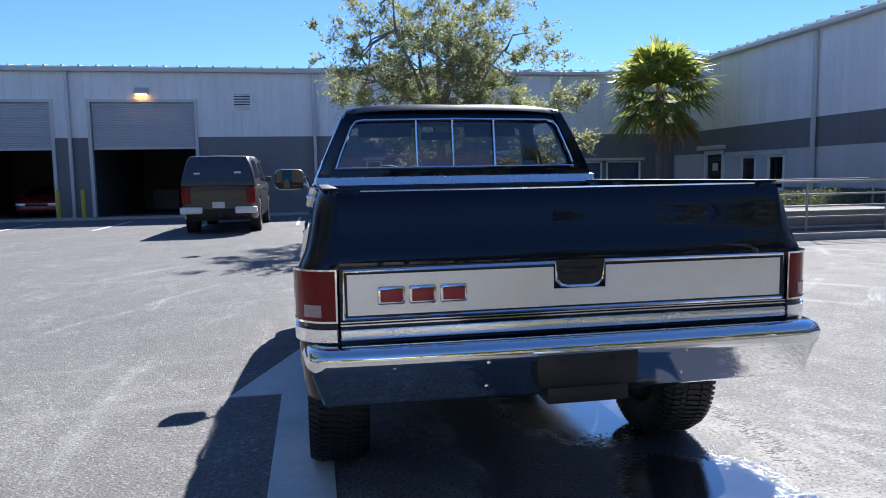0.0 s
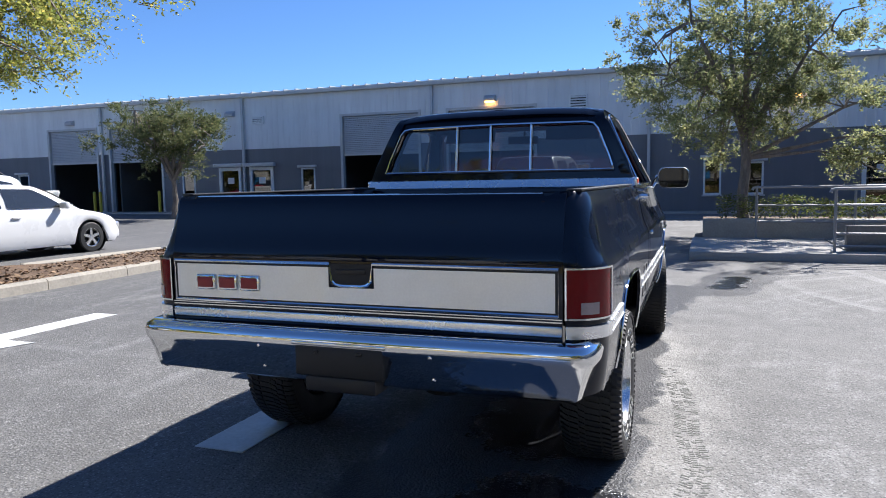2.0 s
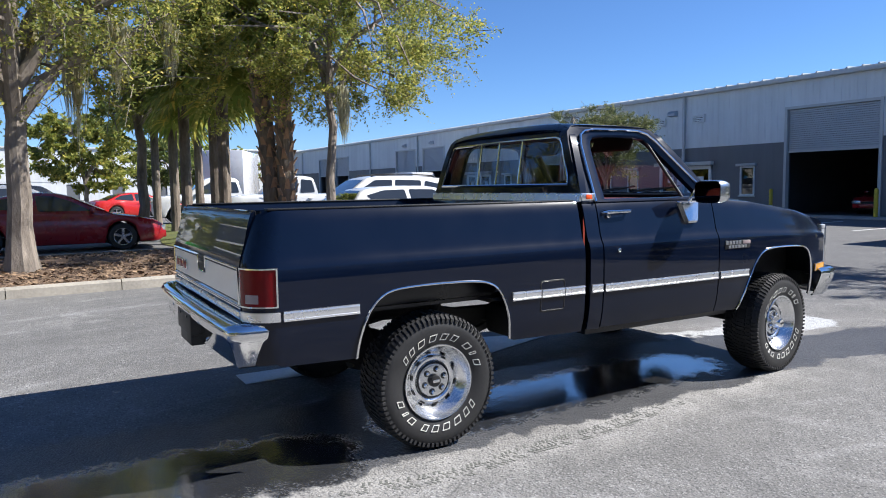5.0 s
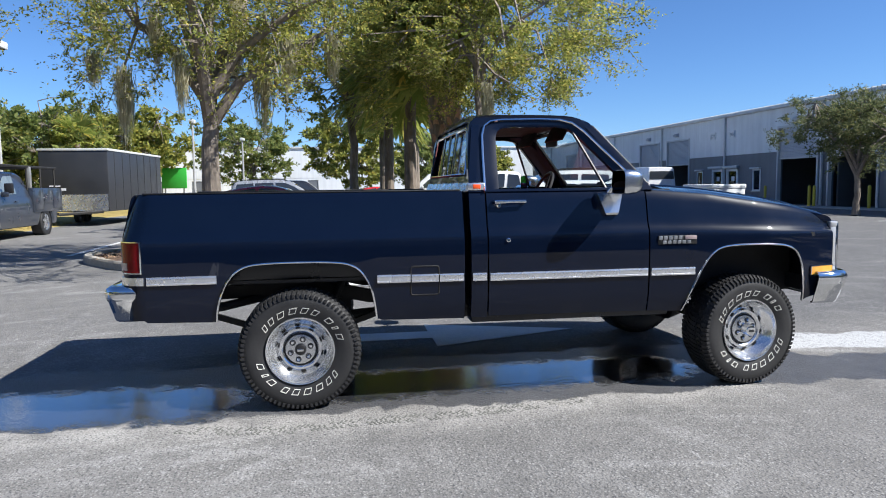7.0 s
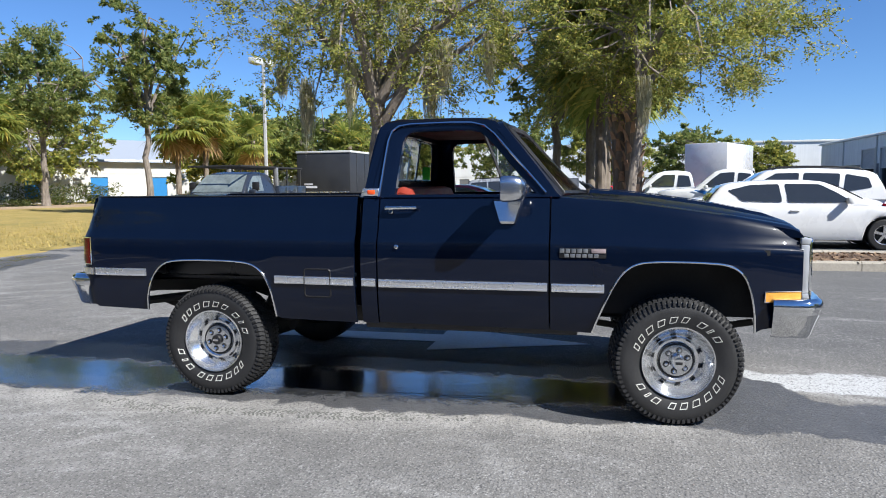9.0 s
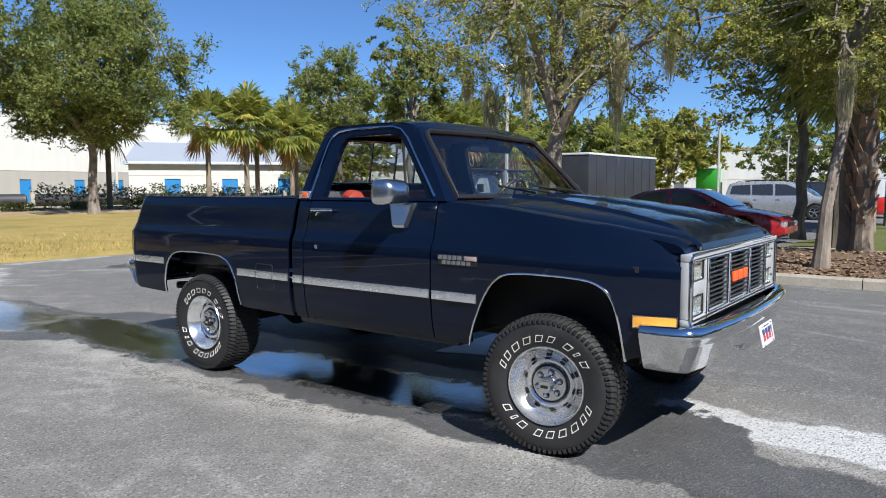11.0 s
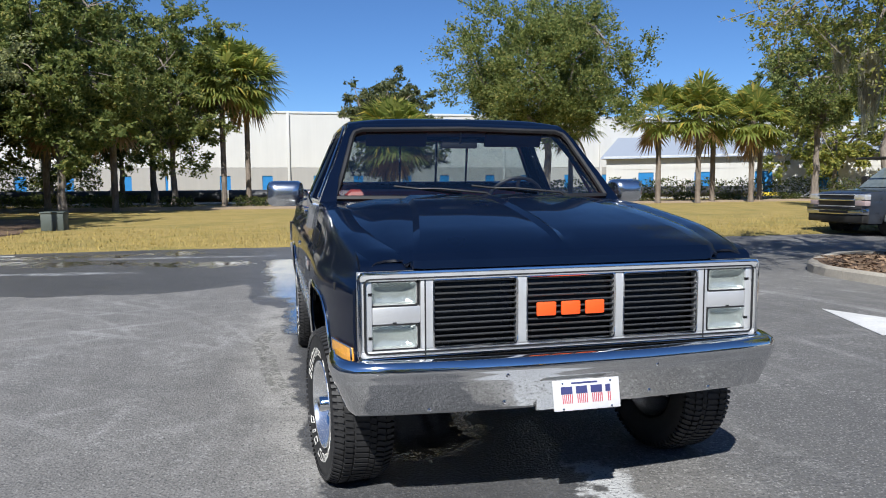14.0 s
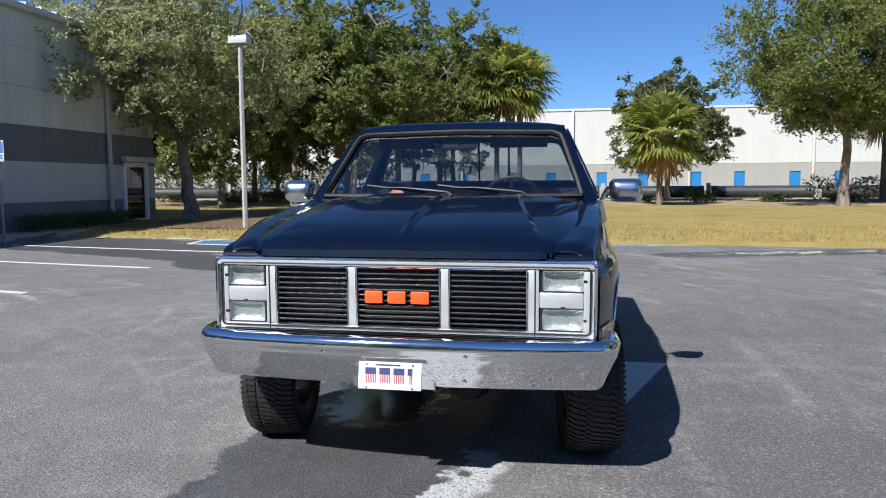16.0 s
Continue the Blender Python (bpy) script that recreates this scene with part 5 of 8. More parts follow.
# bonnet, with a raised middle and a ridge
bm = bmesh.new()
rows = []
YS = [2.47, 2.55, 2.65, 2.8, 2.95, 3.1, 3.25, 3.4, 3.5, 3.57, 3.62, 3.655, 3.68, 3.69]
for y in YS:
    base = table(y, [(2.47, 1.352), (2.8, 1.325), (3.2, 1.268), (3.5, 1.205), (3.62, 1.172), (3.655, 1.155), (3.68, 1.13), (3.69, 1.10)])
    xc = table(y, [(2.47, 0.44), (3.0, 0.50), (3.66, 0.63)])
    fade = table(y, [(2.47, 1), (3.5, 1), (3.66, 0.2), (3.69, 0)])
    half = half_width(y, 1.3) - 0.124
    row = []
    for s in (-1, 1):
        line = [(half, side_top(y) + 0.002 - base), (half - 0.02, max(side_top(y) + 0.012 - base, -0.03)), (lerp(half, xc, 0.5), 0.002), (xc + 0.03, 0.004), (xc, 0.022 * fade), (xc * 0.6, 0.024 * fade), (0.10, 0.023 * fade), (0.03, 0.016 * fade)]
        pts = [(s * x, y, base + dz) for x, dz in line]
        row += pts if s < 0 else [(0.0, y, base + 0.028 * fade)] + pts[::-1]
    rows.append(row)
sheet(bm, rows)
part("bonnet", bm, PAINT, truck, thick=0.015, angle=16)
bm = bmesh.new()
prism(bm, [(3.42, 1.10), (3.42, 1.178), (3.56, 1.152), (3.62, 1.140), (3.652, 1.126), (3.668, 1.108), (3.672, 1.096)], -0.872, 0.872, "x")
part("header_panel", bm, PAINT, truck, angle=50)
part("cowl", boxes((-0.80, 0.80, 2.36, 2.50, 1.30, 1.338), bevel=0.008), BLACK_PAINT, truck, "black cowl under the windscreen")
for s, px in ((1, 0.16), (-1, -0.30)):
    bm = bmesh.new()
    b = Vector((px - 0.20, 2.475, 1.362))
    tip = Vector((px + 0.36, 2.41, 1.425))
    tube(bm, [b, b + Vector((0.03, 0.0, 0.02)), b.lerp(tip, 0.55) + Vector((0, 0.01, 0.012)), tip.lerp(b, 0.25)], [0.010, 0.008, 0.006, 0.005], 6)
    tube(bm, [b.lerp(tip, 0.3) + Vector((0, -0.01, -0.002)), tip], 0.007, 6)
    part("wiper", bm, TRIM_BLACK, truck, "black windscreen wiper")

# nose, grille, lamps
part("nose_panel", boxes((-0.885, 0.885, 3.50, 3.655, 0.70, 1.06), (-0.70, 0.70, 3.50, 3.66, 1.06, 1.115), bevel=0.012), BLACK_PAINT, truck)
part("radiator_support", boxes((-0.86, 0.86, 3.45, 3.66, 0.62, 0.72)), DARK_METAL, truck)
Y0, Y1 = 3.655, 3.705
bars = [(-0.888, 0.888, Y0, Y1 + 0.006, 1.058, 1.094), (-0.888, 0.888, Y0, Y1, 0.748, 0.782)]
for s in (1, -1):
    for a, b, d in ((0.196, 0.238, 0.0), (0.588, 0.640, 0.0), (0.832, 0.888, -0.004)):
        bars.append((min(s * a, s * b), max(s * a, s * b), Y0, Y1 + d - 0.001, 0.782, 1.058))
    bars.append((min(s * 0.640, s * 0.832), max(s * 0.640, s * 0.832), Y0, Y1 - 0.006, 0.886, 0.956))
bm = boxes(*bars, bevel=0.006)
grille = part("grille_frame", bm, SILVER_PAINT, truck, "silver grille and headlamp surround")
for s in (1, -1):
    for z0, z1 in ((0.958, 1.056), (0.784, 0.884)):
        bm = bmesh.new()
        x0, x1 = sorted((s * 0.648, s * 0.840))
        rows = []
        for y, g in ((3.684, 0.0), (3.686, 0.006), (3.672, 0.016), (3.662, 0.045)):
            rows.append([(x, y, z) for x, z in rounded([(x0 + g, z0 + g * 0.6), (x1 - g, z0 + g * 0.6), (x1 - g, z1 - g * 0.6), (x0 + g, z1 - g * 0.6)], 0.014, 3)])
        vs = sheet(bm, rows, closed=True)
        bm.faces.new(vs[-1])
        lampob = part("headlight", bm, HEADLAMP, truck, "rectangular headlight with a clear fluted lens")
        bm = bmesh.new()
        prism(bm, rounded([(x0 + 0.006, z0 + 0.006), (x1 - 0.006, z0 + 0.006), (x1 - 0.006, z1 - 0.006), (x0 + 0.006, z1 - 0.006)], 0.014, 3), 3.684, 3.690, "y")
        part("lens", bm, GLASS, lampob, "clear glass lens").visible_shadow = False
        bm = bmesh.new()
        edge = rounded([(x0, z0), (x1, z0), (x1, z1), (x0, z1)], 0.014, 3)
        tube(bm, [(x, 3.693, z) for x, z in edge + edge[:1]], 0.0045, 6)
        part("lamp_gasket", bm, TRIM_BLACK, lampob)
        for ax, az in (((x0 + x1) / 2, z1 + 0.004), (x1 if s > 0 else x0, (z0 + z1) / 2)):
            part("lamp_adjuster", boxes((ax - 0.008, ax + 0.008, 3.69, 3.70, az - 0.006, az + 0.006)), TRIM_BLACK, lampob, smooth=False)
    bm = bmesh.new()
    tube(bm, [(s * 0.622, 3.706, 0.755), (s * 0.622, 3.706, 1.086)], 0.003, 6)
    part("bezel_gap", bm, TRIM_BLACK, grille)
for pts, r, mt, nm in (([(-0.884, 0.752), (0.884, 0.752), (0.884, 1.090), (-0.884, 1.090)], 0.0075, CHROME, "outer_trim"), ([(-0.862, 0.772), (0.862, 0.772), (0.862, 1.068), (-0.862, 1.068)], 0.0045, TRIM_BLACK, "trim_groove")):
    bm = bmesh.new()
    edge = rounded(pts, 0.022, 3)
    tube(bm, [(x, 3.709, z) for x, z in edge + edge[:1]], r, 6)
    part(nm, bm, mt, grille)
for x0, x1 in ((-0.588, -0.238), (-0.196, 0.196), (0.238, 0.588)):
    bm = bmesh.new()
    edge = rounded([(x0, 0.783), (x1, 0.783), (x1, 1.057), (x0, 1.057)], 0.012, 2)
    tube(bm, [(x, 3.705, z) for x, z in edge + edge[:1]], 0.0045, 6)
    part("opening_trim", bm, CHROME, grille)
slat_me = None
for x0, x1 in ((-0.588, -0.238), (-0.196, 0.196), (0.238, 0.588)):
    for i in range(11):
        z = 0.790 + i * 0.0245
        bm = bmesh.new()
        prism(bm, [(3.665, z + 0.006), (3.697, z + 0.010), (3.699, z + 0.014), (3.695, z + 0.018), (3.665, z + 0.012)], x0 + 0.001, x1 - 0.001, "x")
        part("grille_slat", bm, mat("grille_black", (0.075, 0.076, 0.078), 0.28, 0.5) if slat_me is None else slat_me, grille, smooth=False)
        slat_me = slat_me or bpy.data.materials["grille_black"]
for i in range(3):
    x = 0.155 - i * 0.108
    bm = boxes((x - 0.086, x, 3.70, 3.714, 0.890, 0.948), bevel=0.006)
    part("grille_badge", bm, ORANGE, grille, "orange badge block")


def bumper(name, pathpts, prof, label):
    """A chrome bumper: prof of (outward, z) carried along a plan path; outward is to the right of the path."""
    bm = bmesh.new()
    pts = [Vector((x, y, 0)) for x, y in pathpts]
    rows = []
    for i, p in enumerate(pts):
        way = (pts[min(i + 1, len(pts) - 1)] - pts[max(i - 1, 0)]).normalized()
        out = Vector((way.y, -way.x, 0))
        rows.append([tuple(p + out * o + Vector((0, 0, z))) for o, z in prof])
    sheet(bm, rows)
    return part(name, bm, BUMPER_CHROME, truck, label, thick=0.008, angle=50)


def bow(w, y_mid, y_end, y_tip, sgn):
    """Plan of a bumper from +x to -x or back."""
    half = [(w, y_tip), (w + 0.005, lerp(y_tip, y_end, 0.4)), (w - 0.005, lerp(y_tip, y_end, 0.75)), (w - 0.03, y_end), (w - 0.08, lerp(y_end, y_mid, 0.35)), (w * 0.75, lerp(y_end, y_mid, 0.62)), (w * 0.5, lerp(y_end, y_mid, 0.85)), (w * 0.25, y_mid)]
    full = half + [(0.0, y_mid)] + [(-x, y) for x, y in half[::-1]]
    return full if sgn > 0 else full[::-1]


fb = bumper("front_bumper", bow(0.985, 3.835, 3.735, 3.50, 1), [(-0.06, 0.752), (-0.02, 0.758), (0.0, 0.745), (0.010, 0.72), (0.006, 0.695), (-0.002, 0.680), (0.0, 0.672), (-0.004, 0.665), (-0.052, 0.545), (-0.066, 0.530), (-0.08, 0.532)], "chrome front bumper")
rb = bumper("rear_bumper", bow(0.99, -1.145, -1.115, -0.885, -1), [(-0.09, 0.802), (-0.03, 0.808), (-0.004, 0.795), (0.008, 0.77), (0.002, 0.735), (-0.004, 0.725), (-0.012, 0.715), (-0.05, 0.60), (-0.075, 0.585), (-0.09, 0.59)], "chrome rear bumper")


def bolts(ob, spots, y, sgn):
    for x, z in spots:
        bm = bmesh.new()
        yy = y(x, z)
        spun(bm, [(yy - sgn * 0.01, 0.011), (yy + sgn * 0.004, 0.010), (yy + sgn * 0.009, 0.006), (yy + sgn * 0.010, 0.0005)], 10, "y", (x, 0, z))
        part("bumper_bolt", bm, CHROME, ob)


bolts(fb, [(0.80, 0.690), (0.32, 0.688), (-0.33, 0.688), (-0.80, 0.690), (0.32, 0.565), (-0.32, 0.565), (0.62, 0.548), (-0.62, 0.548)], lambda x, z: 3.838 - 0.10 * (abs(x) / 0.95) ** 2.2 - (0.046 if z < 0.6 else 0.0), 1)
bolts(rb, [(-0.69, 0.735), (-0.36, 0.735), (0.39, 0.735), (0.71, 0.735), (-0.68, 0.64), (-0.36, 0.64), (0.39, 0.64), (0.71, 0.64)], lambda x, z: -1.147 + 0.03 * (abs(x) / 0.95) ** 2 + (0.043 if z < 0.7 else 0.004), -1)
# front plate: a white show plate with coloured bars
bm = boxes((-0.19, 0.19, 3.72, 3.792, 0.520, 0.655), bevel=0.006)
part("plate_recess", bm, BUMPER_CHROME, fb)
bm = boxes((-0.152, 0.152, 3.808, 3.816, 0.510, 0.660), bevel=0.003)
plate = part("show_plate", bm, WHITE_PLATE, fb, "white show plate with blue and red bars")
part("plate_bar", boxes((-0.05, 0.07, 3.816, 3.818, 0.640, 0.648)), BLUE_INK, plate, smooth=False)
for i in range(4):
    x = 0.118 - i * 0.068
    w = 0.052 if i < 3 else 0.022
    strokes = [(x - w, x, 0.592, 0.628)]
    part("plate_bar", boxes(*[(a, b, 3.816, 3.818, c, d) for a, b, c, d in strokes]), BLUE_INK, plate, smooth=False)
    stripes = [(x - w + j * 0.0085, x - w + j * 0.0085 + 0.004, 3.816, 3.818, 0.545, 0.590) for j in range(int(w / 0.0085))]
    for s in stripes:
        part("plate_bar", boxes(s), RED_INK, plate, smooth=False)
for x, z in ((0.11, 0.645), (-0.11, 0.645), (0.11, 0.52), (-0.11, 0.52)):
    bm = bmesh.new()
    spun(bm, [(3.815, 0.006), (3.819, 0.005), (3.82, 0.0005)], 8, "y", (x, 0, z))
    part("plate_screw", bm, CHROME, plate)
plate.matrix_world = pose(0, 3.846, 0.650, 11) @ Matrix.Diagonal((0.94, 1, 0.80, 1)) @ pose(0, -3.808, -0.655)
# rear plate box
bm = boxes((-0.185, 0.20, -1.152, -1.03, 0.628, 0.752), (-0.145, 0.165, -1.145, -1.03, 0.565, 0.628), bevel=0.008)
pb = part("plate_box", bm, TRIM_BLACK, rb, "black empty number plate box")
part("plate_box_trim", boxes((-0.20, 0.215, -1.156, -1.10, 0.752, 0.768), bevel=0.005), BUMPER_CHROME, rb)
for x in (-0.09, 0.10):
    part("plate_clip", boxes((x - 0.012, x + 0.012, -1.157, -1.15, 0.722, 0.735), bevel=0.002), BLACK_PAINT, pb)


# ---- wheels ----
def tyre_mesh():
    bm = bmesh.new()
    w = 0.135
    prof = [(-0.10, 0.205), (-0.118, 0.215), (-0.132, 0.25), (-0.138, 0.30), (-0.132, 0.340), (-0.118, 0.358), (-0.09, 0.366), (-0.04, 0.369), (0.0, 0.370),
            (0.04, 0.369), (0.09, 0.366), (0.118, 0.358), (0.132, 0.340), (0.138, 0.30), (0.132, 0.25), (0.118, 0.215), (0.10, 0.205)]
    spun(bm, prof, 56, "x")
    return bm


def tread_mesh():
    bm = bmesh.new()
    rng = random.Random(4)
    n = 76
    for k in range(n):
        a = 2 * math.pi * k / n
        for x0, x1, r0, r1, da, wa in ((0.098, 0.139, 0.335, 0.374, 0.0, 0.044), (-0.139, -0.098, 0.335, 0.374, 0.5, 0.044), (0.055, 0.092, 0.360, 0.377, 0.3, 0.050), (-0.092, -0.055, 0.360, 0.377, 0.8, 0.050), (-0.02, 0.045, 0.36, 0.377, 0.1, 0.048), (-0.05, -0.025, 0.36, 0.377, 0.6, 0.05)):
            th = a + da * 2 * math.pi / n
            vs = []
            for x, tw in ((x0, -0.006), (x1, 0.006)):
                for r in (r0, r1 if abs(x) < 0.12 else r1 - 0.018):
                    for t in (-wa / 2, wa / 2):
                        q = th + (t + tw * 2) * 1.0
                        vs.append(bm.verts.new((x, r * math.cos(q), r * math.sin(q))))
            for f in ((0, 1, 3, 2), (4, 6, 7, 5), (0, 4, 5, 1), (2, 3, 7, 6), (0, 2, 6, 4), (1, 5, 7, 3)):
                bm.faces.new([vs[i] for i in f])
    return bm


def mark_mesh(turn):
    """Raised white outlined slanting blocks where the sidewall carries writing, one mesh each."""
    marks = []
    for base in (90, 270):
        for off, wide in ((-54, 7), (-41.5, 9), (-26, 11), (-9, 11), (7, 10), (22, 9), (44, 10), (57, 4), (71, 9)):
            c = radians(base + turn - off)
            hw = radians(wide * 0.45)
            t = 0.0040
            ri, ro = 0.237, 0.274
            bm = bmesh.new()
            marks.append(bm)
            for a0, a1, r0, r1 in ((-hw, hw, ri, ri + t), (-hw, hw, ro - t, ro), (-hw, -hw + t / 0.25, ri, ro), (hw - t / 0.25, hw, ri, ro)):
                vs = []
                for d in (0.0, 0.0025):
                    for r in (r0, r1):
                        for a in (a0, a1):
                            q = c + a - (r - 0.255) * 1.6
                            x = table(r, [(0.215, 0.118), (0.25, 0.132), (0.30, 0.138)]) + 0.0012
                            vs.append(bm.verts.new((x + d, r * math.cos(q), r * math.sin(q))))
                for f in ((0, 1, 3, 2), (4, 6, 7, 5), (0, 4, 5, 1), (2, 3, 7, 6), (0, 2, 6, 4), (1, 5, 7, 3)):
                    bm.faces.new([vs[i] for i in f])
    return marks


def rim_mesh():
    """A deep-dished steel rim: rolled lip, conical wall, a raised slotted ring."""
    bm = bmesh.new()
    spun(bm, [(-0.11, 0.20), (0.09, 0.20), (0.112, 0.206), (0.123, 0.212), (0.129, 0.209), (0.127, 0.203), (0.116, 0.198), (0.102, 0.192), (0.076, 0.170), (0.054, 0.152), (0.042, 0.144),
              (0.044, 0.139), (0.055, 0.135), (0.062, 0.128), (0.062, 0.116), (0.055, 0.106), (0.040, 0.098), (0.038, 0.0)], 56, "x")
    return bm


def wheel(parent, cx, cy, steer, turn, locking):
    sx = 1 if cx > 0 else -1
    w = new("wheel")
    w.parent = parent
    w.matrix_local = pose(cx, cy, R_TYRE - 0.006, 0, 0, steer) @ (Matrix.Identity(4) if sx > 0 else pose(0, 0, 0, 0, 0, 180))
    w["label"] = "dished steel wheel with an all-terrain tyre"
    part("tyre", tyre_mesh(), RUBBER, w, "black tyre with white raised sidewall marks")
    part("tread", tread_mesh(), RUBBER, w, smooth=False)
    for bm in mark_mesh(turn):
        part("sidewall_mark", bm, WHITE_LETTER, w, "raised white outlined block", smooth=False)
    part("rim", rim_mesh(), STEEL, w, "polished dished steel rim", angle=25)
    for k in range(10):
        bm = bmesh.new()
        m = Matrix.Rotation(2 * math.pi * k / 10 + 0.1, 4, "X")
        ring = rounded([(-0.015, 0.128), (0.015, 0.128), (0.014, 0.141), (-0.014, 0.141)], 0.005, 2)
        prism(bm, ring, 0.042, 0.0595, "x")
        bmesh.ops.transform(bm, matrix=m, verts=bm.verts)
        part("rim_slot", bm, TRIM_BLACK, w, smooth=False)
    bm = bmesh.new()
    spun(bm, [(0.034, 0.097), (0.062, 0.095), (0.069, 0.090), (0.071, 0.082), (0.069, 0.040), (0.069, 0.0005)], 36, "x")
    plate = part("hub_plate", bm, SATIN, w, "grey hub plate round the nuts")
    bm = bmesh.new()
    tube(bm, [(0.058, 0.099 * math.cos(a), 0.099 * math.sin(a)) for a in (2 * math.pi * k / 36 for k in range(37))], 0.0035, 6)
    part("hub_groove", bm, TRIM_BLACK, plate)
    for k in range(6):
        a = 2 * math.pi * k / 6 + 0.3
        bm = bmesh.new()
        spun(bm, [(0.069, 0.019), (0.0715, 0.0185), (0.0715, 0.012)], 14, "x", (0, 0.064 * math.cos(a), 0.064 * math.sin(a)))
        part("nut_well", bm, TRIM_BLACK, plate)
        bm = bmesh.new()
        spun(bm, [(0.066, 0.0125), (0.086, 0.0115), (0.091, 0.006), (0.091, 0.0005)], 6, "x", (0, 0.064 * math.cos(a), 0.064 * math.sin(a)))
        part("wheel_nut", bm, CHROME, w)
    bm = bmesh.new()
    if locking:
        spun(bm, [(0.055, 0.044), (0.095, 0.043), (0.102, 0.039), (0.128, 0.038), (0.136, 0.033), (0.138, 0.02), (0.138, 0.0005)], 24, "x")
    else:
        spun(bm, [(0.066, 0.036), (0.084, 0.035), (0.092, 0.030), (0.095, 0.018), (0.095, 0.0005)], 24, "x")
    hub = part("hub", bm, CHROME if locking else TRIM_BLACK, w, "chrome locking hub" if locking else "black centre cap")
    bm = bmesh.new()
    d = 0.138 if locking else 0.0945
    box(bm, d, d + 0.003, -0.020, 0.020, -0.008, 0.008, bevel=0.001)
    part("hub_mark", bm, TRIM_BLACK if locking else CHROME, hub)
    return w


wheel(truck, 0.862, 0.0, 0, 0, False)
wheel(truck, -0.862, 0.0, 0, 40, False)
wheel(truck, 0.868, 2.985, 7, 15, True)
wheel(truck, -0.868, 2.985, 7, 70, True)

# ---- under the truck ----
for s in (1, -1):
    bm = bmesh.new()
    tube(bm, [(s * 0.43, -0.95, 0.66), (s * 0.43, -0.4, 0.68), (s * 0.43, 0.0, 0.72), (s * 0.43, 0.45, 0.62), (s * 0.43, 2.4, 0.58), (s * 0.41, 2.95, 0.68), (s * 0.41, 3.62, 0.64)], 0.06, 4)
    part("frame_rail", bm, DARK_METAL, truck)
    bm = bmesh.new()
    tube(bm, [(s * 0.52, -0.66, 0.56), (s * 0.52, -0.3, 0.44), (s * 0.52, 0.0, 0.40), (s * 0.52, 0.35, 0.46), (s * 0.52, 0.62, 0.55)], 0.026, 4)
    part("leaf_spring", bm, DARK_METAL, truck)
    bm = bmesh.new()
    tube(bm, [(s * 0.40, 2.4, 0.50), (s * 0.40, 2.98, 0.42), (s * 0.40, 3.5, 0.52)], 0.026, 4)
    part("leaf_spring", bm, DARK_METAL, truck)
    bm = bmesh.new()
    tube(bm, [(s * 0.56, 0.12, 0.42), (s * 0.50, 0.30, 0.80)], 0.028, 8)
    part("shock_absorber", bm, DARK_METAL, truck)
    # inner arch liners
    part("arch_liner", boxes((s * 0.68 - 0.02, s * 0.68 + 0.02, 2.44, 3.48, 0.60, 1.12)), DARK_METAL, truck, smooth=False)
    part("arch_roof", boxes((min(s * 0.66, s * 0.96), max(s * 0.66, s * 0.96), 2.44, 3.48, 1.0, 1.03)), DARK_METAL, truck, smooth=False)
    part("splash_plate", boxes((min(s * 0.62, s * 0.955), max(s * 0.62, s * 0.955), 2.40, 2.43, 0.56, 1.15)), DARK_METAL, truck, smooth=False)
    part("rocker", boxes((min(s * 0.80, s * 0.955), max(s * 0.80, s * 0.955), 1.08, 2.42, 0.50, 0.575), bevel=0.012), BLACK_PAINT, truck)
bm = bmesh.new()
tube(bm, [(-0.72, 0.0, 0.37), (0.72, 0.0, 0.37)], 0.05, 10)
spun(bm, [(-0.16, 0.02), (-0.13, 0.11), (0.0, 0.155), (0.13, 0.11), (0.16, 0.02)], 16, "y", (0.02, 0.0, 0.37))
part("rear_axle", bm, DARK_METAL, truck)
bm = bmesh.new()
tube(bm, [(-0.72, 2.985, 0.37), (0.72, 2.985, 0.37)], 0.045, 10)
spun(bm, [(-0.15, 0.02), (-0.12, 0.10), (0.0, 0.14), (0.12, 0.10), (0.15, 0.02)], 16, "y", (-0.22, 2.985, 0.37))
part("front_axle", bm, DARK_METAL, truck)
bm = bmesh.new()
tube(bm, [(0.02, 0.1, 0.40), (0.05, 1.6, 0.52)], 0.035, 8)
part("propshaft", bm, DARK_METAL, truck)
bm = bmesh.new()
tube(bm, [(0.30, 2.3, 0.52), (0.32, 1.0, 0.50), (0.36, 0.5, 0.62), (0.36, -0.1, 0.66), (0.55, -0.5, 0.60), (0.72, -0.75, 0.58)], 0.03, 8)
part("exhaust_pipe", bm, DARK_METAL, truck)
part("gearbox", boxes((-0.22, 0.24, 1.35, 2.3, 0.42, 0.66), bevel=0.05), DARK_METAL, truck)
part("engine", boxes((-0.34, 0.34, 2.4, 3.3, 0.50, 1.08), bevel=0.05), DARK_METAL, truck)
part("fuel_tank", boxes((0.50, 0.78, 0.62, 1.9, 0.50, 0.70), bevel=0.04), DARK_METAL, truck)
bm = bmesh.new()
tube(bm, [(-0.50, 3.3, 0.45), (0.50, 3.3, 0.45)], 0.02, 8)
tube(bm, [(-0.43, -0.95, 0.66), (0.43, -0.95, 0.66)], 0.05, 6)
part("cross_bar", bm, DARK_METAL, truck)
part("cab_floor", boxes((-0.86, 0.86, 1.09, 2.42, 0.56, 0.62)), DARK_METAL, truck, smooth=False)
part("firewall", boxes((-0.80, 0.80, 2.36, 2.41, 0.60, 1.31)), DARK_METAL, truck, smooth=False)

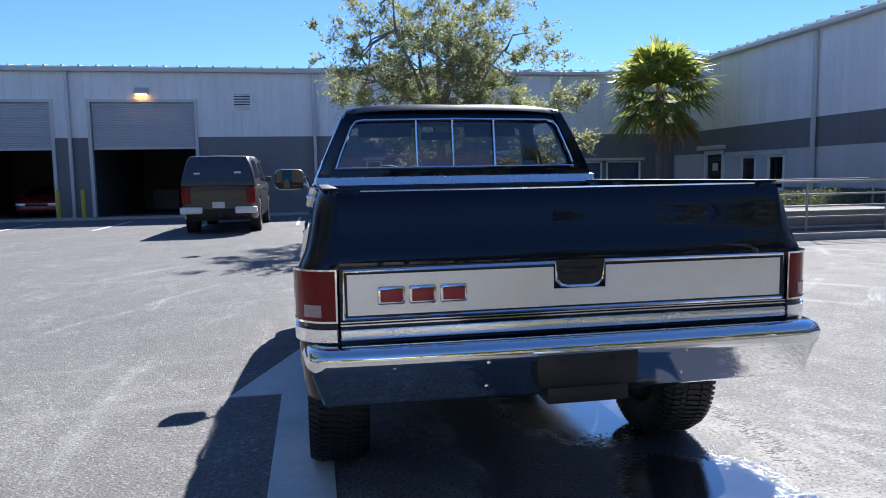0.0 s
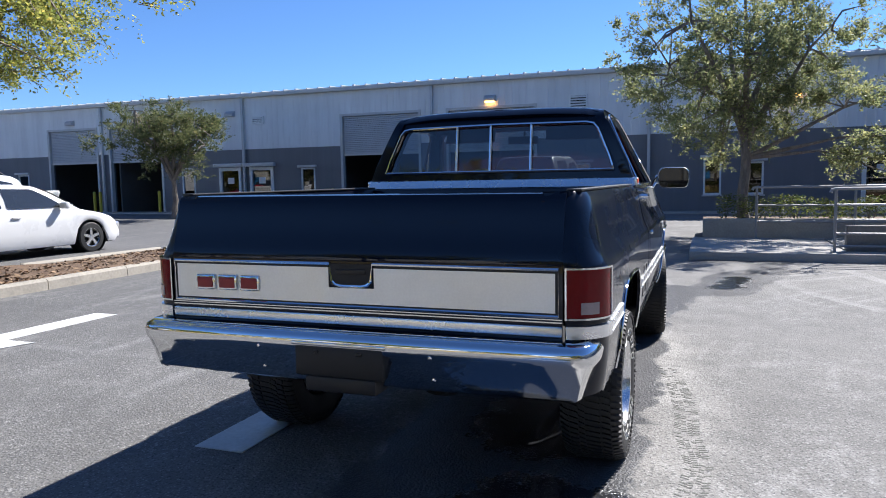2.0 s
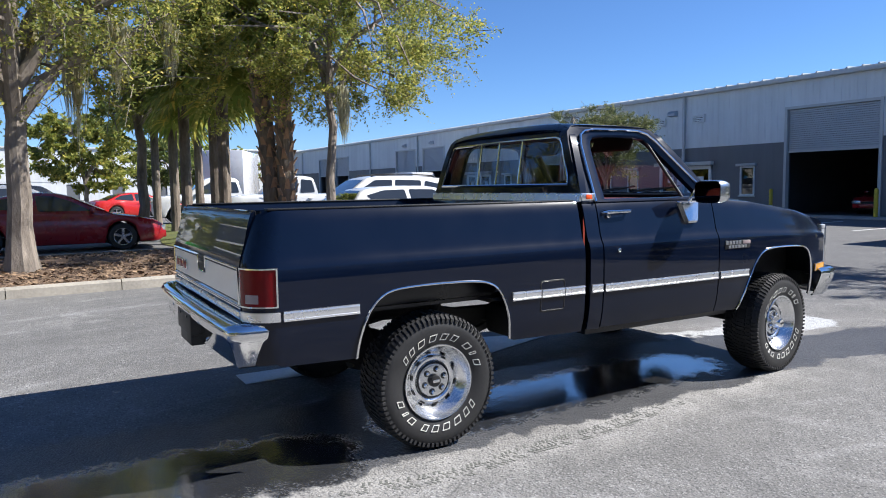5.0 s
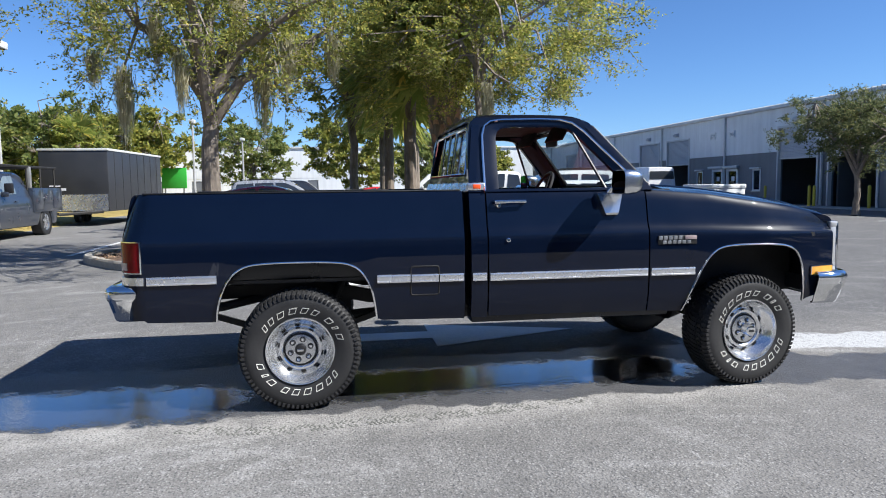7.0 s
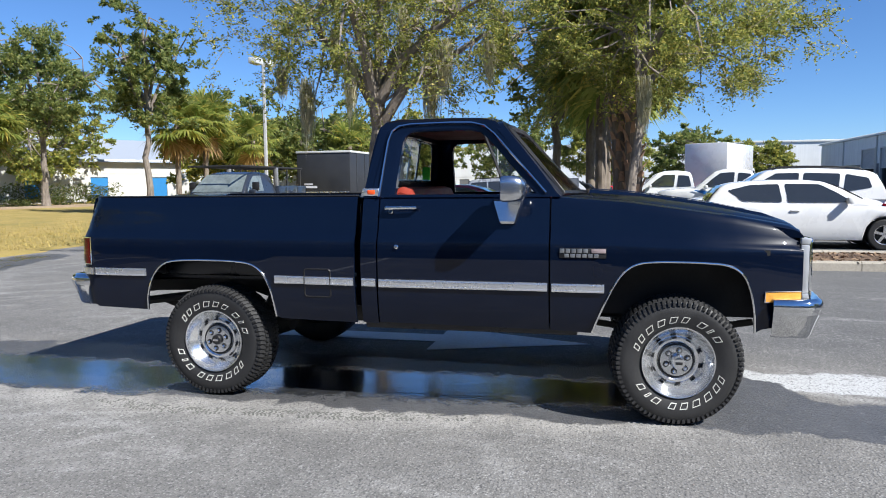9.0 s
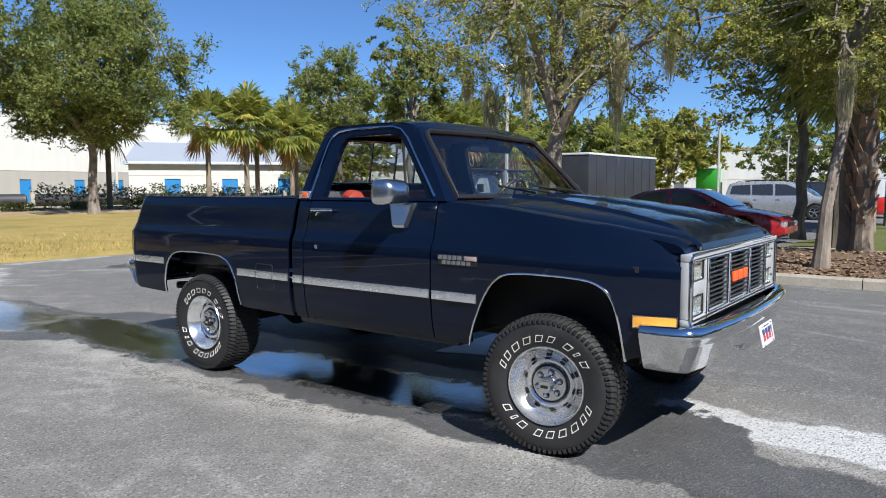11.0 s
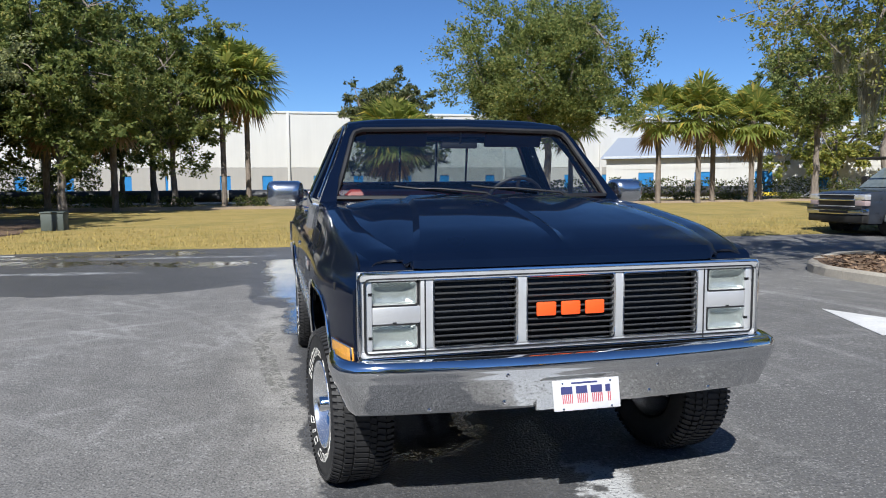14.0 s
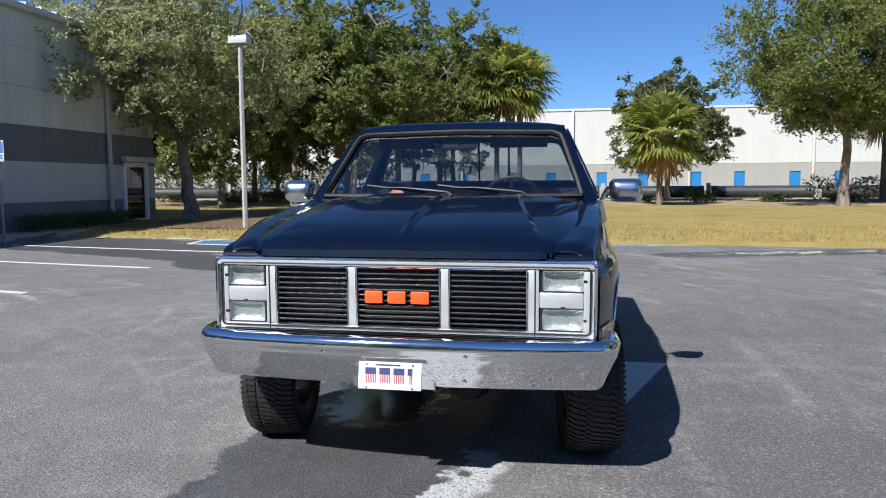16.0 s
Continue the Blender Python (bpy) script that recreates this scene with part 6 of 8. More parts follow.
# ---- inside the cab ----
bm = bmesh.new()
rows = []
for x in (-0.68, -0.64, -0.3, 0, 0.3, 0.64, 0.68):
    e = 0.03 if abs(x) > 0.65 else 0.0
    rows.append([(x, y, z - e) for y, z in ((1.78, 0.78), (1.80, 0.94), (1.74, 0.99), (1.40, 0.965), (1.30, 0.95), (1.30, 0.80))])
vs = sheet(bm, rows)
bm.faces.new(vs[0])
bm.faces.new(vs[-1])
part("seat_cushion", bm, RED_VINYL, truck, "red bench seat cushion")
bm = bmesh.new()
rows = []
for x in (-0.68, -0.64, -0.32, -0.02, 0.02, 0.32, 0.64, 0.68):
    e = 0.035 if abs(x) > 0.65 else 0.0
    rows.append([(x, y, z - e) for y, z in ((1.36, 0.90), (1.40, 1.0), (1.345, 1.28), (1.29, 1.385), (1.24, 1.40), (1.20, 1.38), (1.18, 0.9))])
vs = sheet(bm, rows)
bm.faces.new(vs[0])
bm.faces.new(vs[-1])
part("seat_back", bm, RED_VINYL, truck, "red bench seat back")
bm = bmesh.new()
rows = []
for x in (-0.80, -0.5, -0.1, 0.3, 0.80):
    rows.append([(x, y, z) for y, z in ((2.36, 0.95), (2.16, 1.0), (2.10, 1.12), (2.11, 1.27), (2.15, 1.325), (2.37, 1.335))])
vs = sheet(bm, rows)
bm.faces.new(vs[0])
bm.faces.new(vs[-1])
part("dashboard", bm, MAROON, truck, "maroon dashboard")
m = pose(-0.37, 1.93, 1.30, 62, 0, 0)
bm = bmesh.new()
ring = [m @ Vector((0.195 * math.cos(a), 0.195 * math.sin(a), 0)) for a in (2 * math.pi * k / 28 for k in range(29))]
tube(bm, ring, 0.013, 8)
for a in (radians(200), radians(340), radians(90)):
    tube(bm, [m @ Vector((0, 0, -0.03)), m @ Vector((0.19 * math.cos(a), 0.19 * math.sin(a), 0))], 0.011, 6)
part("steering_wheel", bm, TRIM_BLACK, truck, "black steering wheel")
bm = bmesh.new()
tube(bm, [m @ Vector((0, 0, 0.0)), m @ Vector((0, 0, -0.30))], [0.05, 0.035], 10)
part("steering_column", bm, MAROON, truck)
bm = boxes((-0.12, 0.12, 1.90, 1.925, 1.665, 1.725), bevel=0.01)
tube(bm, [(0, 1.925, 1.70), (0, 1.965, 1.76)], 0.008, 6)
part("rear_view_mirror", bm, TRIM_BLACK, truck)
for s in (1, -1):
    m = pose(s * 0.40, 1.83, 1.745, -28, 0, 0)
    bm = bmesh.new()
    box(bm, -0.20, 0.20, -0.008, 0.008, -0.07, 0.05, bevel=0.006, m=m)
    part("sun_visor", bm, HEADLINER, truck, "dark sun visor")


# ---- trees ----
def leaf_material(name, a, b, c, thin=0.45):
    k = Nodes(name)
    g = k.add("ShaderNodeNewGeometry")
    r = g.outputs["Random Per Island"]
    col = k.mix(k.ramp(r, 0.0, 0.75), a, b)
    col = k.mix(k.ramp(r, 0.86, 0.97), col, c)
    k.link(col, k.b.inputs["Base Color"])
    k.b.inputs["Roughness"].default_value = 0.55
    k.b.inputs["Specular IOR Level"].default_value = 0.25
    tl = k.t.nodes.new("ShaderNodeBsdfTranslucent")
    hue = k.t.nodes.new("ShaderNodeHueSaturation")
    hue.inputs["Value"].default_value = 1.9
    k.link(col, hue.inputs["Color"])
    k.link(hue.outputs[0], tl.inputs[0])
    mx = k.t.nodes.new("ShaderNodeMixShader")
    mx.inputs[0].default_value = thin
    k.link(k.b.outputs[0], mx.inputs[1])
    k.link(tl.outputs[0], mx.inputs[2])
    k.link(mx.outputs[0], k.out.inputs["Surface"])
    return k.m


def bark_material(name, a, b):
    k = Nodes(name)
    f = k.noise(9, 5, 0.7, (1, 1, 0.25))
    g = k.noise(2.0, 3)
    k.link(k.mix(k.ramp(k.math("ADD", k.math("MULTIPLY", f, 0.6), k.math("MULTIPLY", g, 0.4)), 0.35, 0.65), a, b), k.b.inputs["Base Color"])
    k.b.inputs["Roughness"].default_value = 0.9
    k.bump(f, 0.7, 0.03)
    return k.m


OAK_LEAF = leaf_material("oak_leaf", (0.070, 0.105, 0.030), (0.205, 0.228, 0.070), (0.32, 0.29, 0.09))
OAK_OLIVE = leaf_material("sunlit_oak_leaf", (0.100, 0.132, 0.028), (0.285, 0.285, 0.070), (0.46, 0.38, 0.09), 0.44)
OAK_DARK = leaf_material("dark_oak_leaf", (0.038, 0.058, 0.016), (0.098, 0.118, 0.033), (0.18, 0.17, 0.05))
OAK_GREY = leaf_material("grey_oak_leaf", (0.095, 0.118, 0.052), (0.240, 0.252, 0.118), (0.35, 0.33, 0.15))
OAK_GREEN = leaf_material("grey_green_leaf", (0.050, 0.066, 0.026), (0.135, 0.148, 0.062), (0.24, 0.22, 0.09), 0.35)
OAK_PALE = leaf_material("pale_oak_leaf", (0.12, 0.145, 0.060), (0.31, 0.32, 0.155), (0.42, 0.40, 0.20))
PALM_LEAF = leaf_material("palm_frond", (0.12, 0.165, 0.032), (0.235, 0.250, 0.062), (0.44, 0.34, 0.07), 0.46)
PALM_DEAD = leaf_material("dead_palm_frond", (0.20, 0.125, 0.05), (0.34, 0.22, 0.10), (0.40, 0.28, 0.14))
HEDGE_LEAF = leaf_material("hedge_leaf", (0.04, 0.058, 0.014), (0.09, 0.105, 0.028), (0.20, 0.20, 0.07))
MOSS = leaf_material("hanging_moss", (0.30, 0.285, 0.19), (0.46, 0.43, 0.30), (0.52, 0.49, 0.36))
BARK = bark_material("grey_oak_bark", (0.10, 0.082, 0.066), (0.30, 0.255, 0.21))
PALM_BARK = bark_material("palm_bark", (0.09, 0.07, 0.055), (0.26, 0.215, 0.17))
BOOT = bark_material("palm_boot", (0.22, 0.13, 0.075), (0.48, 0.33, 0.22))


def add_leaves(verts, faces, centre, spread, count, size, rng, flat=0.8, narrow=0.5):
    for _ in range(count):
        while (q := Vector((rng.gauss(0, 1), rng.gauss(0, 1), rng.gauss(0, 1)))).length > 1.5:
            pass
        p = centre + Vector((q.x * spread, q.y * spread, q.z * spread * flat))
        d = Vector((rng.gauss(0, 1), rng.gauss(0, 1), rng.gauss(0, 0.6))).normalized()
        one_leaf(verts, faces, p, d, size * rng.uniform(0.7, 1.3), narrow, rng)


def one_leaf(verts, faces, p, d, ln, narrow, rng):
    s = d.orthogonal().normalized()
    s = (s * math.cos(a := rng.uniform(0, 6.28)) + d.cross(s) * math.sin(a))
    w = ln * narrow
    n = len(verts)
    verts.extend((p, p + d * ln * 0.5 + s * w * 0.5, p + d * ln, p + d * ln * 0.5 - s * w * 0.5))
    faces.append((n, n + 1, n + 2, n + 3))


def add_sprays(verts, faces, twigs, centre, out, spread, count, size, rng, up=0.25):
    """Leaves set along short twigs that fan out from a clump, outwards and up."""
    per_twig = 16
    for _ in range(max(3, round(count / per_twig))):
        way = (out * 0.55 + Vector((rng.gauss(0, 0.75), rng.gauss(0, 0.75), rng.gauss(up, 0.55)))).normalized()
        start = centre + Vector((rng.gauss(0, 0.45), rng.gauss(0, 0.45), rng.gauss(0, 0.35))) * spread
        ln = spread * rng.uniform(0.9, 2.0)
        bend = Vector((rng.gauss(0, 0.15), rng.gauss(0, 0.15), -0.12)) * ln
        twigs.append((start, start + way * ln + bend))
        for i in range(per_twig):
            u = (i + rng.random()) / per_twig
            p = start + way * ln * u + bend * u * u + Vector((rng.gauss(0, 1), rng.gauss(0, 1), rng.gauss(0, 1))) * spread * 0.10
            d = (way * 0.6 + Vector((rng.gauss(0, 0.7), rng.gauss(0, 0.7), rng.gauss(0, 0.5)))).normalized()
            one_leaf(verts, faces, p, d, size * rng.uniform(0.6, 1.3) * (1.1 - 0.35 * u), 0.48, rng)


def hanging_moss(parent, x, y, z, ln, wide, seed):
    """One drape of hanging moss: many fine strands that taper to a point."""
    rng = random.Random(seed)
    verts, faces = [], []
    tails = [(rng.uniform(-1, 1), rng.uniform(-0.6, 0.6), rng.uniform(0.45, 1.0)) for _ in range(5)]
    for i in range(520):
        tx, ty, tl = tails[i % 5]
        p = Vector((x + wide * (tx * 0.7 + rng.gauss(0, 0.32)), y + wide * (ty + rng.gauss(0, 0.32)), z + rng.uniform(-0.35, 0.1) * ln))
        w, a, l2 = rng.uniform(0.003, 0.008), rng.uniform(0, 6.28), ln * tl * rng.uniform(0.25, 0.8)
        s = Vector((math.cos(a), math.sin(a), 0)) * w
        aim = Vector((x + wide * tx * 0.6, y + wide * ty * 0.6, 0))
        m = p + Vector(((aim.x - p.x) * 0.3 + rng.gauss(0, 0.02), (aim.y - p.y) * 0.3 + rng.gauss(0, 0.02), -l2 * 0.5))
        e = p + Vector(((aim.x - p.x) * 0.75 + rng.gauss(0, 0.03), (aim.y - p.y) * 0.75 + rng.gauss(0, 0.03), -l2))
        k = len(verts)
        verts += [p - s, p + s, m + s, m - s, e]
        faces += [(k, k + 1, k + 2, k + 3), (k + 3, k + 2, k + 4)]
    return leaf_mesh("moss", verts, faces, MOSS, parent, "grey drape of hanging moss")


def leaf_mesh(name, verts, faces, material, parent, label=""):
    me = bpy.data.meshes.new(name)
    me.from_pydata(verts, [], faces)
    me.materials.append(material)
    ob = new(name, me)
    ob.parent = parent
    if label:
        ob["label"] = label
    return ob


def oak(at, height, radius, base, trunk_r, seed, leaves=OAK_LEAF, clumps=150, per=70, size=0.10, label="", lean=(0, 0), moss=(), up=0.25, fork=0.42, squash=1.0, name="oak_tree", category="tree", spread=0.34, shell=0.35, boughs=(), fine=False):
    """A tree: a tapered trunk, limbs to clumps inside an uneven crown, many single leaves. base: height of the crown's foot."""
    rng = random.Random(seed)
    t = thing(name, label, category, at=at)
    mid = Vector((lean[0], lean[1], (base + height) / 2))
    half = (height - base) / 2
    top = Vector((lean[0] * 0.4, lean[1] * 0.4, base + (height - base) * fork * 0.5))
    bm = bmesh.new()
    n = 7
    pts = []
    for i in range(n + 1):
        u = i / n
        pts.append(Vector((top.x * u ** 1.5 + rng.gauss(0, 0.02 + trunk_r * 0.12) * (0 < i < n), top.y * u ** 1.5 + rng.gauss(0, 0.02 + trunk_r * 0.12) * (0 < i < n), lerp(-0.1, top.z, u))))
    rad = [trunk_r * (1.45 if i == 0 else 1.1 if i == 1 else lerp(1.0, 0.68, i / n)) for i in range(n + 1)]
    tube(bm, pts, rad, 9)
    lobes = [(Vector((rng.gauss(0, 1), rng.gauss(0, 1), rng.gauss(0, 0.8))).normalized(), rng.uniform(0.58, 1.18)) for _ in range(22)]
    ends = []
    while len(ends) < clumps:
        d = Vector((rng.gauss(0, 1), rng.gauss(0, 1), rng.gauss(0, 1))).normalized()
        reach = max(lobes, key=lambda q: q[0].dot(d))[1] * rng.uniform(0.93, 1.07)
        u = (shell + (1 - shell) * rng.random()) ** 0.75 * reach
        p = mid + Vector((d.x * radius * u, d.y * radius * u, d.z * half * squash * u))
        if p.z < base * 0.85:
            continue
        ends.append(p)
    limbs = []
    for tip in boughs:
        s, e = pts[-3], Vector(tip)
        m = s.lerp(e, 0.5) + Vector((0, 0, 0.18))
        tube(bm, [s, s.lerp(m, 0.6), m, e], [trunk_r * 0.4, trunk_r * 0.3, trunk_r * 0.2, 0.008], 6)
        limbs += [(m, 0.02), (m.lerp(e, 0.5), 0.015)]
        ends += [m.lerp(e, 0.15 + 0.85 * i / 9) + Vector((rng.gauss(0, 0.10), rng.gauss(0, 0.12), rng.gauss(0, 0.10))) for i in range(10)]
    nl = 7
    for i in range(nl):
        a = 2 * math.pi * i / nl + rng.uniform(-0.4, 0.4)
        q = mid + Vector((math.cos(a) * radius * 0.6, math.sin(a) * radius * 0.6, half * rng.uniform(-0.25, 0.75)))
        if i == nl - 1:
            q = mid + Vector((0, 0, half * 0.8))
        s = pts[-1] if i % 2 else pts[-2]
        m = s.lerp(q, 0.5) + Vector((rng.gauss(0, 0.12), rng.gauss(0, 0.12), rng.uniform(0.0, 0.35))) * radius * 0.25
        line = [s, s.lerp(m, 0.5) + Vector((0, 0, 0.06 * radius)), m, m.lerp(q, 0.55) + Vector((rng.gauss(0, 0.05) * radius, rng.gauss(0, 0.05) * radius, 0)), q]
        tube(bm, line, [trunk_r * 0.62, trunk_r * 0.48, trunk_r * 0.36, trunk_r * 0.22, trunk_r * 0.1], 6)
        limbs += [(p, trunk_r * 0.2) for p in line[1:]]
    for p in ends[:: max(1, clumps // 70)]:
        s, r = min(limbs, key=lambda l: (l[0] - p).length)
        m = s.lerp(p, 0.5) + Vector((rng.gauss(0, 0.1), rng.gauss(0, 0.1), rng.uniform(-0.05, 0.2)))
        tube(bm, [s, m, p], [min(r, 0.03 + r * 0.4), 0.018 + trunk_r * 0.04, 0.006], 4, cap=False)
    verts, faces, twigs = [], [], []
    for p in ends:
        out = (p - mid)
        out = Vector((out.x / radius, out.y / radius, out.z / half))
        out = out.normalized() if out.length > 0.05 else Vector((0, 0, 1))
        add_sprays(verts, faces, twigs, p, out, spread * 0.70 * rng.uniform(0.7, 1.3) * max(0.6, radius / 3.2) ** 0.6, int(per * 1.45 * rng.uniform(0.5, 1.5)), size * 1.45, rng, up)
    if fine:
        for p, q in twigs[:: max(1, len(twigs) // 900)]:
            tube(bm, [p, q], [0.009, 0.003], 3, cap=False)
    part("trunk", bm, BARK, t, "grey bark trunk and limbs")
    leaf_mesh("crown", verts, faces, leaves, t, "many small leaves with gaps")
    for i, row in enumerate(moss):
        hanging_moss(t, *row, seed * 50 + i)
    return t


def palm(at, trunk_h, seed, crown=1.9, label="", boots=0.0, trunk_r=0.15, fronds=58, dead=0.06, lean=(0, 0), name="palm_tree", group="", low=-42):
    """A fan palm: fronds of many narrow blades round the head of a ringed trunk."""
    rng = random.Random(seed)
    t = thing(name, label, "palm tree", group, at=at)
    bm = bmesh.new()
    n = 14
    pts, rad = [], []
    for i in range(n + 1):
        u = i / n
        pts.append(Vector((lean[0] * u * u, lean[1] * u * u, lerp(-0.1, trunk_h, u))))
        rad.append(trunk_r * (1.25 if i == 0 else 1.0 + 0.06 * (i % 2)) * lerp(1.0, 0.92, u))
    tube(bm, pts, rad, 10)
    part("trunk", bm, PALM_BARK, t, "rough palm trunk")
    head = pts[-1]
    if boots:
        bm = bmesh.new()
        k = 0
        z = trunk_h * (1 - boots)
        while z < trunk_h + 0.15:
            a = k * 2.4
            u = z / trunk_h
            c = Vector((lean[0] * u * u, lean[1] * u * u, z))
            out = Vector((math.cos(a), math.sin(a), 0))
            s = Vector((-out.y, out.x, 0))
            ln = rng.uniform(0.16, 0.30)
            b0, b1 = c + out * trunk_r * 0.85, c + out * (trunk_r + rng.uniform(0.06, 0.12)) + Vector((0, 0, ln))
            w0, w1 = 0.075, rng.uniform(0.02, 0.045)
            th = out * 0.03
            vs = [bm.verts.new(p) for p in (b0 - s * w0, b0 + s * w0, b1 + s * w1, b1 - s * w1, b0 - s * w0 - th, b0 + s * w0 - th, b1 + s * w1 - th, b1 - s * w1 - th)]
            for f in ((0, 1, 2, 3), (7, 6, 5, 4), (0, 4, 5, 1), (1, 5, 6, 2), (2, 6, 7, 3), (3, 7, 4, 0)):
                bm.faces.new([vs[i] for i in f])
            k += 1
            z += 0.052
        part("boot_lattice", bm, BOOT, t, "split brown leaf bases", smooth=False)
    live_v, live_f, dead_v, dead_f = [], [], [], []
    for i in range(fronds):
        old = i < fronds * dead
        el = radians(rng.uniform(-75, -45)) if old else radians(lerp(low, 86, ((i - fronds * dead) / fronds) ** 0.9) + rng.uniform(-8, 8))
        az = i * 2.4 + rng.uniform(-0.3, 0.3)
        way = Vector((math.cos(az) * math.cos(el), math.sin(az) * math.cos(el), math.sin(el)))
        side = Vector((-math.sin(az), math.cos(az), 0))
        up = side.cross(way) * -1
        pet = crown * rng.uniform(0.38, 0.55)
        fan = crown * rng.uniform(0.48, 0.62)
        verts, faces = (dead_v, dead_f) if old else (live_v, live_f)
        hub = head + way * pet + Vector((0, 0, 0.12 - 0.10 * pet))
        k = len(verts)
        verts += [head + side * 0.02, head - side * 0.02, hub - side * 0.012, hub + side * 0.012]
        faces.append((k, k + 1, k + 2, k + 3))
        blades = 22
        for j in range(blades):
            b = radians(lerp(-118, 118, j / (blades - 1)) + rng.uniform(-3, 3))
            d = (way * math.cos(b) + side * math.sin(b)).normalized()
            d = (d + up * (0.12 - 0.22 * abs(math.sin(b)))).normalized()
            ln = fan * (1.0 - 0.28 * abs(b) / 2.06) * rng.uniform(0.88, 1.08)
            nrm = d.cross(up).normalized()
            w = ln * 0.052
            mid = hub + d * ln * 0.55
            tip = hub + d * ln * 0.94 + Vector((0, 0, -ln * rng.uniform(0.10, 0.32)))
            k = len(verts)
            verts += [hub + nrm * 0.004, hub - nrm * 0.004, mid - nrm * w, mid + nrm * w, tip]
            faces += [(k, k + 1, k + 2, k + 3), (k + 3, k + 2, k + 4)]
    leaf_mesh("crown", live_v, live_f, PALM_LEAF, t, "green fan fronds")
    if dead_v:
        leaf_mesh("dead_fronds", dead_v, dead_f, PALM_DEAD, t, "brown hanging dead fronds")
    return t


# by the workshop
BOUGHS = [(3.73, -0.3, 3.31), (3.59, -0.3, 2.07), (2.82, -0.3, 1.54)]
oak((2.15, 13.5, 0.1), 6.5, 2.85, 1.3, 0.13, 1, OAK_GREY, 340, 165, 0.050, "small-leaved oak with airy grey-green crown behind the rail", lean=(0.0, 0.3), spread=0.30, shell=0.25, boughs=BOUGHS, up=0.5, fine=True)
palm((12.2, 22.0, 0.1), 4.25, 2, 2.5, "short fan palm with yellowing fronds by the office wing", dead=0.05, boots=0.12, fronds=60, low=-46)
oak((-19.5, 20.4, 0.1), 5.2, 3.0, 1.5, 0.13, 3, OAK_GREEN, 220, 110, 0.070, "small spreading tree with an airy crown in front of the workshop", squash=0.95, fork=0.12, shell=0.2, up=0.5)

# on the island
palm((-11.2, 3.1, 0.2), 5.1, 4, 2.2, "stout fan palm with criss-cross leaf bases on the island", boots=0.9, trunk_r=0.19, lean=(0.1, -0.1), dead=0.0, low=-28, fronds=44)
palm((-11.45, 2.86, 0.2), 5.0, 5, 2.3, "stout fan palm with brown split bark on the island", boots=0.75, trunk_r=0.19, lean=(-0.28, -0.38), dead=0.0, low=-28, fronds=44)
oak((-8.05, 2.9, 0.2), 7.5, 3.3, 2.0, 0.10, 6, OAK_OLIVE, 330, 180, 0.048, "slim oak with olive leaves over the island palms", lean=(-1.3, 0.7), moss=((0.15, 0.26, 3.0, 1.2, 0.12),), fork=0.5, fine=True)
MOSSES = ((-0.95, 0.90, 4.1, 2.3, 0.24), (0.15, -1.46, 3.3, 1.5, 0.18), (-0.3, 0.6, 4.7, 1.9, 0.2), (0.35, 1.5, 3.9, 1.3, 0.2), (0.5, -0.35, 3.5, 1.2, 0.14), (0.1, 2.3, 4.0, 1.1, 0.16), (-0.2, -0.9, 4.4, 1.4, 0.2), (-0.7, 0.3, 3.9, 1.3, 0.2), (0.3, -1.9, 3.6, 0.9, 0.14))
oak((-8.6, -2.04, 0.2), 7.2, 4.4, 2.15, 0.20, 7, OAK_OLIVE, 330, 115, 0.050, "old oak hung with grey moss on the island", moss=MOSSES, fork=0.25, shell=0.10, fine=True)
for i, (x, y, h) in enumerate(((-16.9, 2.0, 4.4), (-20.6, 2.3, 4.2), (-22.6, 3.5, 5.0), (-25.2, 2.4, 4.6), (-13.8, 2.35, 4.5), (-15.2, 2.45, 4.4))):
    palm((x, y, 0.05), h, 20 + i, 2.35, "fan palm in a row beyond the parked cars", fronds=56, boots=0.1, dead=0.0, low=-34, group="palms beyond the island")
oak((-17.5, 0.9, 0.0), 8.0, 3.6, 2.8, 0.16, 61, OAK_OLIVE, 90, 60, 0.12, "broad oak among the palms beyond the cars", fork=0.4)

# across the lawn
oak((-13.4, -29.8, 0.2), 11.2, 5.4, 2.4, 0.24, 8, OAK_LEAF, 520, 150, 0.12, "full oak with upswept branches on the lawn", fork=0.35, spread=0.50, up=0.9)
palm((-5.0, -30.2, 0.25), 3.6, 9, 2.6, "short fan palm with golden fronds on the lawn", dead=0.08, boots=0.5, fronds=76, low=-50)
oak((-6.4, -38.5, 0.25), 8.6, 4.0, 1.0, 0.18, 10, OAK_GREEN, 300, 90, 0.15, "dark oak in front of the warehouse")
palm((3.75, -35.5, 0.25), 7.2, 11, 2.7, "tall fan palm with drooping yellow-green fronds on the lawn", dead=0.04, fronds=64, low=-50, group="tall palms on the lawn")
palm((2.45, -36.4, 0.25), 7.1, 18, 2.7, "tall fan palm with drooping yellow-green fronds on the lawn", dead=0.05, fronds=64, low=-50, group="tall palms on the lawn")
for i, (x, y, h) in enumerate(((-20.8, -31.0, 5.0), (-22.9, -30.2, 5.2), (-24.8, -31.6, 4.8), (-26.6, -30.4, 4.8), (-28.4, -32.0, 4.6), (-17.5, -36.0, 5.0))):
    palm((x, y, 0.25), h, 40 + i, 2.5, "fan palm in a row along the far side of the lawn", fronds=40, dead=0.06, group="palms along the lawn")
oak((-32.5, -32.0, 0.2), 12.0, 5.2, 3.0, 0.22, 12, OAK_LEAF, 260, 120, 0.14, "tall oak beyond the row of palms")
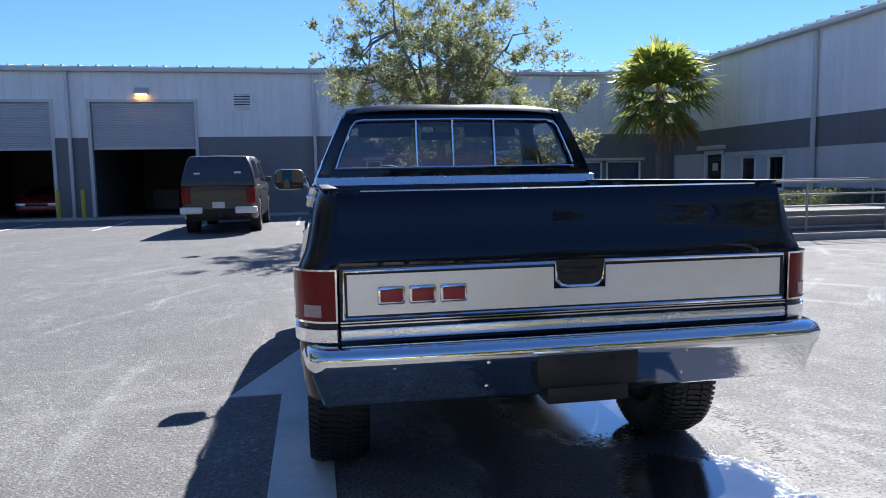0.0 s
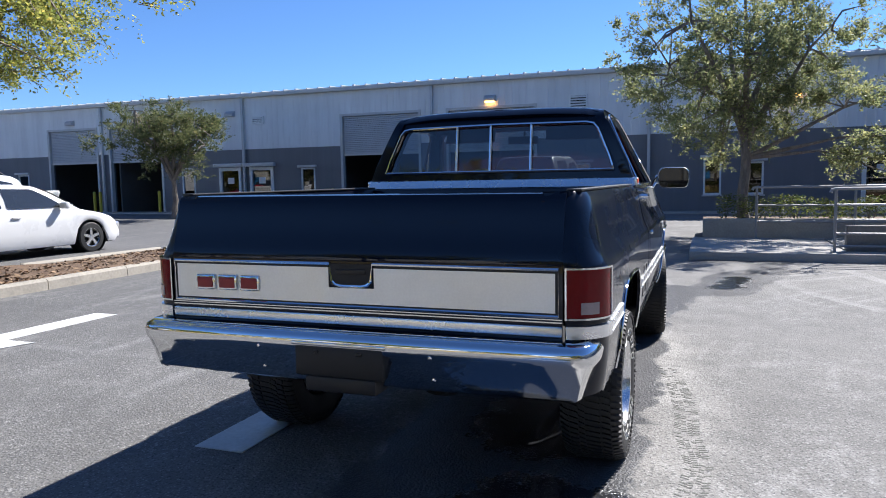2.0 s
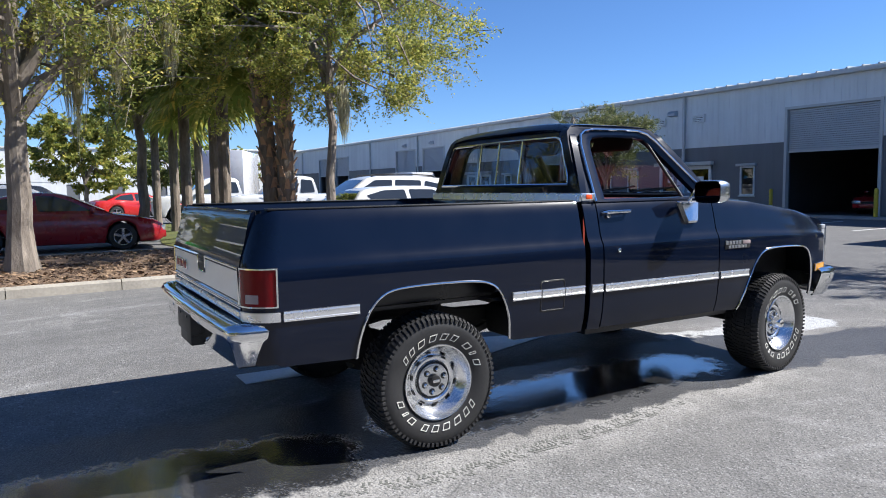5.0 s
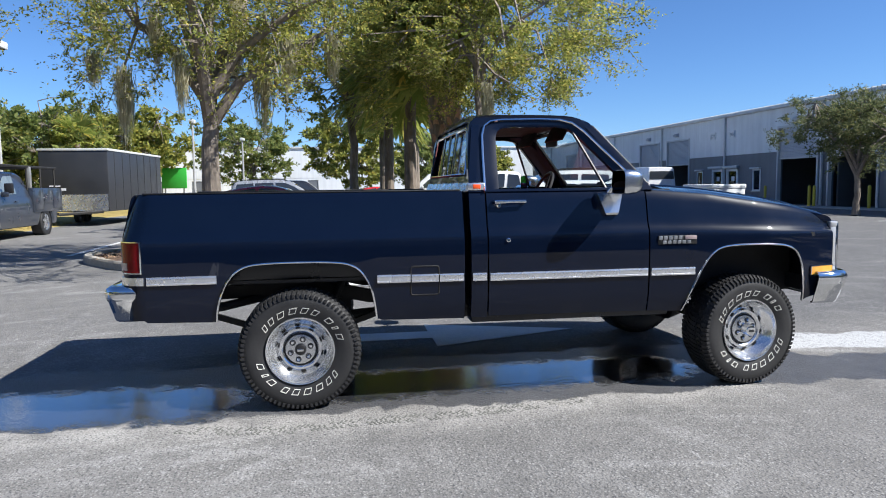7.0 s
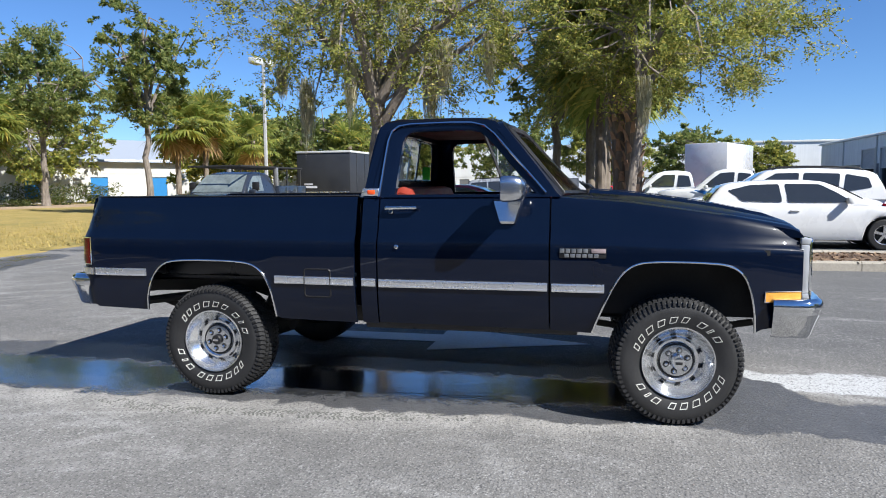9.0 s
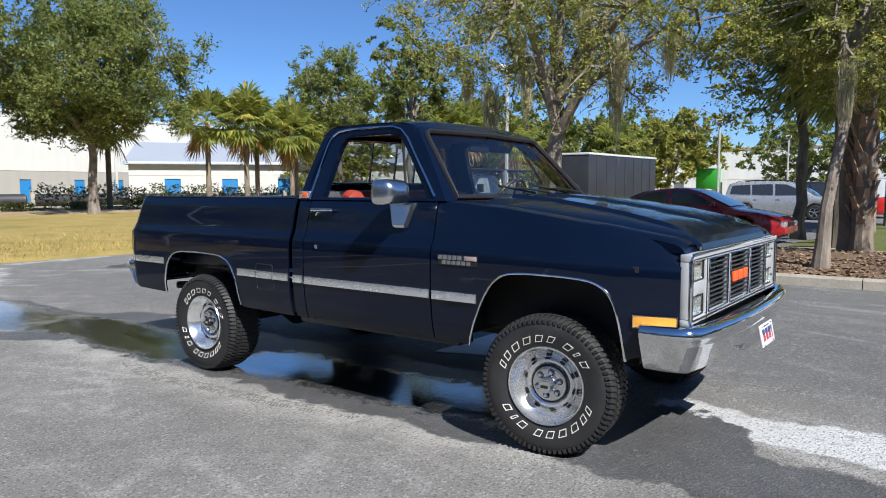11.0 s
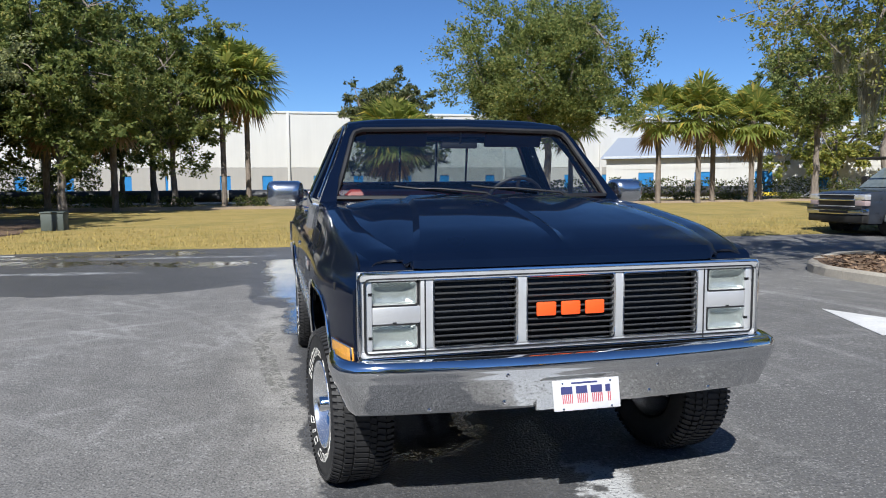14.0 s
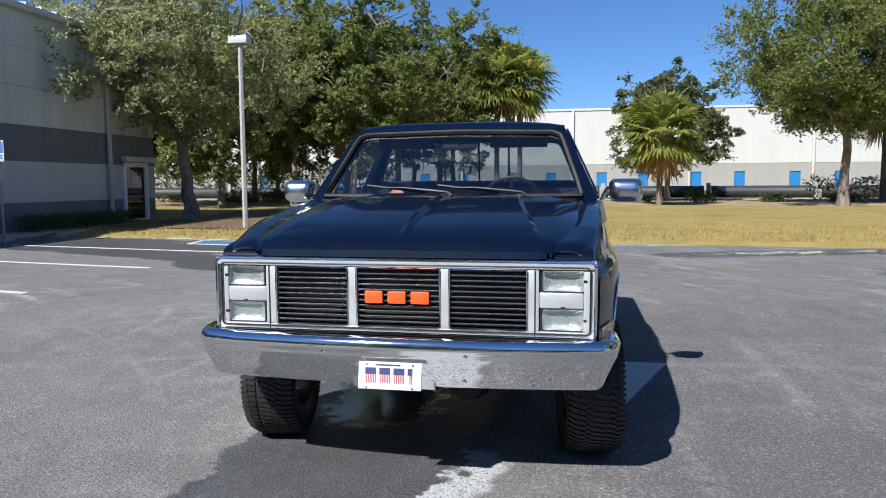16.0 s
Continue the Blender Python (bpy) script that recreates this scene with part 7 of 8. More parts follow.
oak((8.6, -43.0, 0.25), 12.5, 5.0, 3.2, 0.22, 13, OAK_DARK, 240, 110, 0.14, "dark full oak near the warehouse")
oak((13.4, -17.6, 0.15), 9.8, 5.6, 1.9, 0.25, 14, OAK_PALE, 500, 130, 0.095, "pale-trunked oak by the end of the office wing", fork=0.45, lean=(0.2, 1.0), shell=0.3)
oak((-24.3, -18.6, 0.1), 10.0, 2.4, 3.6, 0.17, 15, OAK_LEAF, 170, 80, 0.13, "narrow oak beyond the work truck", fork=0.4)
palm((-29.3, -20.4, 0.1), 4.7, 16, 2.3, "fan palm beyond the work truck")
palm((-31.4, -20.0, 0.1), 5.0, 17, 2.3, "fan palm beyond the work truck")
for i, (x, y, h, r) in enumerate(((9.8, -26.5, 10.5, 4.0), (13.2, -27.5, 11.0, 4.2), (16.5, -26.0, 10.5, 4.2), (6.5, -36.0, 11.5, 4.6), (18.5, -34.0, 12.0, 5.0), (13.0, -36.5, 12.0, 4.8), (21.5, -27.5, 11.0, 4.6), (25.0, -33.0, 12.0, 5.0), (10.5, -43.0, 12.0, 5.0), (20.5, -42.0, 12.5, 5.2))):
    oak((x, y, 0.2), h, r, 1.5, 0.18, 70 + i, OAK_DARK if i > 4 else OAK_LEAF, 330, 110, 0.15, "dense dark oak in the grove by the lawn")
for i, (x, y, h) in enumerate(((8.3, -29.5, 4.4), (11.6, -31.0, 4.6))):
    palm((x, y, 0.25), h, 90 + i, 2.2, "shaded fan palm under the grove", fronds=34)

# far off
for i, (x, y, h, r) in enumerate(((-46, -19, 8, 5), (-53, -15, 8.5, 5), (-50, -27, 9, 5.5), (-40, -24, 7, 4), (-60, -22, 9, 6), (-58, 2, 8, 4.5), (-66, 10, 7, 4.5), (-43, -42, 10, 5.5), (-70, -8, 9, 6), (-85, 20, 7, 5))):
    oak((x, y, 0.0), h, r, 1.0, 0.2, 120 + i, OAK_OLIVE if i % 2 else OAK_LEAF, 190, 55, 0.26, "distant full tree beyond the car park")
for i, (x, y, h) in enumerate(((-44, -16, 4.5), (-48, -22, 5), (-37, -20, 4.4), (-56, -18, 5))):
    palm((x, y, 0), h, 140 + i, 2.4, "distant fan palm beyond the car park", fronds=32)


def hedge(name, x0, x1, y0, y1, z0, z1, count, seed, label, size=0.05):
    rng = random.Random(seed)
    t = thing(name, label, "hedge", at=((x0 + x1) / 2, (y0 + y1) / 2, z0))
    verts, faces = [], []
    w, d, h = (x1 - x0) / 2, (y1 - y0) / 2, z1 - z0
    for _ in range(count):
        x, y, z = rng.uniform(-w, w), rng.uniform(-d, d), rng.random() ** 0.6 * h
        z *= 0.86 + 0.14 * math.sin(x * 3.1) * math.cos(x * 1.3 + 1)
        add_leaves(verts, faces, Vector((x, y, z)), 0.05, 3, size, rng, 0.9, 0.55)
    leaf_mesh("leaves", verts, faces, HEDGE_LEAF, t)
    bm = bmesh.new()
    n = max(3, int(w * 2 / 0.6))
    for i in range(n):
        x = lerp(-w * 0.95, w * 0.95, i / (n - 1))
        for k in range(3):
            tube(bm, [(x, 0, -0.02), (x + rng.gauss(0, 0.08), rng.gauss(0, d * 0.4), h * 0.5), (x + rng.gauss(0, 0.16), rng.gauss(0, d * 0.6), h * 0.9)], [0.014, 0.010, 0.004], 4)
    part("stems", bm, BARK, t)
    return t


# ---- parked vehicles ----
def car_paint(name, colour, metal=0.0):
    return mat(name, colour, 0.28, metal, 0.05, 2, 200, 0.0, coat=0.8)


WHITE_CAR = car_paint("white_car_paint", (0.70, 0.70, 0.70))
SILVER_CAR = car_paint("silver_car_paint", (0.42, 0.43, 0.44), 0.5)
RED_CAR = car_paint("red_car_paint", (0.30, 0.012, 0.018))
DARK_CAR = car_paint("dark_grey_car_paint", (0.016, 0.018, 0.023))
BLUE_CAR = car_paint("blue_stripe_paint", (0.03, 0.17, 0.50))
CAR_GLASS = mat("dark_car_glass", (0.028, 0.032, 0.037), 0.06, vary=0.1, bump=0.0, coat=1.0)


def car_wheel(parent, x, y, r, w=0.2):
    s = 1 if x > 0 else -1
    c = new("wheel")
    c.parent = parent
    c.matrix_local = pose(x, y, r, 0, 0, 0 if s > 0 else 180)
    bm = bmesh.new()
    spun(bm, [(-w / 2, r * 0.62), (-w / 2, r * 0.93), (-w * 0.38, r), (w * 0.38, r), (w / 2, r * 0.93), (w / 2 + 0.004, r * 0.66), (w * 0.42, r * 0.62)], 24, "x")
    part("tyre", bm, RUBBER, c)
    bm = bmesh.new()
    spun(bm, [(-w * 0.4, r * 0.64), (w * 0.46, r * 0.66), (w * 0.42, r * 0.60), (w * 0.15, r * 0.57)], 24, "x")
    for k in range(5):
        a = 2 * math.pi * k / 5
        m = Matrix.Rotation(a, 4, "X")
        box(bm, w * 0.22, w * 0.42, -r * 0.09, r * 0.09, r * 0.05, r * 0.62, m=m)
    spun(bm, [(w * 0.2, r * 0.16), (w * 0.44, r * 0.15), (w * 0.45, 0.001)], 12, "x")
    part("rim", bm, STEEL, c)
    bm = bmesh.new()
    spun(bm, [(w * 0.05, r * 0.6), (w * 0.06, 0.001)], 20, "x")
    part("brake", bm, DARK_METAL, c)


def car(name, label, category, at, turn, L, W, paint, lower, roof, sides, screen, back, wheels, r, clear=0.2, lamp=(0.10, 0.30), rails=False, glass=None, bumpers=None, tilt=0.16, tail=None):
    """A parked car, its nose to +y; places along it are shares of its length. lower: the top of the lower body; roof: the line over the
    cabin; sides: outlines of the side windows; screen and back: reaches of the front and rear glass."""
    glass = glass or CAR_GLASS
    t = thing(name, label, category, at=at, turn=turn)
    Y = lambda s: (s - 0.5) * L
    hw = W / 2
    bm = bmesh.new()
    rows = []
    stations = sorted({0.0, 0.012, 0.035, 0.07, 0.93, 0.965, 0.988, 1.0, *[i / 56 for i in range(57)]})
    for s in stations:
        top = table(s, lower)
        w = hw * (1 - max(0.0, (abs(s - 0.5) - 0.38) / 0.12) ** 2.2 * 0.16)
        zb = clear + 0.10 * max(0.0, (abs(s - 0.5) - 0.47) / 0.03)
        for wy in wheels:
            d = abs(Y(s) - wy)
            if d < r * 1.16:
                zb = max(zb, r + math.sqrt(max(0, (r * 1.16) ** 2 - d * d)))
        zb = min(zb, top - 0.10)
        q = lambda u: lerp(zb, top, u)
        half = [(w * 0.95, zb), (w * 0.99, q(0.12)), (w, q(0.35)), (w * 0.995, q(0.62)), (w * 0.985, q(0.70)), (w * 0.965, q(0.90)), (w * 0.93, top - 0.012), (w * 0.86, top), (w * 0.45, top + 0.018), (0.0, top + 0.022)]
        rows.append([(x, Y(s), z) for x, z in half] + [(-x, Y(s), z) for x, z in half[-2::-1]])
    vs = sheet(bm, rows)
    bm.faces.new(vs[0])
    bm.faces.new(vs[-1])
    part("body", bm, paint, t, angle=42)
    part("underbody", boxes((-hw * 0.8, hw * 0.8, Y(0.04), Y(0.96), clear * 0.9, clear + 0.18)), DARK_METAL, t, smooth=False)
    H = max(z for _, z in roof)
    belt = min(roof[0][1], roof[-1][1])
    span = H - belt

    def wall(z):
        u = max(0.0, (z - belt) / span)
        return hw * (0.945 - tilt * u - 0.05 * u * u)
    bm = bmesh.new()
    rows = []
    n = 44
    for i in range(n + 1):
        s = lerp(roof[0][0], roof[-1][0], i / n)
        top = table(s, roof)
        low = min(belt - 0.06, top - 0.05)
        e = min(0.07, max(0.012, (top - low) * 0.4))
        half = [(wall(low), low), (wall(lerp(low, top - e, 0.5)), lerp(low, top - e, 0.5)), (wall(top - e), top - e), (wall(top) - 0.012, top - e * 0.45), (wall(top) - 0.045, top - e * 0.12), (wall(top) * 0.82, top), (0.0, top + 0.012)]
        rows.append([(x, Y(s), z) for x, z in half] + [(-x, Y(s), z) for x, z in half[-2::-1]])
    vs = sheet(bm, rows)
    bm.faces.new(vs[0])
    bm.faces.new(vs[-1])
    part("cabin", bm, paint, t, angle=42)
    for sx in (1, -1):
        for o in sides:
            o = rounded([(Y(a), b) for a, b in o], 0.05, 3)
            bm = bmesh.new()
            f = [bm.verts.new((sx * (wall(z) + 0.006), y, z)) for y, z in o]
            g = [bm.verts.new((sx * (wall(z) - 0.03), y, z)) for y, z in o]
            bm.faces.new(f)
            for i in range(len(f)):
                bm.faces.new((f[i], f[i - 1], g[i - 1], g[i]))
            part("side_window", bm, glass, t, smooth=False)
            # door seam and handle under each window
            y1 = min(y for y, _ in o)
            zt = table(y1 / L + 0.5, lower)
            bm = bmesh.new()
            box(bm, *sorted((sx * hw * 0.97, sx * (hw * 0.99 + 0.018))), y1 + 0.10, y1 + 0.28, zt - 0.17, zt - 0.14, bevel=0.006)
            part("door_handle", bm, paint, t)
    for name2, (s0, s1), k in (("windscreen", screen, 0.86), ("rear_glass", back, 0.84)):
        bm = bmesh.new()
        rows = []
        sgn = 1 if name2 == "windscreen" else -1
        for i in range(7):
            s = lerp(s0, s1, i / 6)
            z = table(s, roof)
            w = (wall(z) - 0.035) * (k + 0.12)
            rows.append([(w * u, Y(s) + sgn * 0.012, z + 0.014 + 0.012 * (1 - abs(u))) for u in (-1, -0.5, 0, 0.5, 1)])
        sheet(bm, rows)
        part(name2, bm, glass, t)
    for sx in (1, -1):
        top1 = table(0.985, lower)
        x = sx * hw * 0.66
        bm = boxes((x - 0.19, x + 0.19, Y(1.0) - 0.20, Y(1.0) + 0.012, top1 - 0.17, top1 - 0.03), bevel=0.03)
        part("headlight", bm, HEADLAMP, t)
        top0 = table(0.012, lower)
        x = sx * hw * 0.82
        bm = boxes((x - 0.12, x + 0.12, Y(0.0) - 0.015, Y(0.0) + 0.20, top0 - lamp[1], top0 - lamp[0]), bevel=0.03)
        part("tail_light", bm, tail or RED_LENS, t)
        bm = boxes((sx * (hw + 0.06) - 0.10, sx * (hw + 0.06) + 0.10, Y(screen[1]) - 0.42, Y(screen[1]) - 0.30, belt + 0.02, belt + 0.16), bevel=0.035)
        part("wing_mirror", bm, paint, t)
        for wy in wheels:
            car_wheel(t, sx * (hw - 0.11), wy, r)
            bm = bmesh.new()
            spun(bm, [(sx * (hw - 0.30), r * 1.13), (sx * (hw - 0.02), r * 1.15)], 20, "x", (0, wy, r))
            part("arch_liner", bm, TRIM_BLACK, t)
    for s, o in ((1.0, 1), (0.0, -1)):
        y = Y(s)
        part("bumper", boxes((-hw * 0.84, hw * 0.84, min(y - o * 0.12, y + o * 0.03), max(y - o * 0.12, y + o * 0.03), clear + 0.06, clear + 0.26), bevel=0.04), bumpers or paint, t)
    yf, ztf = Y(1.0), table(0.985, lower)
    part("grille", boxes((-hw * 0.44, hw * 0.44, yf - 0.1, yf + 0.014, ztf - 0.27, ztf - 0.06), bevel=0.02), TRIM_BLACK, t)
    part("number_plate", boxes((-0.16, 0.16, Y(0.0) - 0.045, Y(0.0) - 0.03, clear + 0.28, clear + 0.43), bevel=0.004), WHITE_PLATE, t)
    if rails:
        for sx in (1, -1):
            bm = bmesh.new()
            s0, s1 = screen[0] - 0.05, back[1] + 0.05
            x = sx * (wall(H) - 0.06)
            tube(bm, [(x, Y(lerp(s1, s0, u)), table(lerp(s1, s0, u), roof) + (0.0 if u in (0, 1) else 0.05)) for u in (0, 0.06, 0.35, 0.65, 0.94, 1)], 0.018, 6)
            part("roof_rail", bm, TRIM_BLACK, t)
    return t


HATCH = [(0.0, 0.80), (0.02, 0.93), (0.08, 0.99), (0.16, 0.99), (0.62, 0.955), (0.76, 0.94), (0.88, 0.84), (0.95, 0.74), (1.0, 0.60)]
HATCH_ROOF = [(0.015, 0.95), (0.04, 1.12), (0.085, 1.33), (0.12, 1.40), (0.20, 1.445), (0.35, 1.47), (0.48, 1.465), (0.55, 1.43), (0.62, 1.30), (0.70, 1.10), (0.76, 0.94)]
HATCH_SIDES = ([(0.115, 1.25), (0.185, 1.02), (0.365, 1.0), (0.35, 1.385), (0.22, 1.37)], [(0.39, 1.0), (0.675, 0.99), (0.60, 1.21), (0.53, 1.375), (0.375, 1.39)])
SUVB = [(0.0, 0.92), (0.02, 1.04), (0.5, 1.08), (0.72, 1.09), (0.86, 1.04), (0.95, 0.95), (1.0, 0.80)]
SUV_ROOF = [(0.012, 1.05), (0.035, 1.36), (0.06, 1.60), (0.09, 1.69), (0.18, 1.74), (0.35, 1.775), (0.50, 1.765), (0.565, 1.71), (0.64, 1.46), (0.735, 1.08)]
SUV_SIDES = ([(0.085, 1.28), (0.10, 1.52), (0.20, 1.62), (0.215, 1.17)], [(0.235, 1.16), (0.225, 1.63), (0.39, 1.66), (0.405, 1.14)], [(0.425, 1.14), (0.41, 1.66), (0.52, 1.65), (0.59, 1.45), (0.675, 1.15)])
VAN_ROOF = [(0.012, 1.02), (0.03, 1.36), (0.05, 1.62), (0.08, 1.70), (0.3, 1.76), (0.52, 1.75), (0.60, 1.68), (0.70, 1.42), (0.82, 1.03)]
VAN_SIDES = ([(0.06, 1.16), (0.075, 1.55), (0.24, 1.60), (0.25, 1.13)], [(0.265, 1.13), (0.255, 1.60), (0.44, 1.62), (0.45, 1.11)], [(0.47, 1.11), (0.46, 1.62), (0.56, 1.60), (0.65, 1.40), (0.74, 1.12)])
SEDAN = [(0.0, 0.76), (0.02, 0.92), (0.08, 0.97), (0.2, 0.97), (0.5, 0.93), (0.74, 0.90), (0.88, 0.80), (0.96, 0.70), (1.0, 0.56)]
SEDAN_ROOF = [(0.09, 0.95), (0.16, 1.10), (0.25, 1.30), (0.33, 1.39), (0.43, 1.43), (0.50, 1.42), (0.56, 1.35), (0.65, 1.14), (0.755, 0.90)]
SEDAN_SIDES = ([(0.20, 1.08), (0.27, 1.28), (0.40, 1.36), (0.41, 1.0)], [(0.43, 0.99), (0.42, 1.36), (0.50, 1.345), (0.57, 1.22), (0.66, 0.98)])
PICK = [(0.0, 1.14), (0.01, 1.20), (0.37, 1.22), (0.74, 1.23), (0.80, 1.24), (0.95, 1.17), (0.985, 1.10), (1.0, 0.96)]
PICK_ROOF = [(0.375, 1.19), (0.39, 1.58), (0.405, 1.82), (0.43, 1.88), (0.50, 1.92), (0.58, 1.91), (0.63, 1.83), (0.69, 1.55), (0.755, 1.20)]
PICK_SIDES = ([(0.40, 1.30), (0.415, 1.74), (0.49, 1.79), (0.50, 1.28)], [(0.52, 1.28), (0.51, 1.80), (0.595, 1.78), (0.64, 1.60), (0.70, 1.28)])
car("hatchback", "white hatchback parked beside the planted island", "car", (-12.0, 6.8, 0), -2, 4.4, 1.78, WHITE_CAR, HATCH, HATCH_ROOF, HATCH_SIDES, (0.58, 0.735), (0.025, 0.095), (-1.28, 1.36), 0.32, lamp=(0.02, 0.20), tail=mat("smoked_tail_lens", (0.035, 0.026, 0.030), 0.1, vary=0.4, scale=14, coat=1.0))
car("suv", "large white sport utility vehicle beside the hatchback", "car", (-15.0, 6.8, 0), 177, 4.95, 1.95, WHITE_CAR, SUVB, SUV_ROOF, SUV_SIDES, (0.585, 0.715), (0.02, 0.065), (-1.45, 1.47), 0.38, clear=0.24, rails=True)
car("sedan", "dark red sedan parked beyond the island", "car", (-15.6, -1.4, 0), 0, 4.9, 1.85, RED_CAR, SEDAN, SEDAN_ROOF, SEDAN_SIDES, (0.575, 0.735), (0.115, 0.27), (-1.4, 1.45), 0.33)
car("minivan", "silver minivan parked across the car park", "car", (-32.0, -2.4, 0), 0, 4.9, 1.95, SILVER_CAR, SUVB, VAN_ROOF, VAN_SIDES, (0.62, 0.80), (0.018, 0.055), (-1.45, 1.5), 0.34, rails=True)
car("suv", "black sport utility vehicle far across the car park", "car", (-37.5, -1.6, 0), 0, 4.8, 1.9, DARK_CAR, SUVB, SUV_ROOF, SUV_SIDES, (0.585, 0.715), (0.02, 0.065), (-1.4, 1.45), 0.37, clear=0.24)
car("sedan", "bright red sports car far across the car park", "car", (-36.0, 3.0, 0), 10, 4.6, 1.85, car_paint("bright_red_paint", (0.50, 0.02, 0.015)), SEDAN, [(a, b * 0.94) for a, b in SEDAN_ROOF], [[(a, b * 0.94) for a, b in o] for o in SEDAN_SIDES], (0.575, 0.735), (0.115, 0.27), (-1.3, 1.35), 0.33)
car("sports_car", "red sports car parked inside the workshop door", "car", (-12.3, 30.6, 0.0), 182, 4.5, 1.85, RED_CAR, SEDAN, [(a, b * 0.92) for a, b in SEDAN_ROOF], [[(a, b * 0.92) for a, b in o] for o in SEDAN_SIDES], (0.575, 0.735), (0.115, 0.27), (-1.3, 1.35), 0.32)
bp = car("pickup_truck", "white pickup truck with a blue stripe beyond the palms", "pickup truck", (-22.2, 7.0, 0), 172, 5.5, 1.92, WHITE_CAR, PICK, PICK_ROOF, PICK_SIDES, (0.635, 0.745), (0.378, 0.40), (-1.65, 1.75), 0.38, clear=0.28)
for sx in (1, -1):
    bm = bmesh.new()
    prism(bm, [(1.05, 1.16), (1.45, 1.19), (0.75, 0.92), (-0.4, 0.66), (-0.9, 0.62), (0.1, 0.86)], *sorted((sx * 0.955, sx * 0.975)), "x")
    part("blue_stripe", bm, BLUE_CAR, bp, "blue slanted stripe", smooth=False)
part("blue_bonnet_band", boxes((-0.70, 0.70, 1.30, 1.52, 1.255, 1.262)), BLUE_CAR, bp, smooth=False)
car("pickup_truck", "white double cab pickup truck far beyond the palms", "pickup truck", (-27.5, 5.4, 0), 176, 5.9, 2.0, WHITE_CAR, PICK, [(a, b * 1.03) for a, b in PICK_ROOF], PICK_SIDES, (0.635, 0.745), (0.378, 0.40), (-1.7, 1.85), 0.42, clear=0.34, bumpers=DARK_METAL)

# the grey-brown pickup with a cargo cap, backed away from the workshop door
CAP_ROOF = [(0.006, 1.24), (0.03, 1.62), (0.055, 1.86), (0.075, 1.91), (0.30, 1.94), (0.375, 1.92), (0.385, 1.88), (0.40, 1.93), (0.50, 1.97), (0.58, 1.96), (0.63, 1.88), (0.69, 1.60), (0.755, 1.24)]
CAP_SIDES = ([(0.10, 1.36), (0.12, 1.80), (0.345, 1.82), (0.355, 1.35)],) + PICK_SIDES
p = car("pickup_truck", "grey-brown pickup truck with a matching cargo cap outside the workshop", "pickup truck", (-3.35, 18.45, 0), 0, 5.9, 2.03, mat("grey_cap_truck_paint", (0.045, 0.043, 0.042), 0.4, 0.2, 0.08, 2, 200, 0.0, coat=0.35), PICK, CAP_ROOF, CAP_SIDES, (0.635, 0.745), (0.009, 0.058), (-1.75, 1.85), 0.42, clear=0.36, lamp=(0.06, 0.46), bumpers=DARK_METAL, tilt=0.14)
for sx in (1, -1):
    part("bumper_corner", boxes((min(sx * 0.42, sx * 1.0), max(sx * 0.42, sx * 1.0), -3.03, -2.86, 0.50, 0.67), bevel=0.04), WHITE_FRAME, p, "pale bumper corner")
part("tailgate_groove", boxes((-0.72, 0.72, -2.957, -2.945, 1.09, 1.105), (-0.72, 0.72, -2.957, -2.945, 0.83, 0.84)), TRIM_BLACK, p, smooth=False)
part("cap_badge", boxes((-0.62, -0.46, -2.86, -2.84, 1.46, 1.50), (0.42, 0.60, -2.86, -2.84, 1.47, 1.52)), WHITE_PLATE, p, smooth=False)
p.matrix_world = p.matrix_world @ Matrix.Diagonal((0.96, 1, 1.06, 1))
part("tow_hitch", boxes((-0.04, 0.04, -3.1, -2.8, 0.42, 0.50), bevel=0.01), DARK_METAL, p)

# the work truck with a rack and the trailer
WORK_PAINT = mat("dark_work_truck_paint", (0.024, 0.029, 0.040), 0.30, vary=0.2, scale=3, grain=60, bump=0.01, coat=0.8)
w = car("work_truck", "dark grey work truck with a service body and ladder rack", "pickup truck", (-16.6, -9.6, 0), -90, 6.1, 2.0, WORK_PAINT, PICK, PICK_ROOF, [PICK_SIDES[1]], (0.635, 0.745), (0.378, 0.40), (-1.75, 1.95), 0.40, clear=0.34, bumpers=DARK_METAL, glass=mat("sky_lit_car_glass", (0.15, 0.175, 0.17), 0.08, vary=0.35, scale=2.5, grain=9, bump=0.0, coat=1.0))
for sx in (1, -1):
    part("service_box", boxes((min(sx * 0.62, sx * 1.03), max(sx * 0.62, sx * 1.03), -3.05, -0.80, 0.72, 1.45), bevel=0.02), WORK_PAINT, w, "dark service body locker")
    for i in range(3):
        y = -2.95 + i * 0.72
        part("locker_door", boxes((min(sx * 1.02, sx * 1.04), max(sx * 1.02, sx * 1.04), y, y + 0.66, 1.0 if i == 1 else 0.80, 1.40), bevel=0.008), WORK_PAINT, w)
part("front_grille", boxes((-0.60, 0.60, 2.98, 3.075, 0.78, 1.09), bevel=0.02), TRIM_BLACK, w, "black grille with a bright bar")
part("chrome_bar", boxes((-0.60, 0.60, 3.06, 3.10, 0.925, 0.975), bevel=0.010), CHROME, w)
for z in (0.785, 1.085):
    part("grille_surround", boxes((-0.62, 0.62, 3.05, 3.09, z - 0.012, z + 0.012), bevel=0.005), SILVER_PAINT, w)
WORK_CHROME = mat("work_truck_chrome", (0.52, 0.53, 0.54), 0.18, 1.0, 0.1)
part("front_bumper", boxes((-0.98, 0.98, 2.92, 3.15, 0.56, 0.74), bevel=0.05), WORK_CHROME, w, "chrome front bumper")
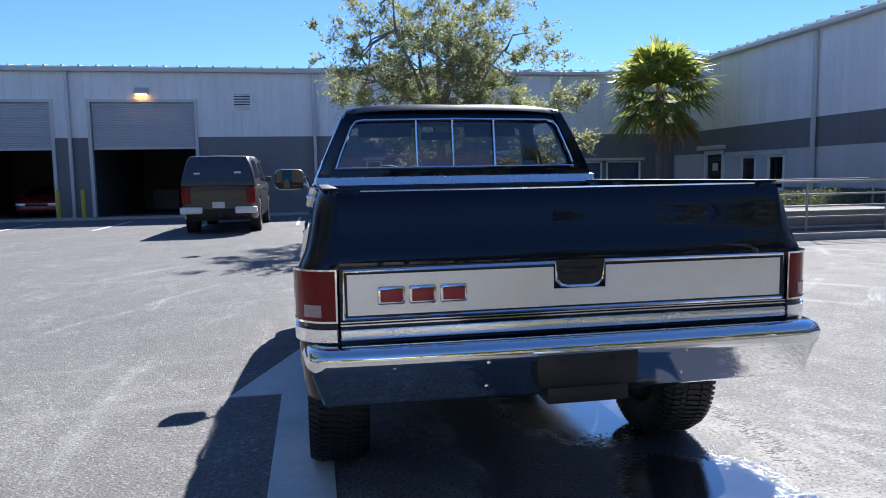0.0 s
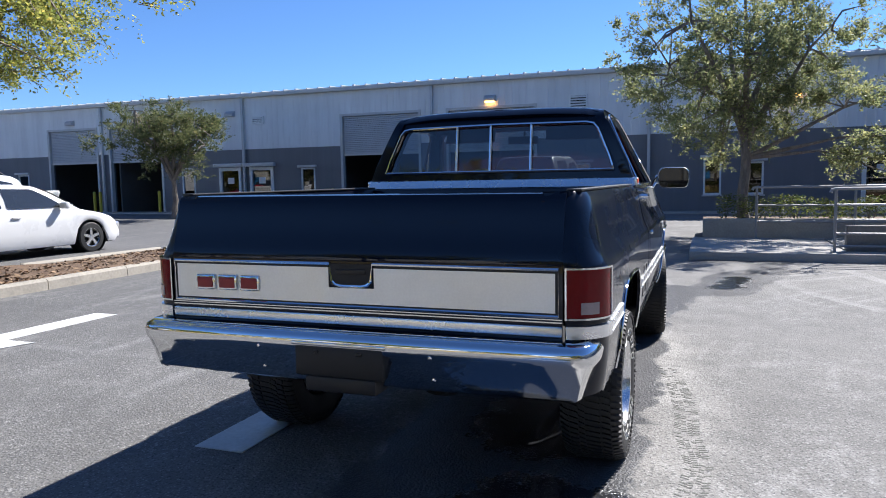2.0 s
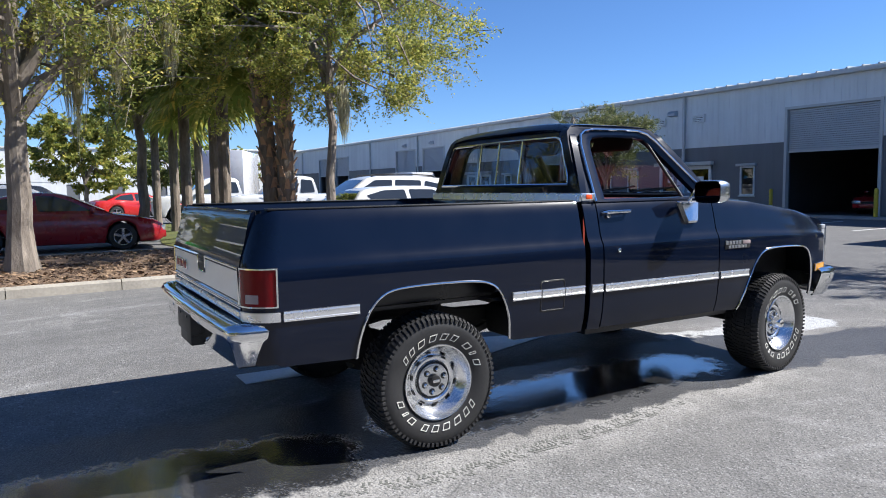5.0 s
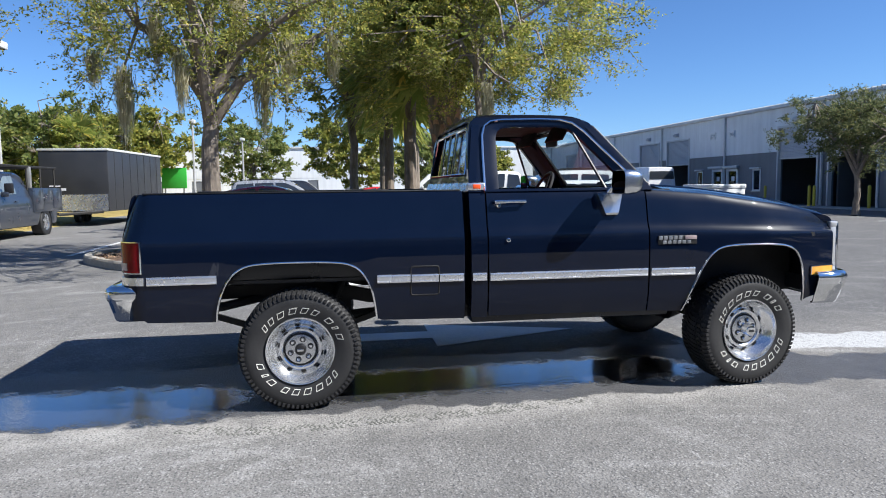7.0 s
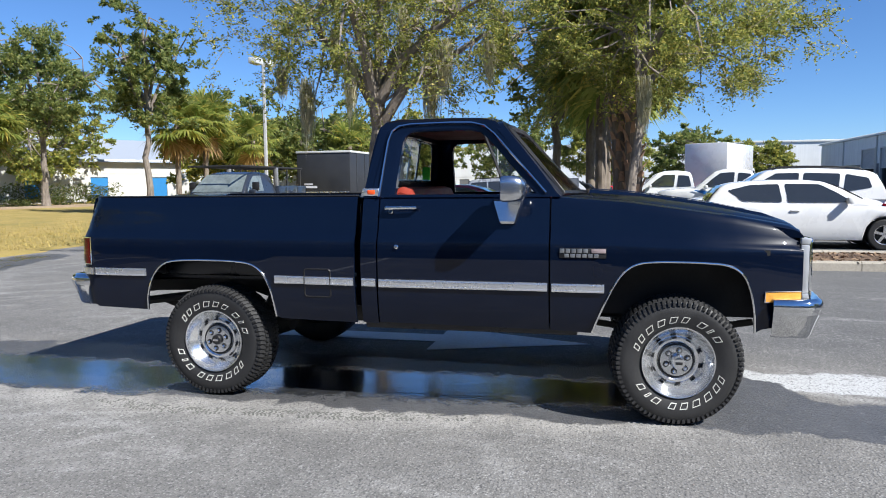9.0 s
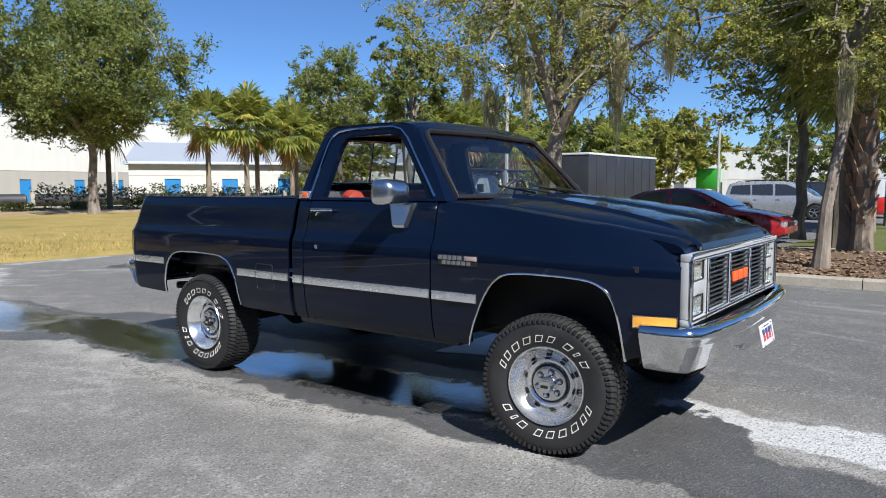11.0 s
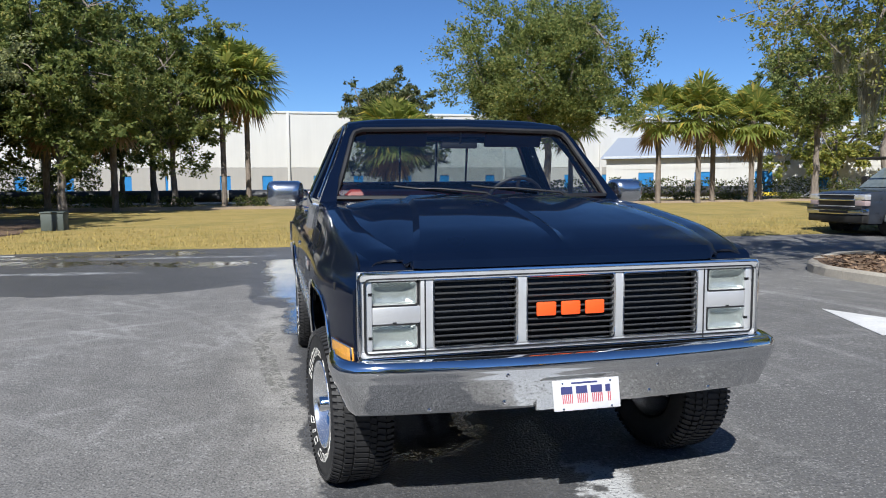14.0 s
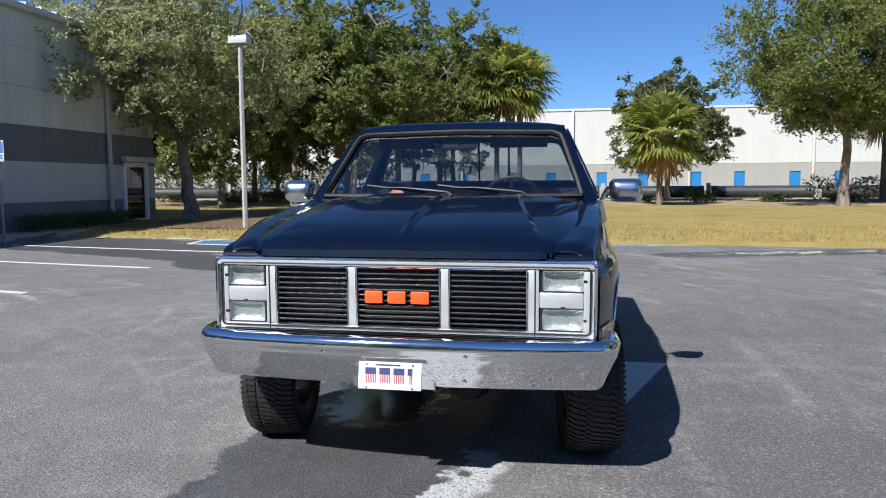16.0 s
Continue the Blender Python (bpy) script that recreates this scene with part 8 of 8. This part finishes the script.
part("bumper_pad", boxes((-0.94, 0.94, 3.11, 3.175, 0.70, 0.75), bevel=0.015), TRIM_BLACK, w)
part("air_dam", boxes((-0.94, 0.94, 2.90, 3.12, 0.36, 0.565), bevel=0.03), DARK_METAL, w, "dark air dam under the bumper")
part("air_intake", boxes((-0.50, 0.50, 3.12, 3.156, 0.60, 0.665), bevel=0.01), TRIM_BLACK, w)
for sx in (1, -1):
    part("front_lamp", boxes((min(sx * 0.62, sx * 0.96), max(sx * 0.62, sx * 0.96), 2.88, 3.07, 0.955, 1.10), bevel=0.025), HEADLAMP, w, "clear stacked headlamp")
    part("indicator", boxes((min(sx * 0.62, sx * 0.95), max(sx * 0.62, sx * 0.95), 2.88, 3.06, 0.80, 0.94), bevel=0.02), CLEAR_LENS, w, "clear indicator lens")
    part("tow_mirror", boxes((min(sx * 1.02, sx * 1.24), max(sx * 1.02, sx * 1.24), 0.98, 1.10, 1.30, 1.58), bevel=0.03), TRIM_BLACK, w, "black wing mirror")
    bm = bmesh.new()
    tube(bm, [(sx * 1.0, 1.95 + 0.50 * math.cos(q), 0.40 + 0.50 * math.sin(q)) for q in (math.pi * i / 12 for i in range(13))], 0.035, 6)
    part("arch_flare", bm, mat("grey_arch_flare", (0.13, 0.135, 0.14), 0.5) if "grey_arch_flare" not in bpy.data.materials else bpy.data.materials["grey_arch_flare"], w, "grey wheel arch flare")
    part("rack_upright", boxes((min(sx * 0.84, sx * 0.96), max(sx * 0.84, sx * 0.96), -0.92, -0.80, 1.45, 2.08), bevel=0.01), GALV, w, "pale rack upright behind the cab")
for sx in (-0.9, 0.9):
    bm = bmesh.new()
    tube(bm, [(sx, -2.95, 2.08), (sx, 1.6, 2.08)], 0.035, 6)
    for y in (-2.8, -1.7, -0.7):
        tube(bm, [(sx, y, 1.4), (sx, y, 2.08)], 0.03, 6)
    part("rack_side", bm, DARK_METAL, w, "dark ladder rack rail")
for y in (-2.8, -1.7, -0.7, 0.6, 1.5):
    bm = bmesh.new()
    tube(bm, [(-0.9, y, 2.08), (0.9, y, 2.08)], 0.03, 6)
    part("rack_bar", bm, DARK_METAL, w)

tr = thing("cargo_trailer", "black enclosed cargo trailer with a pale front guard", "trailer", at=(-26.4, -9.2, 0), turn=-93)
TRAILER = mat("black_trailer_panel", (0.028, 0.029, 0.032), 0.4, vary=0.2, scale=2, grain=30)
part("box_body", boxes((-1.25, 1.25, -3.6, 3.2, 0.55, 2.86), bevel=0.05), TRAILER, tr)
part("roof_trim", boxes((-1.28, 1.28, -3.63, 3.23, 2.84, 2.93), bevel=0.02), TRIM_LIGHT, tr)
part("stone_guard", boxes((-1.2, 1.2, 3.2, 3.22, 0.58, 1.2)), ALLOY, tr, smooth=False)
for y in (-2.9, -2.0, -1.1, -0.2, 0.7, 1.6, 2.5):
    for sx in (1, -1):
        part("panel_rib", boxes((sx * 1.255 - 0.008, sx * 1.255 + 0.008, y - 0.02, y + 0.02, 0.6, 2.8)), TRAILER, tr, smooth=False)
for sx in (1, -1):
    for y in (-0.9, -0.1):
        car_wheel(tr, sx * 1.18, y, 0.34)
    part("mudguard", boxes((min(sx * 1.24, sx * 1.42), max(sx * 1.24, sx * 1.42), -1.35, 0.35, 0.72, 0.77), bevel=0.02), TRIM_LIGHT, tr)
part("trailer_mark", boxes((0.3, 0.9, 3.2, 3.215, 1.35, 1.45), (0.5, 0.9, 3.2, 3.215, 1.5, 1.55)), WHITE_PLATE, tr, "plain pale bars of lettering", smooth=False)
bm = bmesh.new()
tube(bm, [(-1.0, 3.2, 0.55), (0, 4.6, 0.5), (1.0, 3.2, 0.55)], 0.06, 6)
part("drawbar", bm, DARK_METAL, tr)

PANEL_ROOF = [(0.0, 1.2), (0.008, 2.0), (0.02, 2.36), (0.05, 2.42), (0.55, 2.45), (0.66, 2.38), (0.74, 2.0), (0.86, 1.22)]
vanl = [(0.0, 1.1), (0.01, 1.2), (0.7, 1.24), (0.86, 1.22), (0.95, 1.05), (1.0, 0.85)]
v = car("van", "tall white panel van with a blue lower stripe by the workshop", "van", (-41.5, 21.6, 0), 92, 5.6, 2.05, WHITE_CAR, vanl, PANEL_ROOF, [[(0.65, 1.3), (0.64, 1.98), (0.71, 1.92), (0.78, 1.55), (0.79, 1.3)]], (0.70, 0.85), (0.004, 0.012), (-1.7, 1.75), 0.36, tilt=0.06)
for sx in (1, -1):
    part("van_stripe", boxes((sx * 1.03 - 0.006, sx * 1.03 + 0.006, -2.6, 1.9, 0.6, 0.95), bevel=0.004), BLUE_CAR, v)

# a white box truck across the car park
bt = thing("box_truck", "white box truck parked across the car park", "truck", at=(-41.5, 9.6, 0), turn=65)
part("cargo_box", boxes((-1.2, 1.2, -4.2, 1.0, 0.95, 3.7), bevel=0.04), WHITE_CAR, bt)
bm = bmesh.new()
prism(bm, [(1.05, 0.55), (3.1, 0.55), (3.15, 1.25), (2.65, 1.4), (2.15, 2.35), (1.05, 2.4)], -1.0, 1.0, "x")
part("cab", bm, WHITE_CAR, bt, smooth=False, bevel=0.05)
for sx in (1, -1):
    bm = bmesh.new()
    prism(bm, [(1.25, 1.45), (2.45, 1.45), (2.08, 2.2), (1.25, 2.2)], *sorted((sx * 0.99, sx * 1.006)), "x")
    part("side_window", bm, CAR_GLASS, bt, smooth=False)
    for y in (-2.9, 2.3):
        car_wheel(bt, sx * 0.95, y, 0.42)
bm = bmesh.new()
sheet(bm, [[(-0.88, 2.66, 1.43), (0.88, 2.66, 1.43)], [(-0.82, 2.20, 2.28), (0.82, 2.20, 2.28)]])
part("windscreen", bm, CAR_GLASS, bt, smooth=False)
part("chassis", boxes((-0.5, 0.5, -4.1, 3.0, 0.5, 0.94)), DARK_METAL, bt, smooth=False)


# ---- walkway, rail and planting by the workshop ----
STAINED = mat("dark_stained_concrete", (0.17, 0.165, 0.155), 0.85, vary=0.35, scale=1.4, grain=28, bump=0.4)
bm = bmesh.new()
box(bm, 1.1, 14.9, 9.0, 12.0, -0.05, 0.14, bevel=0.02)
solid("walkway", bm, CONCRETE, "pale concrete walkway with a kerb edge", "pavement", kind="structure")
bm = boxes((-83.5, 14.9, 24.4, 25.9, -0.05, 0.06), bevel=0.015)
solid("pavement", bm, CONCRETE, "narrow concrete apron along the workshop wall", "pavement", kind="structure")
bm = boxes((13.95, 14.9, -18.5, 8.9, -0.05, 0.10), bevel=0.015)
solid("pavement", bm, CONCRETE, "concrete path along the office wing", "pavement", kind="structure")
bm = bmesh.new()
prism(bm, [(3.5, 0.0), (3.5, 0.16), (8.0, 0.50), (14.9, 0.50), (14.9, 0.0)], 9.62, 11.7, "y")
box(bm, 3.5, 14.9, 9.42, 9.62, 0.0, 0.56, bevel=0.012)
solid("ramp", bm, STAINED, "weathered concrete access ramp behind the handrail", "ramp", kind="structure", smooth=False)
bm = boxes((1.3, 14.9, 12.0, 12.22, 0.0, 0.52), bevel=0.015)
solid("planter_wall", bm, KERB, "low weathered concrete planter wall", "wall", kind="structure")
bm = boxes((1.3, 14.9, 12.22, 15.2, 0.0, 0.40))
solid("planter_bed", bm, MULCH, "mulched planter bed behind the wall", "planting bed", kind="structure", smooth=False)


def railing(x0, x1, y, z, posts, bars, top, label):
    r = thing("handrail", label, "railing", at=(x0, y, z))
    bm = bmesh.new()
    tube(bm, [(-0.08, 0, top - 0.06), (-0.06, 0, top - 0.015), (0.0, 0, top), (x1 - x0, 0, top)], 0.026, 8)
    part("top_rail", bm, GALV, r)
    for b in bars:
        bm = bmesh.new()
        tube(bm, [(0, 0, b), (x1 - x0, 0, b)], 0.019, 8)
        part("rail_bar", bm, GALV, r)
    n = posts
    for i in range(n):
        x = (x1 - x0) * i / (n - 1)
        bm = bmesh.new()
        tube(bm, [(x, 0, -0.02), (x, 0, top)], 0.024, 8)
        spun(bm, [(0.0, 0.06), (0.012, 0.058), (0.014, 0.026)], 12, "z", (x, 0, 0))
        part("post", bm, GALV, r)


railing(3.3, 14.4, 9.25, 0.14, 7, (0.10, 0.30, 0.52, 0.76), 1.02, "galvanised tube handrail along the walkway edge")
railing(2.3, 14.4, 11.85, 0.14, 8, (0.34, 0.66), 1.02, "galvanised tube handrail beside the planter")
hedge("hedge", 1.6, 7.4, 12.5, 13.4, 0.38, 1.0, 2600, 31, "clipped hedge with pale new leaves in the planter")
hedge("hedge", 7.6, 14.5, 12.5, 13.4, 0.38, 0.92, 2600, 32, "clipped hedge in the planter by the office wing")

# bollards by the doors
def bollard(x, y):
    bm = bmesh.new()
    spun(bm, [(-0.02, 0.075), (1.02, 0.075), (1.07, 0.06), (1.09, 0.03), (1.095, 0.001)], 14, "z")
    o = solid("bollard", bm, YELLOW, "yellow painted steel bollard by a roller door", "bollard", group="bollards by the roller doors")
    o.matrix_world = pose(x, y, 0.05)


for a, b in DOORS[:6]:
    bollard(a - 0.25, 25.35)
    bollard(b + 0.25, 25.35)


def lamp_post(at, h, heads, label):
    t = thing("street_lamp", label, "street lamp", at=at)
    bm = bmesh.new()
    tube(bm, [(0, 0, -0.05), (0, 0, h * 0.5), (0, 0, h)], [0.085, 0.078, 0.066], 6)
    part("pole", bm, mat("lamp_pole", (0.36, 0.36, 0.35), 0.6, vary=0.15) if "lamp_pole" not in bpy.data.materials else bpy.data.materials["lamp_pole"], t)
    part("base", boxes((-0.2, 0.2, -0.2, 0.2, -0.05, 0.04), bevel=0.01), CONCRETE, t)
    for x, y in heads:
        bm = boxes((x - 0.30, x + 0.30, y - 0.18, y + 0.18, h - 0.04, h + 0.20), bevel=0.03)
        head = part("lamp_head", bm, TRIM_LIGHT, t)
        part("lamp_lens", boxes((x - 0.24, x + 0.24, y - 0.13, y + 0.13, h - 0.055, h - 0.04)), CLEAR_LENS, head, smooth=False)
    return t


lamp_post((9.15, -13.5, 0.05), 5.62, ((0.0, 0.0),), "square concrete lamp post with a single head at the lawn edge")
lamp_post((-21.8, -11.3, 0.0), 6.4, ((-0.28, 0.1), (0.42, -0.1)), "pale lamp post with two heads beside the work truck")
lamp_post((-45.0, -9.0, 0.0), 5.8, ((0.0, 0.0),), "distant pale lamp post")
lamp_post((-58.7, -7.4, 0.0), 5.5, ((0.0, 0.0),), "distant pale lamp post across the car park")

# bare mulched ground under the trees by the wing
bm = bmesh.new()
sheet(bm, [[(x + 0.25 * math.sin(y * 1.7), y, lawn_z(x, y) + 0.012 + 0.02 * math.sin(min(i, 8 - i) / 4)) for i, x in enumerate([8.3 + 0.68 * j for j in range(9)])] for y in [-12.9 - 0.9 * j for j in range(12)]])
solid("leaf_bed", bm, MULCH, "brown leaf litter under the oaks", "planting bed", kind="structure", angle=80)
# grass verge under the palms beyond the island
bm = bmesh.new()
rows = []
for j in range(7):
    y = 1.25 + 0.42 * j
    rows.append([(x, y + 0.12 * math.sin(x * 1.3 + j), 0.02 + 0.07 * math.sin(math.pi * j / 6)) for x in [-26 + 0.75 * i for i in range(18)]])
sheet(bm, rows)
solid("grass_verge", bm, GREEN, "green and yellow grass verge under the palms", "verge", kind="structure", angle=80)

# accessible bay sign, wheel stops
s = thing("bay_sign", "blue and white accessible bay sign on a thin post", "sign", at=(12.75, -8.05, 0.0))
bm = bmesh.new()
tube(bm, [(0, 0, -0.02), (0, 0, 2.55)], 0.025, 6)
part("post", bm, GALV, s)
part("sign_plate", boxes((-0.16, 0.16, 0.026, 0.034, 2.0, 2.5), bevel=0.004), WHITE_PLATE, s)
part("sign_panel", boxes((-0.145, 0.145, 0.034, 0.038, 2.2, 2.48)), BLUE_LINE, s, smooth=False)
part("sign_bar", boxes((-0.12, 0.12, 0.034, 0.038, 2.06, 2.10), (-0.12, 0.12, 0.034, 0.038, 2.12, 2.16)), BLUE_LINE, s, smooth=False)
for x, y in ((13.3, -11.2), (13.45, -8.4), (13.6, -5.6)):
    bm = bmesh.new()
    prism(bm, [(-0.08, 0.0), (0.08, 0.0), (0.06, 0.10), (0.03, 0.125), (-0.03, 0.125), (-0.06, 0.10)], -0.9, 0.9, "y")
    o = solid("wheel_stop", bm, CONCRETE, "pale concrete wheel stop at the bay end", "wheel stop", group="wheel stops", smooth=False)
    o.matrix_world = pose(x, y, 0, 0, 0, 12)

# far edge of the lawn: long dark pipes between posts, low shrubs, a service box
PIPE = mat("dark_drain_pipe", (0.035, 0.036, 0.04), 0.5, vary=0.2, scale=2)
for i in range(12):
    x = 44 - 7.2 * i
    bm = bmesh.new()
    spun(bm, [(x - 3.4, 0.001), (x - 3.4, 0.42), (x - 3.3, 0.46), (x - 3.2, 0.42), (x + 3.3, 0.42), (x + 3.3, 0.38), (x + 3.3, 0.001)], 16, "x", (0, -46.0, 0.72))
    solid("drain_pipe", bm, PIPE, "long black drain pipe lying along the far lawn", "pipe", group="pipes along the lawn")
    bm = boxes((x - 3.75, x - 3.5, -45.5, -45.25, 0.1, 1.35), bevel=0.02)
    solid("fence_post", bm, KERB, "weathered square timber post beside the pipes", "post", group="posts along the pipes")
bm = boxes((-60, 60, -44.6, -41.2, 0.26, 0.31))
solid("path", bm, CONCRETE, "pale path along the far side of the lawn", "path", kind="structure", smooth=False)
bm = bmesh.new()
sheet(bm, [[(x, y + 0.35 * math.sin(x * 0.31) + 0.15 * math.sin(x * 1.3), lawn_z(x, y) + (0.08 if 0 < j < 3 else -0.02)) for x in [-46 + 1.4 * i for i in range(66)]] for j, y in enumerate((-30.6, -31.4, -34.2, -34.9))])
STRIP = grass_material("dry_leaf_strip", (0.30, 0.215, 0.135), (0.40, 0.30, 0.20), (0.20, 0.145, 0.085))
solid("shrub_bed", bm, STRIP, "bare tan planting strip under the row of shrubs", "planting bed", kind="structure", angle=80)
rngb = random.Random(8)
for i in range(20):
    x = -38 + 3.4 * i + rngb.uniform(-0.6, 0.6)
    hedge("shrub", x - 0.8, x + 0.8, -33.4 - 0.5, -33.4 + 0.5, 0.25, 0.25 + rngb.uniform(0.5, 0.85), 260, 200 + i, "low dark shrub in a row along the lawn", 0.12)
hedge("hedge", 14.1, 14.75, -15.6, -10.6, 0.08, 0.62, 2200, 233, "low dark hedge along the office block wall", 0.06)
hedge("hedge", 8.0, 22.0, -36.6, -35.6, 0.25, 1.1, 1500, 230, "low clipped hedge under the grove", 0.13)
bm = boxes((-0.45, 0.45, -0.4, 0.4, -0.05, 0.75), bevel=0.03)
box(bm, -0.48, 0.48, -0.43, 0.43, 0.75, 0.82, bevel=0.02)
o = solid("service_box", bm, mat("grey_green_box", (0.07, 0.085, 0.075), 0.6), "grey-green utility box on the lawn", "utility box")
o.matrix_world = pose(7.6, -17.2, 0.12) @ Matrix.Scale(0.7, 4)

hedge("overgrown_hedge", 12.5, 36.0, -47.2, -45.9, 0.1, 3.3, 3600, 78, "tall dark hedge behind the shaded grove", 0.20)
hedge("overgrown_hedge", -46.0, -14.0, -38.2, -36.8, 0.1, 1.9, 2600, 77, "overgrown dark hedge beyond the lawn", 0.16)
# pale shed-like skip boxes by the workshop
d = thing("waste_skip", "white lidded waste skip outside the workshop", "skip", at=(-24.2, 17.1, 0), turn=6)
bm = bmesh.new()
prism(bm, [(-0.7, 0.15), (0.7, 0.15), (0.85, 1.1), (-0.85, 1.1)], -1.05, 1.05, "x")
part("bin", bm, WHITE_FRAME, d, bevel=0.02)
part("lid", boxes((-1.08, 1.08, -0.87, 0.87, 1.1, 1.28), bevel=0.04), WHITE_FRAME, d)
for x in (-0.8, 0.8):
    part("foot", boxes((x - 0.08, x + 0.08, -0.5, 0.5, 0.0, 0.15)), DARK_METAL, d, smooth=False)

# far buildings across the lot
def far_building(at, turn, L, D, H, wall, label, doors=BLUE_DOOR, base=None):
    b = thing("far_building", label, "building", at=at, turn=turn)
    op = [(3 + 5 * i, 4.4 + 5 * i, 0.0, 2.3) for i in range(int(L / 5) - 1)]
    facade(b, L, op, H, [(0.0, 2.6, base or wall, 0.02, "wall_lower"), (2.6, H, wall, 0.05, "wall_upper")], ribs=False)
    part("block", boxes((0, L, 0.26, D, 0, H)), wall, b, smooth=False)
    part("parapet", boxes((-0.2, L + 0.2, -0.2, 0.26, H, H + 0.25), bevel=0.03), TRIM_LIGHT, b)
    for a, c, z0, z1 in op:
        part("door_leaf", boxes((a, c, 0.05, 0.12, z0, z1)), doors, b, smooth=False)
    return b


s = far_building((-30, -56, 0.1), 140, 46, 14, 3.6, WALL_WHITE, "low white storage building with blue doors and a grey roof")
bm = bmesh.new()
prism(bm, [(-0.6, 3.6), (7.0, 6.0), (14.6, 3.6)], -0.5, 46.5, "x")
part("pitched_roof", bm, mat("grey_roof", (0.30, 0.33, 0.38), 0.5), s, smooth=False)
for i in range(7):
    part("yellow_kerb", boxes((4 + 5 * i - 1.6, 4 + 5 * i + 1.6, -1.6, -1.4, 0.0, 0.5)), YELLOW, s, smooth=False)
far_building((-92, -36, 0), 90, 70, 12, 6.5, WALL_LIGHT, "pale industrial shed far across the car park", doors=WALL_DARK)
g = thing("sign_board", "plain green board on the pale far wall", "sign", at=(-53, -12.0, 0), turn=78)
part("board", boxes((-1.0, 1.0, -0.05, 0.05, 1.4, 3.0), bevel=0.02), mat("green_sign", (0.05, 0.42, 0.05), 0.5), g)
part("board_post", boxes((-0.8, -0.7, -0.04, 0.04, -0.02, 1.4), (0.7, 0.8, -0.04, 0.04, -0.02, 1.4)), GALV, g, smooth=False)
